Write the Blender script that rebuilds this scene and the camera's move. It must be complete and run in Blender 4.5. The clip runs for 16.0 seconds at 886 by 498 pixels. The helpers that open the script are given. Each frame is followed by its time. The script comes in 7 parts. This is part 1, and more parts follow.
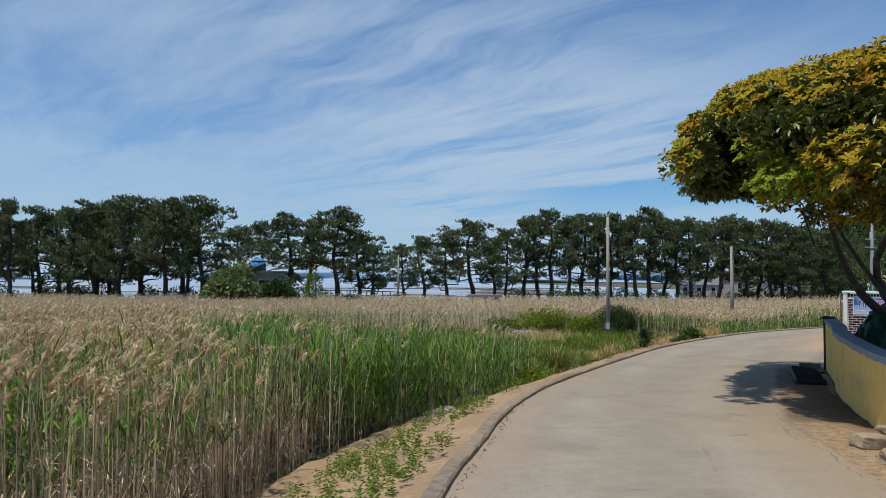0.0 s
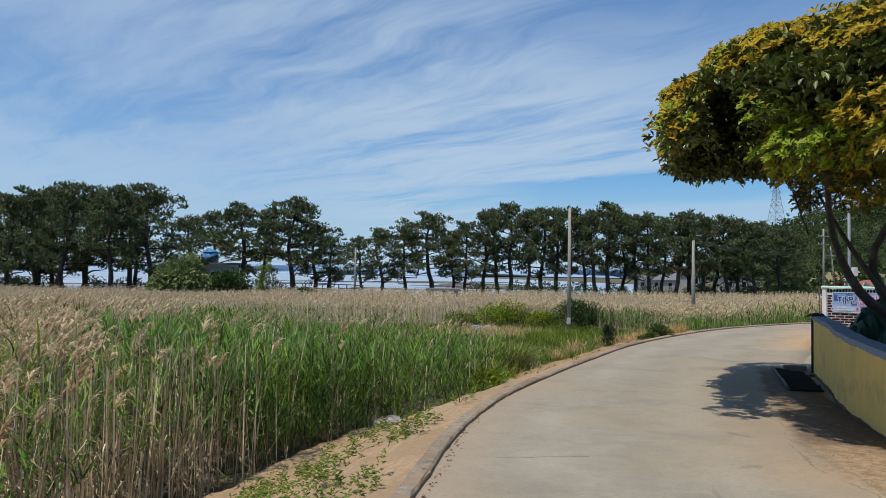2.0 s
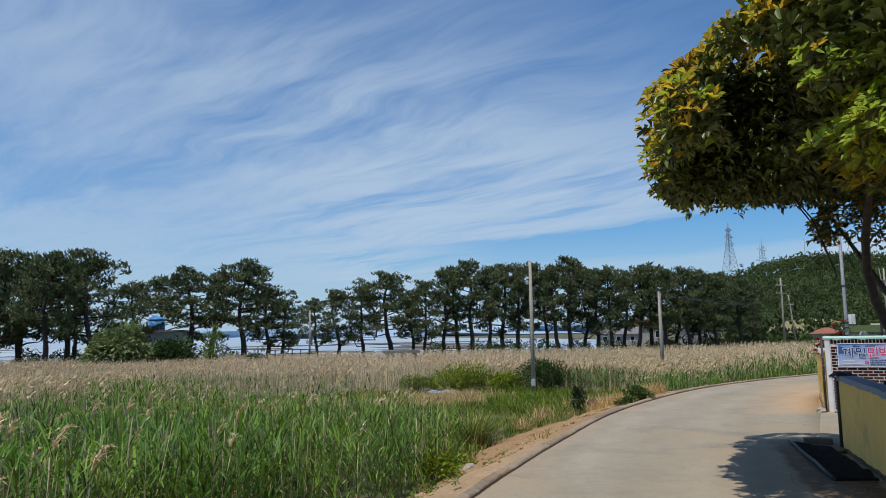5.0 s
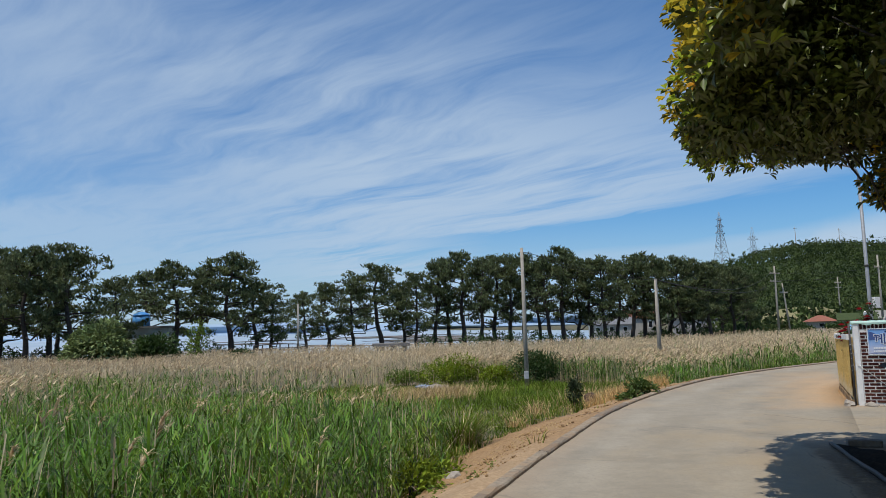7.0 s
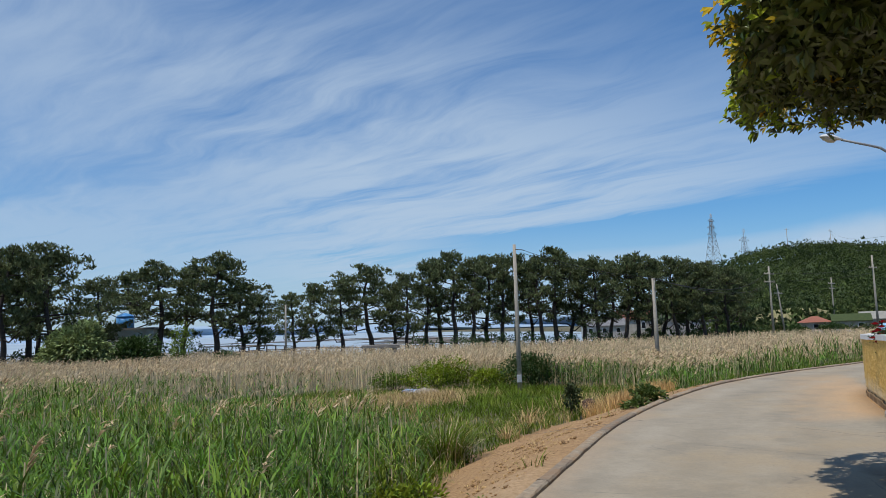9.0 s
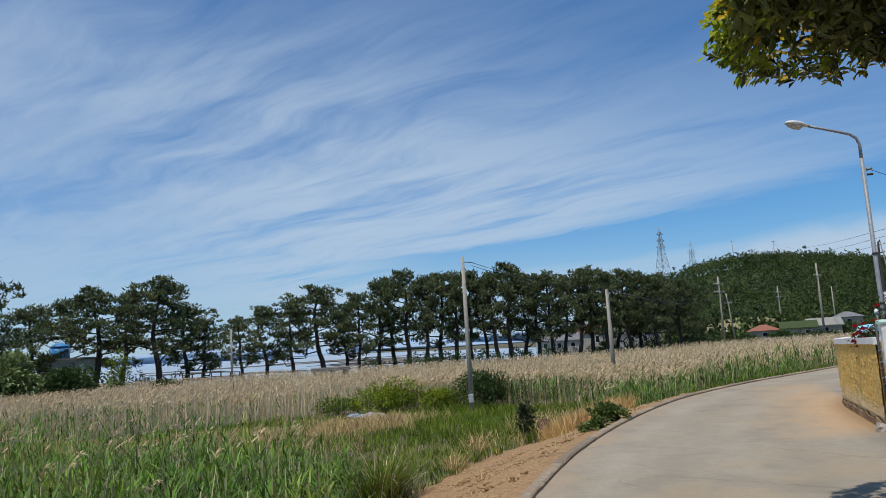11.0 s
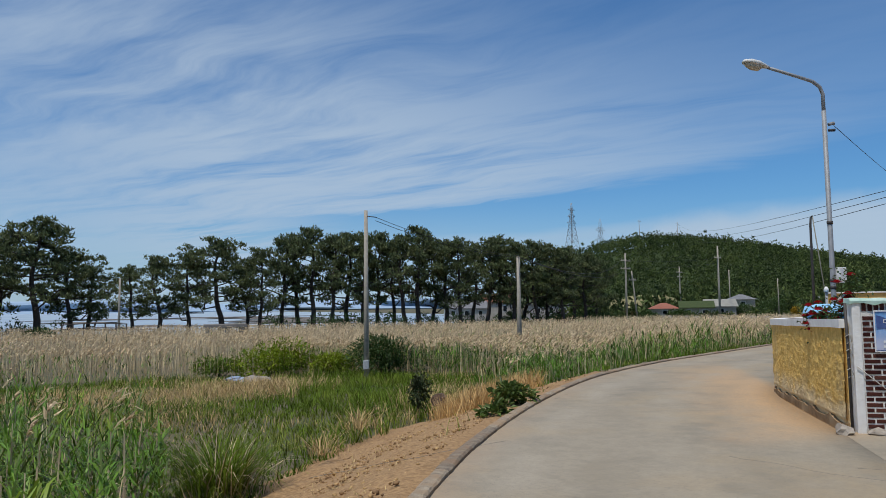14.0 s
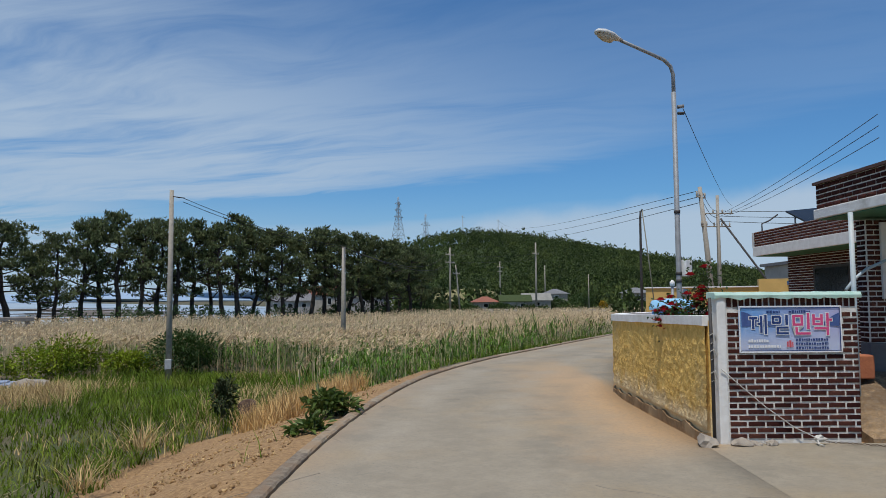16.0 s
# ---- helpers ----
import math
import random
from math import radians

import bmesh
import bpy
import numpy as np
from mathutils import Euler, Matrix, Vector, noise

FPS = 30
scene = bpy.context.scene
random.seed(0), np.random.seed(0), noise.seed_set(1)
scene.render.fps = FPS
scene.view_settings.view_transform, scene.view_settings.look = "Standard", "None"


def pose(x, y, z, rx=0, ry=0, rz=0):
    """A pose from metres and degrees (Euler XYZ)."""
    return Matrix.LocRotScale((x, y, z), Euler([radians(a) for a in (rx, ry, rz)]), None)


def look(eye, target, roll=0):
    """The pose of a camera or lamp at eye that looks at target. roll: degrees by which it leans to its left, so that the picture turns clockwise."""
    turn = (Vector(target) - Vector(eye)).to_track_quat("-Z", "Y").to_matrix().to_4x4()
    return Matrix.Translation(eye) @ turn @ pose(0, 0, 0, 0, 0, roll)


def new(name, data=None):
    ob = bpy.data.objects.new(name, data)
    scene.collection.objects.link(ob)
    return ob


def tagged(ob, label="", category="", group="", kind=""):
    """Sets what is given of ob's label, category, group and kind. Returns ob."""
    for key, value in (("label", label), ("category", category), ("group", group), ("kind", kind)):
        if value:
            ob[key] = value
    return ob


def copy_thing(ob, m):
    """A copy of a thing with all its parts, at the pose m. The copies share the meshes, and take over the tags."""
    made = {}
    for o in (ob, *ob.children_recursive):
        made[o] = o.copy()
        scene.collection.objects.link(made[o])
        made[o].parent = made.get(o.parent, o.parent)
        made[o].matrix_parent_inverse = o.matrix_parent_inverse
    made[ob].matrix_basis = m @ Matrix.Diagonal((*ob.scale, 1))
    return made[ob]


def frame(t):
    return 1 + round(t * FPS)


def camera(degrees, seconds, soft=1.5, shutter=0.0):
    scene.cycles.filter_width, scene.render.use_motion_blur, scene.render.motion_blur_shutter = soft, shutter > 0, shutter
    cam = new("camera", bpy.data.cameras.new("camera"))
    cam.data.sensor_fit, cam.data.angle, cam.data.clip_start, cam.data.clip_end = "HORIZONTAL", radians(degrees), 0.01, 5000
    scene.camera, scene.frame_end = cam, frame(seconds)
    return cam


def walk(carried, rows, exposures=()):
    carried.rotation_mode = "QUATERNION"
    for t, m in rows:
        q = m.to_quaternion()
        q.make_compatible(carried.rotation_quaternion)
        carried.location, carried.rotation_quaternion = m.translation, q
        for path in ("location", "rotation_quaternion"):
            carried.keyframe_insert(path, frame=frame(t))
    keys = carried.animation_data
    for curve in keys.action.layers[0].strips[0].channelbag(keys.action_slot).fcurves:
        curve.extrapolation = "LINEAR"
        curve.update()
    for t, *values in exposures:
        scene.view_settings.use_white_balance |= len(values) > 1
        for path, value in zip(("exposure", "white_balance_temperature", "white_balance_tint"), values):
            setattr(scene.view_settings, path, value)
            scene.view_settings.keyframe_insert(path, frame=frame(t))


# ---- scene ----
cam = camera(62.2, 16.0, soft=0.8)
PATH = [
    (0, (0.046, -0.517, 1.83), (0.02, 1.481, 1.918), 0.4),
    (0.5, (0.151, -0.032, 1.797), (0.18, 1.966, 1.878), 0.1),
    (1, (0.158, 0.445, 1.784), (0.221, 2.442, 1.868), 0.8),
    (1.5, (0.229, 0.935, 1.765), (0.315, 2.932, 1.845), 0.8),
    (2, (0.268, 1.424, 1.774), (0.351, 3.421, 1.846), 0.8),
    (2.5, (0.309, 1.903, 1.776), (0.395, 3.9, 1.834), -0.6),
    (3, (0.373, 2.352, 1.778), (0.458, 4.349, 1.863), -0.4),
    (3.5, (0.425, 2.803, 1.761), (0.51, 4.793, 1.941), -0.3),
    (4, (0.539, 3.283, 1.77), (0.63, 5.265, 2.021), -0.3),
    (4.5, (0.668, 3.845, 1.811), (0.819, 5.824, 2.057), -0.7),
    (5, (0.841, 4.378, 1.812), (1.031, 6.355, 2.046), -1.0),
    (7.5, (1.319, 6.775, 1.734), (1.531, 8.752, 1.945), -1.7),
    (8, (1.405, 7.28, 1.742), (1.615, 9.258, 1.95), -1.5),
    (10.5, (2.126, 9.63, 1.645), (2.451, 11.587, 1.9), -3.2),
    (11, (2.302, 10.124, 1.647), (2.661, 12.074, 1.911), -3.6),
    (11.5, (2.433, 10.598, 1.635), (2.799, 12.55, 1.873), -3.5),
    (12, (2.648, 11.067, 1.628), (3.017, 13.019, 1.86), -3.1),
    (12.5, (2.848, 11.542, 1.611), (3.228, 13.493, 1.837), -2.7),
    (13, (3.014, 11.939, 1.601), (3.44, 13.884, 1.792), -1.2),
    (13.5, (3.188, 12.419, 1.587), (3.727, 14.337, 1.762), -1.1),
    (14, (3.373, 12.879, 1.58), (3.957, 14.785, 1.74), -0.7),
    (14.5, (3.586, 13.377, 1.572), (4.269, 15.252, 1.706), -0.5),
    (15, (3.801, 13.813, 1.571), (4.639, 15.624, 1.696), -0.3),
    (15.5, (4.012, 14.255, 1.589), (4.937, 16.024, 1.715), -0.4),
    (16, (4.185, 14.71, 1.586), (5.199, 16.428, 1.722), -0.4),
]
EXPOSURE = [(0, 0.0), (1.5, 0.05), (3, 0.07), (5, 0.03), (8, 0.02), (12, 0.0), (14, -0.12), (16, -0.13)]
walk(cam, [(t, look(eye, target, roll)) for t, eye, target, roll in PATH], EXPOSURE)

# ---- world, sun ----
SUN_TO = Vector((-0.292, -0.224, 0.930)).normalized()
sun = new("sun", bpy.data.lights.new("sun", "SUN"))
sun.data.energy, sun.data.angle, sun.data.color = 3.6, radians(0.53), (1.0, 0.95, 0.87)
sun.rotation_euler = SUN_TO.to_track_quat("Z", "Y").to_euler()


class Nodes:
    """A short hand for node trees: n.add(type, {input: value or socket}) -> node."""

    def __init__(self, tree):
        self.tree = tree

    def add(self, kind, ins=None):
        node = self.tree.nodes.new(kind)
        for key, value in (ins or {}).items():
            if isinstance(value, bpy.types.NodeSocket):
                self.tree.links.new(value, node.inputs[key])
            else:
                node.inputs[key].default_value = value
        return node

    def math(self, op, a, b=0.0, c=0.0, clamp=False):
        node = self.add("ShaderNodeMath", {0: a, 1: b, 2: c})
        node.operation, node.use_clamp = op, clamp
        return node.outputs[0]

    def span(self, value, a, b, to0=0.0, to1=1.0):
        node = self.add("ShaderNodeMapRange", {0: value, 1: a, 2: b, 3: to0, 4: to1})
        node.interpolation_type = "SMOOTHSTEP"
        return node.outputs[0]

    def mix(self, fac, a, b, blend="MIX"):
        m = self.add("ShaderNodeMix")
        m.data_type, m.blend_type = "RGBA", blend
        for key, value in ((0, fac), (6, a), (7, b)):
            if isinstance(value, bpy.types.NodeSocket):
                self.tree.links.new(value, m.inputs[key])
            else:
                m.inputs[key].default_value = value if key == 0 else (*value, 1.0)
        return m.outputs[2]

    def noise(self, vector, scale, detail=4.0, rough=0.55, out=0):
        return self.add("ShaderNodeTexNoise", {"Vector": vector, "Scale": scale, "Detail": detail, "Roughness": rough}).outputs[out]


def make_sky():
    world = bpy.data.worlds.new("sky")
    scene.world = world
    world.use_nodes = True
    n = Nodes(world.node_tree)
    back = world.node_tree.nodes["Background"]
    sky = n.add("ShaderNodeTexSky")
    sky.sky_type, sky.sun_disc = "NISHITA", False
    sky.sun_elevation, sky.sun_rotation = radians(68.5), radians(232.5)
    sky.air_density, sky.dust_density, sky.ozone_density = 1.0, 0.6, 2.2
    coord = n.add("ShaderNodeTexCoord").outputs["Generated"]
    xyz = n.add("ShaderNodeSeparateXYZ", {0: coord})
    up = n.math("ADD", n.math("MAXIMUM", xyz.outputs[2], 0.0), 0.04)
    # cirrus, as a flat sheet high above: streaks bend round a far centre
    px = n.math("ADD", n.math("DIVIDE", xyz.outputs[0], up), 1.6)
    py = n.math("SUBTRACT", n.math("DIVIDE", xyz.outputs[1], up), 1.2)
    r = n.math("SQRT", n.math("ADD", n.math("MULTIPLY", px, px), n.math("MULTIPLY", py, py)))
    th = n.math("ARCTAN2", px, py)
    flat = n.add("ShaderNodeCombineXYZ", {0: px, 1: py, 2: 0.0}).outputs[0]
    warp = n.math("SUBTRACT", n.noise(flat, 0.55, 3.0), 0.5)
    along = n.math("ADD", n.math("MULTIPLY", px, 0.72), n.math("MULTIPLY", py, -0.69))
    across = n.math("ADD", n.math("ADD", n.math("MULTIPLY", px, 0.69), n.math("MULTIPLY", py, 0.72)), n.math("MULTIPLY", warp, 1.1))
    streak = n.noise(n.add("ShaderNodeCombineXYZ", {0: n.math("MULTIPLY", across, 2.2), 1: n.math("MULTIPLY", along, 0.55), 2: 3.0}).outputs[0], 1.0, 7.0, 0.52)
    ripple = n.math("ADD", across, n.math("MULTIPLY", along, 0.18))
    fine = n.noise(n.add("ShaderNodeCombineXYZ", {0: n.math("MULTIPLY", ripple, 7.5), 1: n.math("MULTIPLY", along, 1.5), 2: 1.0}).outputs[0], 1.0, 5.0, 0.6)
    broad = n.noise(flat, 0.42, 3.0, 0.5)
    dens = n.math("ADD", n.math("ADD", n.math("MULTIPLY", streak, 0.68), n.math("MULTIPLY", broad, 0.42)), n.math("MULTIPLY", fine, 0.32))
    # the veil thickens towards its far rim, and thins over one broad gap
    rim_near = n.span(r, 1.9, 4.8, 0.02, 0.12)
    gap_x, gap_y = n.math("DIVIDE", n.math("SUBTRACT", px, -0.1), 0.55), n.math("DIVIDE", n.math("SUBTRACT", py, 2.5), 1.0)
    gap = n.span(n.math("ADD", n.math("MULTIPLY", gap_x, gap_x), n.math("MULTIPLY", gap_y, gap_y)), 2.2, 0.0, 0.0, 0.1)
    thick = n.math("ADD", n.math("SUBTRACT", n.math("ADD", dens, rim_near), gap), n.span(px, -0.1, -0.8, 0.0, 0.07))
    veil = n.span(thick, 0.50, 0.89)
    calm = n.span(px, 1.8, 0.3, 0.0, 0.5)
    veil = n.math("ADD", n.math("MULTIPLY", veil, n.math("SUBTRACT", 1.0, calm)), n.math("MULTIPLY", calm, 0.48))
    far_rim = n.math("ADD", n.math("ADD", r, n.math("MULTIPLY", th, 0.6)), n.math("MULTIPLY", n.math("SUBTRACT", fine, 0.5), 0.7))
    inner = n.span(far_rim, 5.85, 5.35)
    inner = n.math("MAXIMUM", inner, n.span(th, 0.62, 0.22))
    low = n.span(n.math("ADD", r, n.math("MULTIPLY", n.math("SUBTRACT", broad, 0.5), 1.6)), 6.3, 7.3)
    hazy = n.math("MULTIPLY", n.span(xyz.outputs[2], 0.17, 0.02), n.span(th, 0.95, 0.45, 0.6, 1.0))
    cover = n.math("MAXIMUM", n.math("MULTIPLY", veil, inner), n.math("MULTIPLY", low, 0.72), clamp=True)
    cover = n.math("MAXIMUM", cover, n.math("MULTIPLY", hazy, 0.8), clamp=True)
    cover = n.math("MULTIPLY", cover, n.span(th, 1.4, 0.7, 0.13, 0.8))
    # a low bank of white cloud over the hill
    az = n.math("ARCTAN2", xyz.outputs[0], xyz.outputs[1])
    rim = n.math("ADD", n.math("MULTIPLY_ADD", az, 0.085, 0.052), n.math("MULTIPLY", n.math("SUBTRACT", n.noise(coord, 9.0, 5.0), 0.5), 0.05))
    bank = n.math("MULTIPLY", n.span(n.math("SUBTRACT", xyz.outputs[2], rim), 0.02, -0.02), n.math("MULTIPLY", n.span(az, 0.36, 0.6), n.span(az, 2.4, 1.6)))
    cover = n.math("MAXIMUM", cover, n.math("MULTIPLY", bank, 0.88))
    tinted = n.mix(1.0, sky.outputs[0], (0.56, 1.0, 1.38), "MULTIPLY")
    cloud = n.mix(n.math("MULTIPLY", fine, 0.35), (5.35, 6.75, 8.4), (6.35, 7.6, 9.1))
    world.node_tree.links.new(n.mix(cover, tinted, cloud), back.inputs[0])
    back.inputs[1].default_value = 0.085


make_sky()


# ---- materials ----
def mat(name, c1, c2, scale=6.0, c3=None, scale3=0.7, cut=0.55, rough=0.85, metal=0.0, bump=0.25, bump_scale=None, piece=0.0, per_object=0.0, sheer=0.0, spec=0.3):
    """A surface of two mottled colours, stains of a third, relief, and light and dark pieces (loose islands or objects)."""
    m = bpy.data.materials.new(name)
    m.use_nodes = True
    n = Nodes(m.node_tree)
    bsdf = m.node_tree.nodes["Principled BSDF"]
    coord = n.add("ShaderNodeTexCoord").outputs["Object"]
    grain = n.noise(coord, scale, 6.0, 0.62)
    colour = n.mix(n.span(grain, 0.3, 0.7), c1, c2)
    if c3:
        stain = n.noise(coord, scale3, 5.0, 0.6)
        colour = n.mix(n.span(stain, cut - 0.08, cut + 0.14), colour, c3)
    for amount, kind, out in ((piece, "ShaderNodeNewGeometry", "Random Per Island"), (per_object, "ShaderNodeObjectInfo", "Random")):
        if amount:
            rnd = n.add(kind).outputs[out]
            hsv = n.add("ShaderNodeHueSaturation", {"Color": colour, "Value": n.math("MULTIPLY_ADD", rnd, 2 * amount, 1 - amount), "Hue": n.math("MULTIPLY_ADD", rnd, 0.03 * amount, 0.5 - 0.015 * amount)})
            colour = hsv.outputs[0]
    m.node_tree.links.new(colour, bsdf.inputs["Base Color"])
    bsdf.inputs["Roughness"].default_value, bsdf.inputs["Metallic"].default_value = rough, metal
    bsdf.inputs["Specular IOR Level"].default_value = spec
    if bump:
        fine = n.noise(coord, bump_scale or scale * 4, 5.0, 0.6)
        b = n.add("ShaderNodeBump", {"Height": fine, "Strength": bump, "Distance": 0.02})
        m.node_tree.links.new(b.outputs[0], bsdf.inputs["Normal"])
    if sheer:
        tr = n.add("ShaderNodeBsdfTranslucent", {"Color": colour})
        both = n.add("ShaderNodeMixShader", {0: sheer, 1: bsdf.outputs[0], 2: tr.outputs[0]})
        m.node_tree.links.new(both.outputs[0], m.node_tree.nodes["Material Output"].inputs[0])
    return m


CONCRETE_POLE = mat("concrete_pole", (0.39, 0.35, 0.29), (0.31, 0.275, 0.225), 9, (0.2, 0.19, 0.17), 2.0, 0.6)
STEEL = mat("galvanised_steel", (0.30, 0.31, 0.32), (0.24, 0.25, 0.26), 14, (0.2, 0.19, 0.17), 3.0, 0.62, rough=0.6, metal=0.25, bump=0.05)
DARK_METAL = mat("dark_metal", (0.05, 0.05, 0.05), (0.08, 0.07, 0.065), 20, rough=0.6, metal=0.3)
CABLE = mat("cable", (0.03, 0.03, 0.03), (0.05, 0.05, 0.05), 20, bump=0)
KERB = mat("kerb_concrete", (0.35, 0.285, 0.205), (0.20, 0.155, 0.11), 11, (0.30, 0.205, 0.125), 2.6, 0.5, per_object=0.18, bump=0.9, bump_scale=40)
STRAW = mat("reed_straw", (0.66, 0.53, 0.345), (0.40, 0.30, 0.18), 3.0, piece=0.62, sheer=0.12, bump=0, rough=0.7)
LEAF = mat("reed_leaf", (0.122, 0.218, 0.023), (0.066, 0.132, 0.015), 2.0, (0.235, 0.28, 0.035), 0.3, 0.57, piece=0.75, sheer=0.3, bump=0, rough=0.5, spec=0.3)
PLUME = mat("reed_plume", (0.67, 0.525, 0.335), (0.42, 0.285, 0.155), 2.4, (0.63, 0.49, 0.31), 0.25, 0.5, piece=0.3, sheer=0.3, bump=0, rough=0.95)
DRY_GRASS = mat("dry_grass", (0.56, 0.41, 0.20), (0.42, 0.30, 0.14), 3.0, piece=0.35, sheer=0.25, bump=0)
LOW_GRASS = mat("low_grass", (0.075, 0.125, 0.014), (0.165, 0.215, 0.024), 0.5, (0.25, 0.20, 0.085), 0.5, 0.64, piece=0.65, sheer=0.3, bump=0, spec=0.16)
WEED = mat("weed_leaf", (0.12, 0.185, 0.028), (0.17, 0.225, 0.035), 3.0, piece=0.4, sheer=0.3, bump=0)
BRIGHT_WEED = mat("bright_weed_leaf", (0.27, 0.32, 0.026), (0.14, 0.21, 0.02), 1.2, piece=0.5, sheer=0.3, bump=0)
PINE_NEEDLE = mat("pine_needles", (0.068, 0.09, 0.037), (0.15, 0.172, 0.068), 0.5, piece=0.5, sheer=0.22, bump=0, rough=0.6)
PINE_BARK = mat("pine_bark", (0.07, 0.055, 0.045), (0.04, 0.033, 0.028), 4.0, bump=0.7)
SHRUB_DARK = mat("shrub_leaf", (0.045, 0.085, 0.02), (0.065, 0.11, 0.03), 2.0, piece=0.45, sheer=0.2, bump=0, rough=0.5)
KERB_LEAF = mat("kerb_shrub_leaf", (0.075, 0.12, 0.026), (0.12, 0.165, 0.04), 2.0, piece=0.5, sheer=0.3, bump=0, rough=0.45)
WOOD_FAR = mat("woodland_leaf", (0.024, 0.04, 0.012), (0.088, 0.125, 0.03), 0.13, (0.115, 0.145, 0.036), 0.03, 0.58, piece=0.25, sheer=0.1, bump=0)
BARK = mat("tree_bark", (0.055, 0.047, 0.04), (0.085, 0.075, 0.065), 8.0, (0.12, 0.11, 0.1), 2.5, 0.62, bump=0.6)
OLD_LEAF = mat("mature_leaf", (0.07, 0.094, 0.018), (0.125, 0.145, 0.028), 3.0, piece=0.5, sheer=0.12, bump=0, rough=0.38, spec=0.5)
YOUNG_LEAF = mat("young_leaf", (0.60, 0.39, 0.036), (0.43, 0.37, 0.038), 1.8, (0.58, 0.26, 0.03), 1.3, 0.6, piece=0.35, sheer=0.55, bump=0, rough=0.45)
LIME_LEAF = mat("fresh_leaf", (0.33, 0.43, 0.036), (0.40, 0.45, 0.05), 2.0, piece=0.3, sheer=0.5, bump=0, rough=0.45)
STONE = mat("field_stone", (0.38, 0.33, 0.27), (0.28, 0.24, 0.2), 7.0, (0.2, 0.17, 0.14), 2.0, 0.58, bump=0.6)
WHITE_PAINT = mat("weathered_white_paint", (0.80, 0.79, 0.76), (0.70, 0.68, 0.65), 6.0, (0.5, 0.46, 0.4), 1.6, 0.66, bump=0.35)
MORTAR = mat("white_mortar", (0.74, 0.72, 0.68), (0.6, 0.57, 0.53), 12.0, bump=0.4)
BRICK = mat("dark_red_brick", (0.085, 0.028, 0.021), (0.042, 0.017, 0.015), 25.0, (0.12, 0.048, 0.036), 6.0, 0.6, per_object=0.45, piece=0.3, bump=0.4, rough=0.95, spec=0.08)
MINT = mat("mint_paint", (0.42, 0.66, 0.55), (0.58, 0.74, 0.66), 6.0, (0.62, 0.66, 0.62), 2.0, 0.6, bump=0.2)
YELLOW_PLASTER = mat("rough_yellow_plaster", (0.86, 0.565, 0.17), (0.62, 0.37, 0.09), 9.0, (0.60, 0.42, 0.18), 1.3, 0.6, bump=0.9, bump_scale=30)
def washed_foot(m):
    """Plaster worn pale and stained where rain splashes up from the ground."""
    n = Nodes(m.node_tree)
    bsdf = m.node_tree.nodes["Principled BSDF"]
    base = bsdf.inputs["Base Color"].links[0].from_socket
    coord = n.add("ShaderNodeTexCoord").outputs["Object"]
    z = n.add("ShaderNodeSeparateXYZ", {0: coord}).outputs[2]
    ragged = n.math("ADD", z, n.math("MULTIPLY", n.math("SUBTRACT", n.noise(coord, 2.2, 5.0, 0.65), 0.5), 0.75))
    base = n.mix(n.math("MULTIPLY", n.span(ragged, 0.42, 0.12), 0.75), base, (0.74, 0.59, 0.36))
    smudge = n.math("MULTIPLY", n.span(n.noise(coord, 1.7, 4.0, 0.6), 0.56, 0.72), n.span(z, 0.75, 0.4))
    base = n.mix(n.math("MULTIPLY", smudge, 0.6), base, (0.33, 0.23, 0.11))
    m.node_tree.links.new(base, bsdf.inputs["Base Color"])


washed_foot(YELLOW_PLASTER)
YELLOW_SMOOTH = mat("smooth_yellow_render", (0.84, 0.545, 0.155), (0.76, 0.48, 0.135), 5.0, (0.48, 0.32, 0.13), 1.1, 0.62, bump=0.2)
BLUE_CAP = mat("blue_grey_cap", (0.21, 0.235, 0.29), (0.28, 0.30, 0.335), 8.0, (0.3, 0.3, 0.31), 2.5, 0.6, bump=0.4)
BLACK_PLASTIC = mat("black_plastic", (0.016, 0.014, 0.013), (0.03, 0.026, 0.022), 25.0, (0.05, 0.036, 0.025), 4.0, 0.6, rough=0.97, bump=1.0, spec=0.03)
TARP = mat("green_tarpaulin", (0.014, 0.06, 0.036), (0.022, 0.08, 0.048), 3.0, rough=0.45, bump=0.2)
ROSE = mat("rose_petal", (0.34, 0.01, 0.016), (0.46, 0.025, 0.04), 12.0, piece=0.35, sheer=0.25, bump=0)
BLUE_PLASTIC = mat("blue_plastic", (0.11, 0.30, 0.55), (0.15, 0.36, 0.6), 5.0, rough=0.45, bump=0.05)
TANK_BLUE = mat("tank_blue", (0.07, 0.26, 0.58), (0.09, 0.3, 0.64), 2.0, rough=0.4, bump=0.05)
RED_ROOF = mat("red_roof_tile", (0.32, 0.125, 0.08), (0.24, 0.095, 0.065), 3.0, bump=0.4)
GREY_ROOF = mat("grey_slate_roof", (0.15, 0.15, 0.155), (0.21, 0.21, 0.21), 2.0, bump=0.3)
PALE_WALL = mat("pale_house_wall", (0.46, 0.42, 0.36), (0.36, 0.33, 0.28), 1.5, (0.28, 0.25, 0.2), 0.5, 0.6)
DARK_GLASS = mat("dark_window_glass", (0.012, 0.014, 0.016), (0.02, 0.022, 0.024), 3.0, rough=0.08, bump=0, spec=0.6)
OCHRE_WALL = mat("ochre_wall", (0.58, 0.38, 0.13), (0.5, 0.33, 0.11), 3.0, (0.4, 0.28, 0.12), 0.8, 0.6)
GREEN_SOFFIT = mat("green_soffit", (0.05, 0.16, 0.11), (0.06, 0.19, 0.13), 3.0)


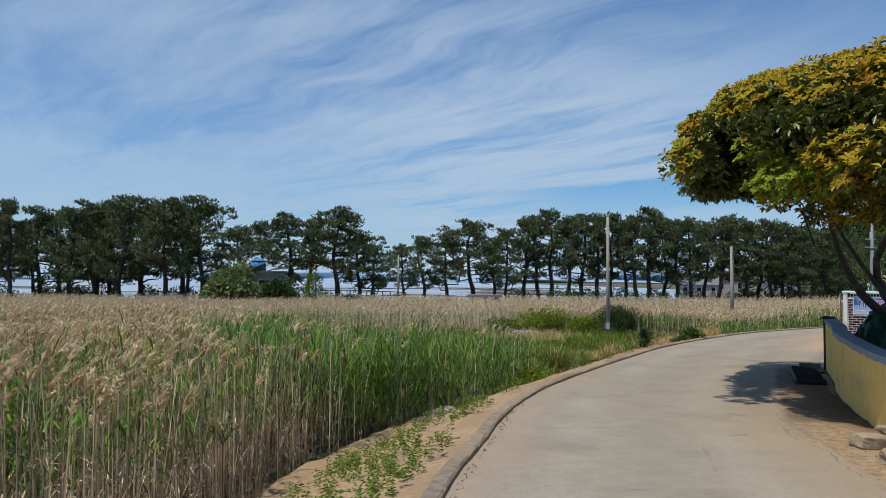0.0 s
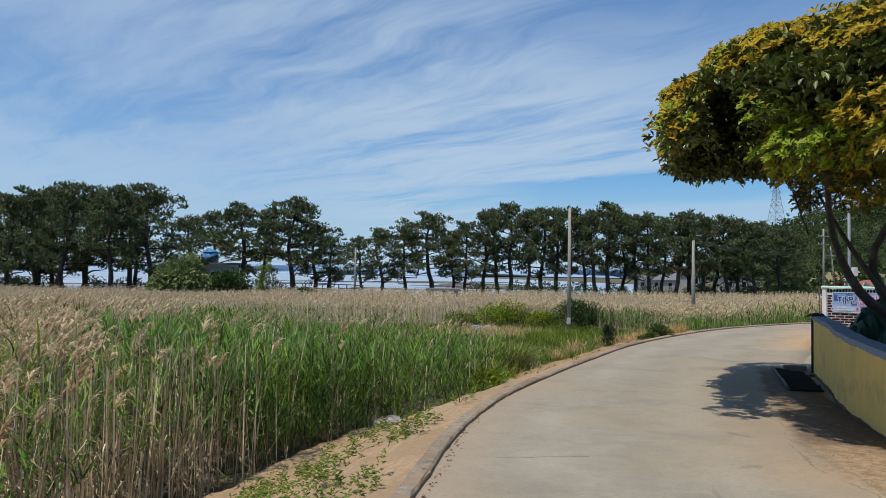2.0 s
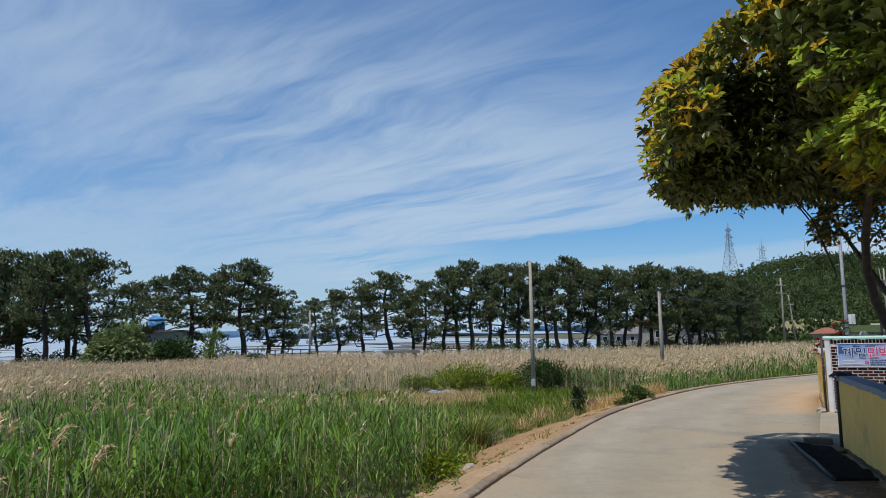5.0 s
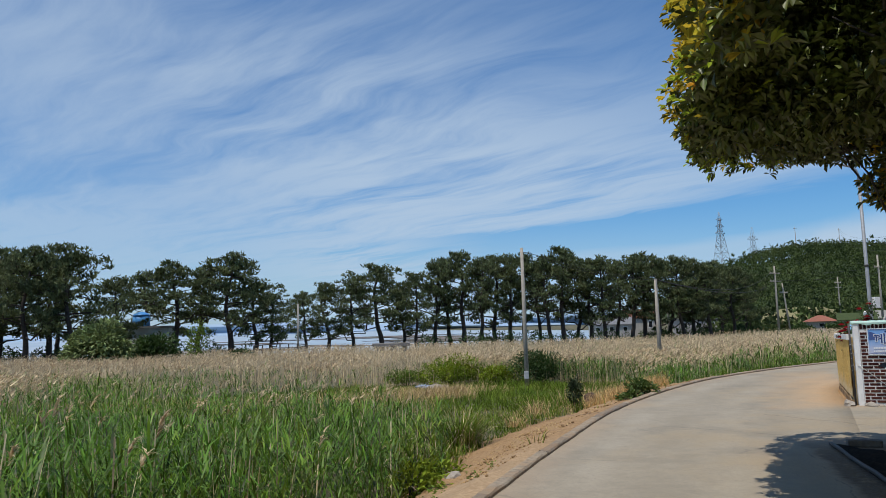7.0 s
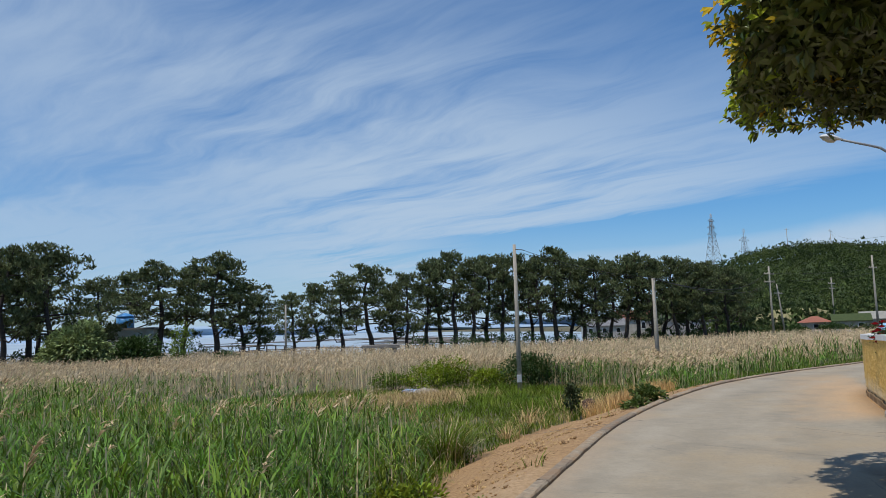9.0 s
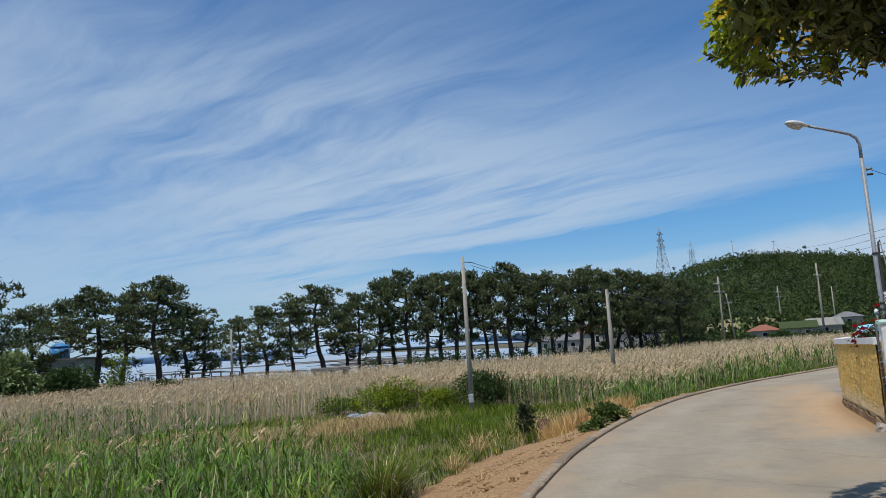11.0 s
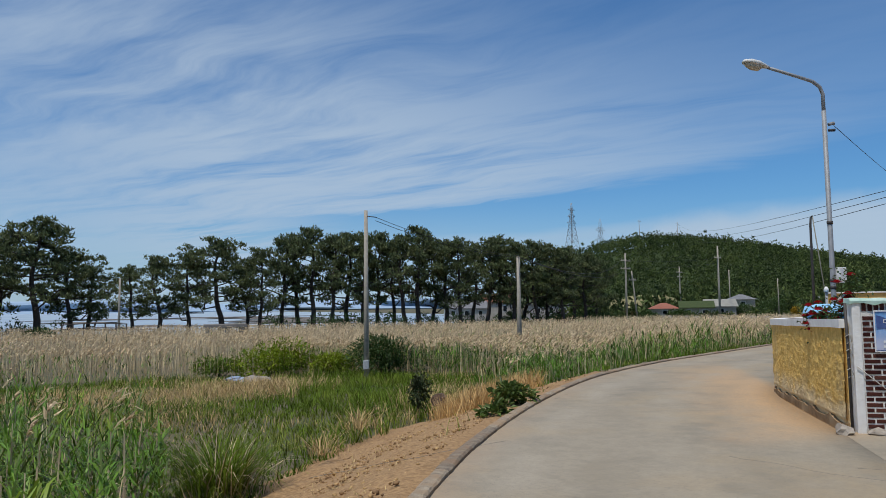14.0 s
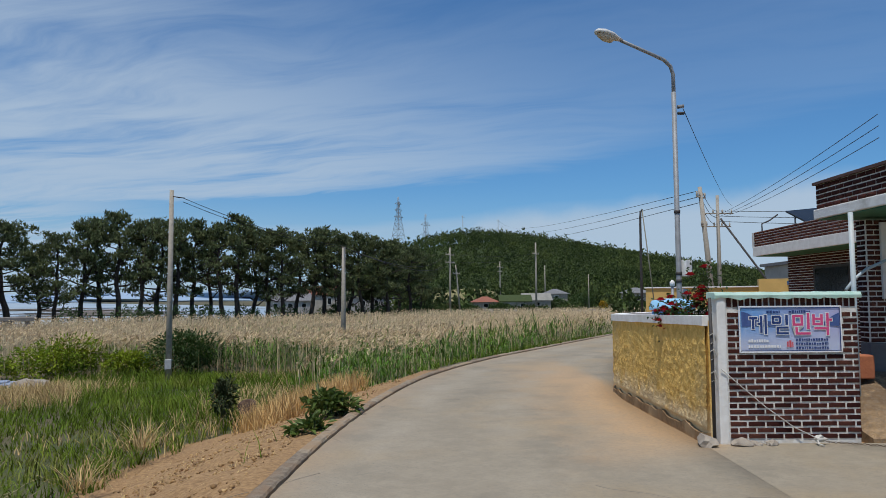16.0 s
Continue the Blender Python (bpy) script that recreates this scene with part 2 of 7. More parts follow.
def road_material():
    m = mat("worn_concrete", (0.34, 0.29, 0.213), (0.292, 0.249, 0.183), 5.0, bump=0.3, bump_scale=60, rough=0.9)
    n = Nodes(m.node_tree)
    bsdf = m.node_tree.nodes["Principled BSDF"]
    base = bsdf.inputs["Base Color"].links[0].from_socket
    coord = n.add("ShaderNodeTexCoord").outputs["Object"]
    patch = n.span(n.noise(coord, 0.42, 4.0, 0.6), 0.46, 0.66)
    base = n.mix(n.math("MULTIPLY", patch, 0.75), base, (0.352, 0.273, 0.172))
    base = n.mix(n.math("MULTIPLY", n.span(n.noise(coord, 0.8, 5.0, 0.65), 0.48, 0.7), 0.7), base, (0.215, 0.188, 0.142))
    # sand washed out from the wall's foot, and brown dirt along the garden wall
    at = n.add("ShaderNodeSeparateXYZ", {0: coord})
    fray = n.math("MULTIPLY", n.math("SUBTRACT", n.noise(coord, 1.1, 5.0, 0.65), 0.5), 2.2)
    off = n.math("ADD", n.math("MULTIPLY", n.math("SUBTRACT", at.outputs[0], 11.02), -0.86), n.math("MULTIPLY", n.math("SUBTRACT", at.outputs[1], 20.42), 0.5))
    reach = n.span(n.math("ADD", off, fray), 2.1, 0.2)
    reach = n.math("MULTIPLY", reach, n.span(off, -0.45, -0.05))
    reach = n.math("MULTIPLY", reach, n.math("MULTIPLY", n.span(at.outputs[1], 19.5, 20.9), n.span(at.outputs[1], 33.0, 26.0)))
    base = n.mix(n.math("MULTIPLY", reach, 0.8), base, (0.50, 0.325, 0.175))
    off = n.math("ADD", n.math("MULTIPLY", n.math("SUBTRACT", at.outputs[0], 4.95), -0.925), n.math("MULTIPLY", n.math("SUBTRACT", at.outputs[1], 8.0), 0.38))
    off = n.math("ADD", off, n.math("MULTIPLY", n.math("MAXIMUM", n.math("SUBTRACT", 8.5, at.outputs[1]), 0.0), 0.22))
    near = n.span(at.outputs[1], 17.0, 15.0)
    reach = n.math("MULTIPLY", n.span(n.math("ADD", off, n.math("MULTIPLY", fray, 0.5)), 2.1, 0.9), near)
    base = n.mix(n.math("MULTIPLY", reach, 0.55), base, (0.40, 0.275, 0.155))
    reach = n.math("MULTIPLY", n.span(n.math("ADD", off, n.math("MULTIPLY", fray, 0.22)), 1.06, 0.9), near)
    dirt = n.mix(n.span(n.noise(coord, 9.0, 6.0, 0.75), 0.35, 0.65), (0.22, 0.138, 0.068), (0.43, 0.29, 0.155))
    # leaf litter under the crown, its dark tone also deepening the tree's shade
    leafy = n.math("MULTIPLY", n.span(n.noise(coord, 5.0, 6.0, 0.72), 0.32, 0.48), n.span(n.math("ADD", at.outputs[1], fray), 7.9, 9.2))
    dirt = n.mix(n.math("MULTIPLY", leafy, 0.85), dirt, (0.10, 0.062, 0.034))
    dirt = n.mix(n.math("MULTIPLY", n.span(n.noise(coord, 26.0, 4.0, 0.7), 0.55, 0.66), 0.7), dirt, (0.12, 0.075, 0.04))
    base = n.mix(n.math("MULTIPLY", reach, 0.95), base, dirt)
    rim = n.math("MULTIPLY", n.span(n.math("ABSOLUTE", n.math("SUBTRACT", n.math("ADD", off, n.math("MULTIPLY", fray, 0.22)), 1.06)), 0.02, 0.004), near)
    base = n.mix(n.math("MULTIPLY", n.math("MULTIPLY", rim, n.span(n.noise(coord, 1.6, 3.0), 0.44, 0.54)), 0.6), base, (0.13, 0.10, 0.07))
    # tan dust drifted along the kerb; the lane's sheet holds its distance from it
    held = n.add("ShaderNodeAttribute")
    held.attribute_name = "off_kerb"
    reach = n.math("MULTIPLY", n.span(n.math("ADD", held.outputs["Fac"], n.math("MULTIPLY", fray, 0.45)), 1.75, 1.1), n.span(held.outputs["Fac"], 0.8, 0.95))
    base = n.mix(n.math("MULTIPLY", reach, 0.45), base, (0.40, 0.285, 0.18))
    # paler, swept wheel tracks and a dusty crown between them
    along = n.math("ADD", held.outputs["Fac"], n.math("MULTIPLY", fray, 0.22))
    for centre, half, tone, much in ((1.95, 0.45, (0.40, 0.345, 0.262), 0.55), (3.55, 0.45, (0.39, 0.335, 0.25), 0.5), (2.75, 0.4, (0.25, 0.21, 0.15), 0.4), (4.4, 0.4, (0.25, 0.21, 0.15), 0.4)):
        near = n.span(n.math("ABSOLUTE", n.math("SUBTRACT", along, centre)), half, 0.0)
        near = n.math("MULTIPLY", near, n.span(n.noise(coord, 0.55, 4.0), 0.36, 0.62))
        base = n.mix(n.math("MULTIPLY", near, much), base, tone)
    base = n.mix(n.math("MULTIPLY", n.span(n.noise(coord, 22.0, 4.0, 0.7), 0.4, 0.65), 0.3), base, (0.22, 0.19, 0.155))
    speck = n.span(n.noise(coord, 55.0, 2.0), 0.62, 0.7)
    base = n.mix(n.math("MULTIPLY", speck, 0.55), base, (0.16, 0.14, 0.12))
    net = n.add("ShaderNodeTexVoronoi", {"Vector": coord, "Scale": 0.33})
    net.feature = "DISTANCE_TO_EDGE"
    cells = net.outputs["Distance"]
    wob = n.math("ADD", cells, n.math("MULTIPLY", n.math("SUBTRACT", n.noise(coord, 5.0, 4.0), 0.5), 0.05))
    crack = n.math("MULTIPLY", n.span(wob, 0.006, 0.001), n.span(n.noise(coord, 0.8, 2.0), 0.5, 0.62))
    base = n.mix(n.math("MULTIPLY", crack, 0.3), base, (0.11, 0.10, 0.085))
    m.node_tree.links.new(base, bsdf.inputs["Base Color"])
    return m


def ground_material():
    """Muddy field litter, tan bank soil and brown shoulder dirt, by the sheet's own soil values."""
    m = mat("earth", (0.10, 0.085, 0.05), (0.16, 0.13, 0.075), 4.0, (0.075, 0.085, 0.035), 0.5, 0.52, bump=0.8, bump_scale=18)
    n = Nodes(m.node_tree)
    bsdf = m.node_tree.nodes["Principled BSDF"]
    base = bsdf.inputs["Base Color"].links[0].from_socket
    coord = n.add("ShaderNodeTexCoord").outputs["Object"]
    held = n.add("ShaderNodeAttribute")
    held.attribute_name = "soil"
    soil = held.outputs["Fac"]
    clod = n.noise(coord, 16.0, 6.0, 0.7)
    tan = n.mix(n.span(clod, 0.32, 0.68), (0.30, 0.195, 0.10), (0.46, 0.315, 0.18))
    tan = n.mix(n.math("MULTIPLY", n.span(n.noise(coord, 0.9, 4.0), 0.45, 0.62), 0.6), tan, (0.29, 0.195, 0.105))
    at = n.add("ShaderNodeSeparateXYZ", {0: coord})
    tilled = n.mix(n.span(clod, 0.3, 0.7), (0.215, 0.125, 0.055), (0.41, 0.255, 0.12))
    tan = n.mix(n.span(n.math("ADD", at.outputs[1], n.math("MULTIPLY", clod, 2.0)), 16.5, 20.0), tan, tilled)
    edge = n.math("ADD", soil, n.math("MULTIPLY", n.math("SUBTRACT", n.noise(coord, 2.5, 4.0), 0.5), 0.5))
    base = n.mix(n.span(edge, 0.4, 0.6), base, tan)
    # forest floor on the hill
    base = n.mix(n.span(at.outputs[2], 2.0, 5.0), base, (0.04, 0.062, 0.018))
    m.node_tree.links.new(base, bsdf.inputs["Base Color"])
    return m


ROAD = road_material()
EARTH = ground_material()


# ---- building helpers ----


def mesh_of(name, verts, faces, material):
    """A mesh from whole arrays: faces is one (n, 3) or (n, 4) array."""
    me = bpy.data.meshes.new(name)
    verts, faces = np.asarray(verts, np.float32).reshape(-1, 3), np.asarray(faces, np.int32)
    k = faces.shape[1]
    me.vertices.add(len(verts))
    me.vertices.foreach_set("co", verts.ravel())
    me.loops.add(faces.size)
    me.loops.foreach_set("vertex_index", faces.ravel())
    me.polygons.add(len(faces))
    me.polygons.foreach_set("loop_start", np.arange(len(faces), dtype=np.int32) * k)
    me.update(calc_edges=True)
    me.materials.append(material)
    return me


def part(name, source, material, parent=None, label=""):
    """Links a bmesh (or a mesh) as ONE mesh object under a thing or a part."""
    if isinstance(source, bmesh.types.BMesh):
        me = bpy.data.meshes.new(name)
        source.normal_update()
        source.to_mesh(me)
        source.free()
        me.materials.append(material)
    else:
        me = source
    ob = new(name, me)
    ob.parent = parent
    return tagged(ob, label)


def thing(name, label, category, at=(0, 0, 0), rz=0.0, group="", kind=""):
    ob = new(name)
    ob.empty_display_size = 0.2
    ob.location, ob.rotation_euler = at, (0, 0, rz)
    return tagged(ob, label, category, group, kind)


def box(bm, x0, y0, z0, x1, y1, z1, bevel=0.0):
    made = bmesh.ops.create_cube(bm, size=1.0)["verts"]
    for v in made:
        v.co = Vector((x0 + (x1 - x0) * (v.co.x + 0.5), y0 + (y1 - y0) * (v.co.y + 0.5), z0 + (z1 - z0) * (v.co.z + 0.5)))
    if bevel:
        edges = list({e for v in made for e in v.link_edges})
        bmesh.ops.bevel(bm, geom=edges, offset=bevel, segments=2, affect="EDGES", profile=0.5)
    return bm


def boxed(*args, **kw):
    return box(bmesh.new(), *args, **kw)


def tube(bm, points, radii, sides=8, cap=True):
    """A round bar through points, with a radius at each."""
    pts = [Vector(p) for p in points]
    if not hasattr(radii, "__len__"):
        radii = [radii] * len(pts)
    rings = []
    for i, p in enumerate(pts):
        way = (pts[min(i + 1, len(pts) - 1)] - pts[max(i - 1, 0)]).normalized()
        side = way.cross(Vector((0.31, 0.17, 0.93)) if abs(way.z) < 0.9 else Vector((1, 0.1, 0))).normalized()
        other = way.cross(side)
        rings.append([bm.verts.new(p + float(radii[i]) * (math.cos(a) * side + math.sin(a) * other)) for a in (2 * math.pi * k / sides for k in range(sides))])
    for a, b in zip(rings, rings[1:]):
        for k in range(sides):
            f = bm.faces.new((a[k], a[(k + 1) % sides], b[(k + 1) % sides], b[k]))
            f.smooth = True
    if cap and sides > 2:
        bm.faces.new(rings[0][::-1])
        bm.faces.new(rings[-1])
    return bm


def tubed(points, radii, sides=8):
    return tube(bmesh.new(), points, radii, sides)


def lump(bm, centre, size, seed, rough=0.25, cuts=2, squash=True):
    """A worn stone or clod."""
    made = bmesh.ops.create_icosphere(bm, subdivisions=cuts, radius=1.0)["verts"]
    c, s = Vector(centre), Vector(size)
    for v in made:
        k = 1 + rough * noise.noise(v.co * 1.7 + Vector((seed * 3.1, seed, 0))) * 1.6
        p = v.co * k
        if squash:
            p.z = max(p.z, -0.55)
        v.co = c + Vector((p.x * s.x, p.y * s.y, p.z * s.z))
    return bm


def ribbons(base, az, lean, bend, length, width, segs=3, taper=0.15, twist=None):
    """Blades: arrays of n starts; each blade leaves the upright by lean and bends on by bend. Gives verts and triangles."""
    n = len(base)
    s = np.linspace(0, 1, segs + 1)
    ang = lean[:, None] + bend[:, None] * (s[None, :-1] + 0.5 / segs)
    step = length[:, None] / segs
    out = np.concatenate([np.zeros((n, 1)), np.cumsum(np.sin(ang) * step, 1)], 1)
    up = np.concatenate([np.zeros((n, 1)), np.cumsum(np.cos(ang) * step, 1)], 1)
    hx, hy = np.cos(az)[:, None], np.sin(az)[:, None]
    mid = np.stack([base[:, 0:1] + out * hx, base[:, 1:2] + out * hy, base[:, 2:3] + up], -1)
    tw = az + (np.pi / 2 if twist is None else twist)
    side = np.stack([np.cos(tw), np.sin(tw), np.zeros(n)], -1)[:, None, :]
    prof = np.where(s < 0.35, 0.75 + s * 0.7, 1.0 - (s - 0.35) / 0.65 * (1 - taper))
    w = width[:, None] * 0.5 * prof[None, :]
    left, right = mid - side * w[..., None], mid + side * w[..., None]
    verts = np.stack([left, right], 2).reshape(n, -1, 3)
    k = 2 * (segs + 1)
    tri = np.array([[2 * i, 2 * i + 1, 2 * i + 3] for i in range(segs)] + [[2 * i, 2 * i + 3, 2 * i + 2] for i in range(segs)])
    faces = (np.arange(n)[:, None, None] * k + tri[None]).reshape(-1, 3)
    return verts.reshape(-1, 3), faces


def joined(pieces):
    verts, faces, at = [], [], 0
    for v, f in pieces:
        verts.append(v)
        faces.append(f + at)
        at += len(v)
    return np.concatenate(verts), np.concatenate(faces)


def sprays(centres, size, rng, count=4, up=0.35, wide=0.22):
    """Tufts of pointed leaves or needles round centres: verts and triangles."""
    n = len(centres)
    c = np.repeat(centres, count, 0)
    sz = np.repeat(np.broadcast_to(size, (n,)), count) * rng.uniform(0.7, 1.3, n * count)
    d = rng.normal(size=(n * count, 3))
    d[:, 2] += up * 2
    d /= np.linalg.norm(d, axis=1, keepdims=True)
    q = rng.normal(size=(n * count, 3))
    q -= d * (q * d).sum(1, keepdims=True)
    q /= np.linalg.norm(q, axis=1, keepdims=True)
    tip, a, b = c + d * sz[:, None], c + q * (sz * wide)[:, None], c - q * (sz * wide)[:, None]
    return np.stack([a, b, tip], 1).reshape(-1, 3), np.arange(n * count * 3).reshape(-1, 3)


def leaves(base, way, length, width, rng, fold=0.3, widest=0.56, blunt=False):
    """Oval leaves, creased along the midrib: pointed, of two triangles each, or blunt-ended, of four."""
    n = len(base)
    way = way / np.linalg.norm(way, axis=1, keepdims=True)
    q = np.cross(way, np.array([0.0, 0.0, 1.0]) + rng.normal(scale=0.25, size=(n, 3)))
    q /= np.linalg.norm(q, axis=1, keepdims=True) + 1e-9
    nor = np.cross(q, way)
    ln, w = np.broadcast_to(length, (n,))[:, None], np.broadcast_to(width, (n,))[:, None]

    def rim(f, wide, side):
        return base + way * ln * f + (q * 0.5 * side * wide + nor * fold * wide) * w

    tip = base + way * ln - nor * w * 0.35
    if blunt:
        verts = np.stack([base, rim(0.38, 0.62, 1), rim(widest, 1.0, 1), tip, rim(widest, 1.0, -1), rim(0.38, 0.62, -1)], 1)
        tri = np.array([[0, 2, 1], [0, 3, 2], [0, 4, 3], [0, 5, 4]])
    else:
        verts = np.stack([base, rim(widest, 1.0, 1), tip, rim(widest, 1.0, -1)], 1)
        tri = np.array([[0, 2, 1], [0, 3, 2]])
    k = verts.shape[1]
    return verts.reshape(-1, 3), (np.arange(n)[:, None, None] * k + tri[None]).reshape(-1, 3)


# ---- the lie of the land ----
KERB_LINE = [(-1.3, -12), (-0.9, -4), (-0.45, 1), (-0.03, 5), (0.34, 7), (0.88, 9.7), (1.68, 12.3), (2.85, 14.9), (4.15, 17.5), (6.1, 21.1),
             (8.75, 25.0), (12.0, 28.9), (16.0, 32.4), (20.0, 35.2), (24.5, 38.3), (30, 42), (40, 48.5), (70, 68), (110, 94)]


def smooth_line(points, per=8):
    """A Catmull-Rom line through points."""
    p = np.array([points[0], *points, points[-1]], float)
    out = []
    for i in range(1, len(p) - 2):
        for t in np.arange(per) / per:
            a, b, c, d = p[i - 1], p[i], p[i + 1], p[i + 2]
            out.append(0.5 * (2 * b + (c - a) * t + (2 * a - 5 * b + 4 * c - d) * t * t + (3 * b - a - 3 * c + d) * t**3))
    return np.array([*out, p[-2]])


KERB_CURVE = smooth_line(KERB_LINE)


def kerb_gap(x, y):
    """How far a place lies from the kerb, in metres: positive on the field's side."""
    x, y = np.atleast_1d(np.asarray(x, float)), np.atleast_1d(np.asarray(y, float))
    best, sign = np.full(x.shape, 1e9), np.ones(x.shape)
    for (ax, ay), (bx, by) in zip(KERB_CURVE, KERB_CURVE[1:]):
        dx, dy = bx - ax, by - ay
        t = np.clip(((x - ax) * dx + (y - ay) * dy) / (dx * dx + dy * dy), 0, 1)
        d = np.hypot(x - ax - t * dx, y - ay - t * dy)
        cross = dx * (y - ay) - dy * (x - ax)
        near = d < best
        best, sign = np.where(near, d, best), np.where(near, np.where(cross >= 0, 1.0, -1.0), sign)
    return best * sign


def road_z(y):
    return np.interp(y, [0, 4, 13, 25, 45, 80, 120], [0.25, 0.24, 0.02, -0.08, -0.25, -0.5, -1.0])


def bank_width(y):
    return np.interp(y, [9, 12.6, 15.4, 17, 20.4, 24.8, 30, 34, 40], [3.2, 3.05, 2.4, 2.3, 2.9, 3.6, 4.1, 3.2, 2.4])


def shore_y(x):
    return np.interp(x, [-200, -90, -25, 0, 20, 55, 75, 100, 130, 165, 190], [105, 114, 124, 137, 150, 168, 215, 260, 330, 500, 6000])


def land_z(x, y):
    x, y = np.atleast_1d(np.asarray(x, float)), np.atleast_1d(np.asarray(y, float))
    s = kerb_gap(x, y)
    field = np.interp(y, [10, 20, 45, 105], [-1.05, -1.1, -1.45, -1.72])
    high = road_z(y)
    t = np.clip((s - 0.25) / (bank_width(y) - 0.25), 0, 1)
    z = high + (field - high) * (0.65 * t + 0.35 * t * t * (3 - 2 * t))
    z = np.where(s < 0, high - 0.035, z)
    beach = np.clip((y - shore_y(x)) / 14, 0, 1)
    z = z - 2.6 * beach
    # the wooded hill
    ridge = np.interp(x, [150, 180, 215, 234, 251, 270, 290, 330, 386, 430, 475, 560, 700, 900], [0, 6, 22, 31, 39, 44.5, 47.5, 47, 41, 36.5, 32, 24, 10, 0])
    hill = ridge * np.exp(-(((y - 470) / 125) ** 2))
    return z + hill


def make_ground():
    def axis(fine0, fine1, step, far0, far1):
        near = np.arange(fine0, fine1 + 1e-6, step)
        grow = [1.0]
        while sum(grow) < max(fine0 - far0, far1 - fine1):
            grow.append(grow[-1] * 1.16)
        run = np.cumsum(grow)
        return np.unique(np.clip(np.concatenate([fine0 - run[::-1], near, fine1 + run]), far0, far1))

    xs, ys = axis(-7, 18, 0.22, -4000, 4000), axis(0, 46, 0.25, -400, 4500)
    gx, gy = np.meshgrid(xs, ys)
    x, y = gx.ravel(), gy.ravel()
    z, s = land_z(x, y), kerb_gap(x, y)
    w = bank_width(y)
    # clods and ruts on the bank
    near = (np.abs(x - 5) < 14) & (y > -2) & (y < 48)
    rough = np.zeros(len(x))
    for i in np.flatnonzero(near):
        p = Vector((x[i], y[i], 0))
        rough[i] = 0.05 * noise.noise(p * 1.3) + 0.045 * noise.noise(p * 4.1)
    on_bank = (s > 0.25) & (s < w + 0.6)
    z = z + np.where(on_bank | (s > 0.3), rough * 1.3, rough * 0.15 - 0.004)
    # a low earth ridge along the foot of the bank
    z = z + np.interp(y, [17, 22], [0.2, 0.06]) * np.exp(-((s - w + 0.42) / 0.26) ** 2) * ((y < 30) & (s > 0))
    soil = np.clip(1.15 - np.maximum(0, s - w + 0.1) / 0.5, 0, 1) * (s > 0) * np.interp(y, [29, 32], [1.0, 0.0])
    dirt = (s < -1.5) * (np.abs(x) < 60) * (y < 60)
    soil = np.maximum(soil, dirt)
    soil = np.maximum(soil, 0.55 * (y > shore_y(x) - 3) * (y < shore_y(x) + 5) * (x < 60))
    nx = len(xs)
    i = np.arange(len(ys) - 1)[:, None] * nx + np.arange(nx - 1)[None]
    i = i.ravel()
    me = mesh_of("ground", np.stack([x, y, z], 1), np.stack([i, i + 1, i + nx + 1, i + nx], 1), EARTH)
    me.polygons.foreach_set("use_smooth", np.ones(len(me.polygons), dtype=bool))
    at = me.attributes.new("soil", "FLOAT", "POINT")
    at.data.foreach_set("value", soil.astype(np.float32))
    tagged(new("ground", me), "muddy reed field with a tan earth bank beside the lane", "ground", kind="structure")


make_ground()

ROAD_RIGHT = [(2.9, -12), (3.0, -4), (3.35, 1), (4.15, 5.2), (4.72, 7.2), (5.4, 9.3), (6.2, 11.5), (7.3, 14.3), (8.9, 17.0), (10.95, 20.5),
              (13.2, 24.15), (15.5, 26.6), (18.4, 29.6), (22, 32.2), (26.3, 35.0), (32, 38.6), (42, 45), (72, 64.5), (112, 90.5)]


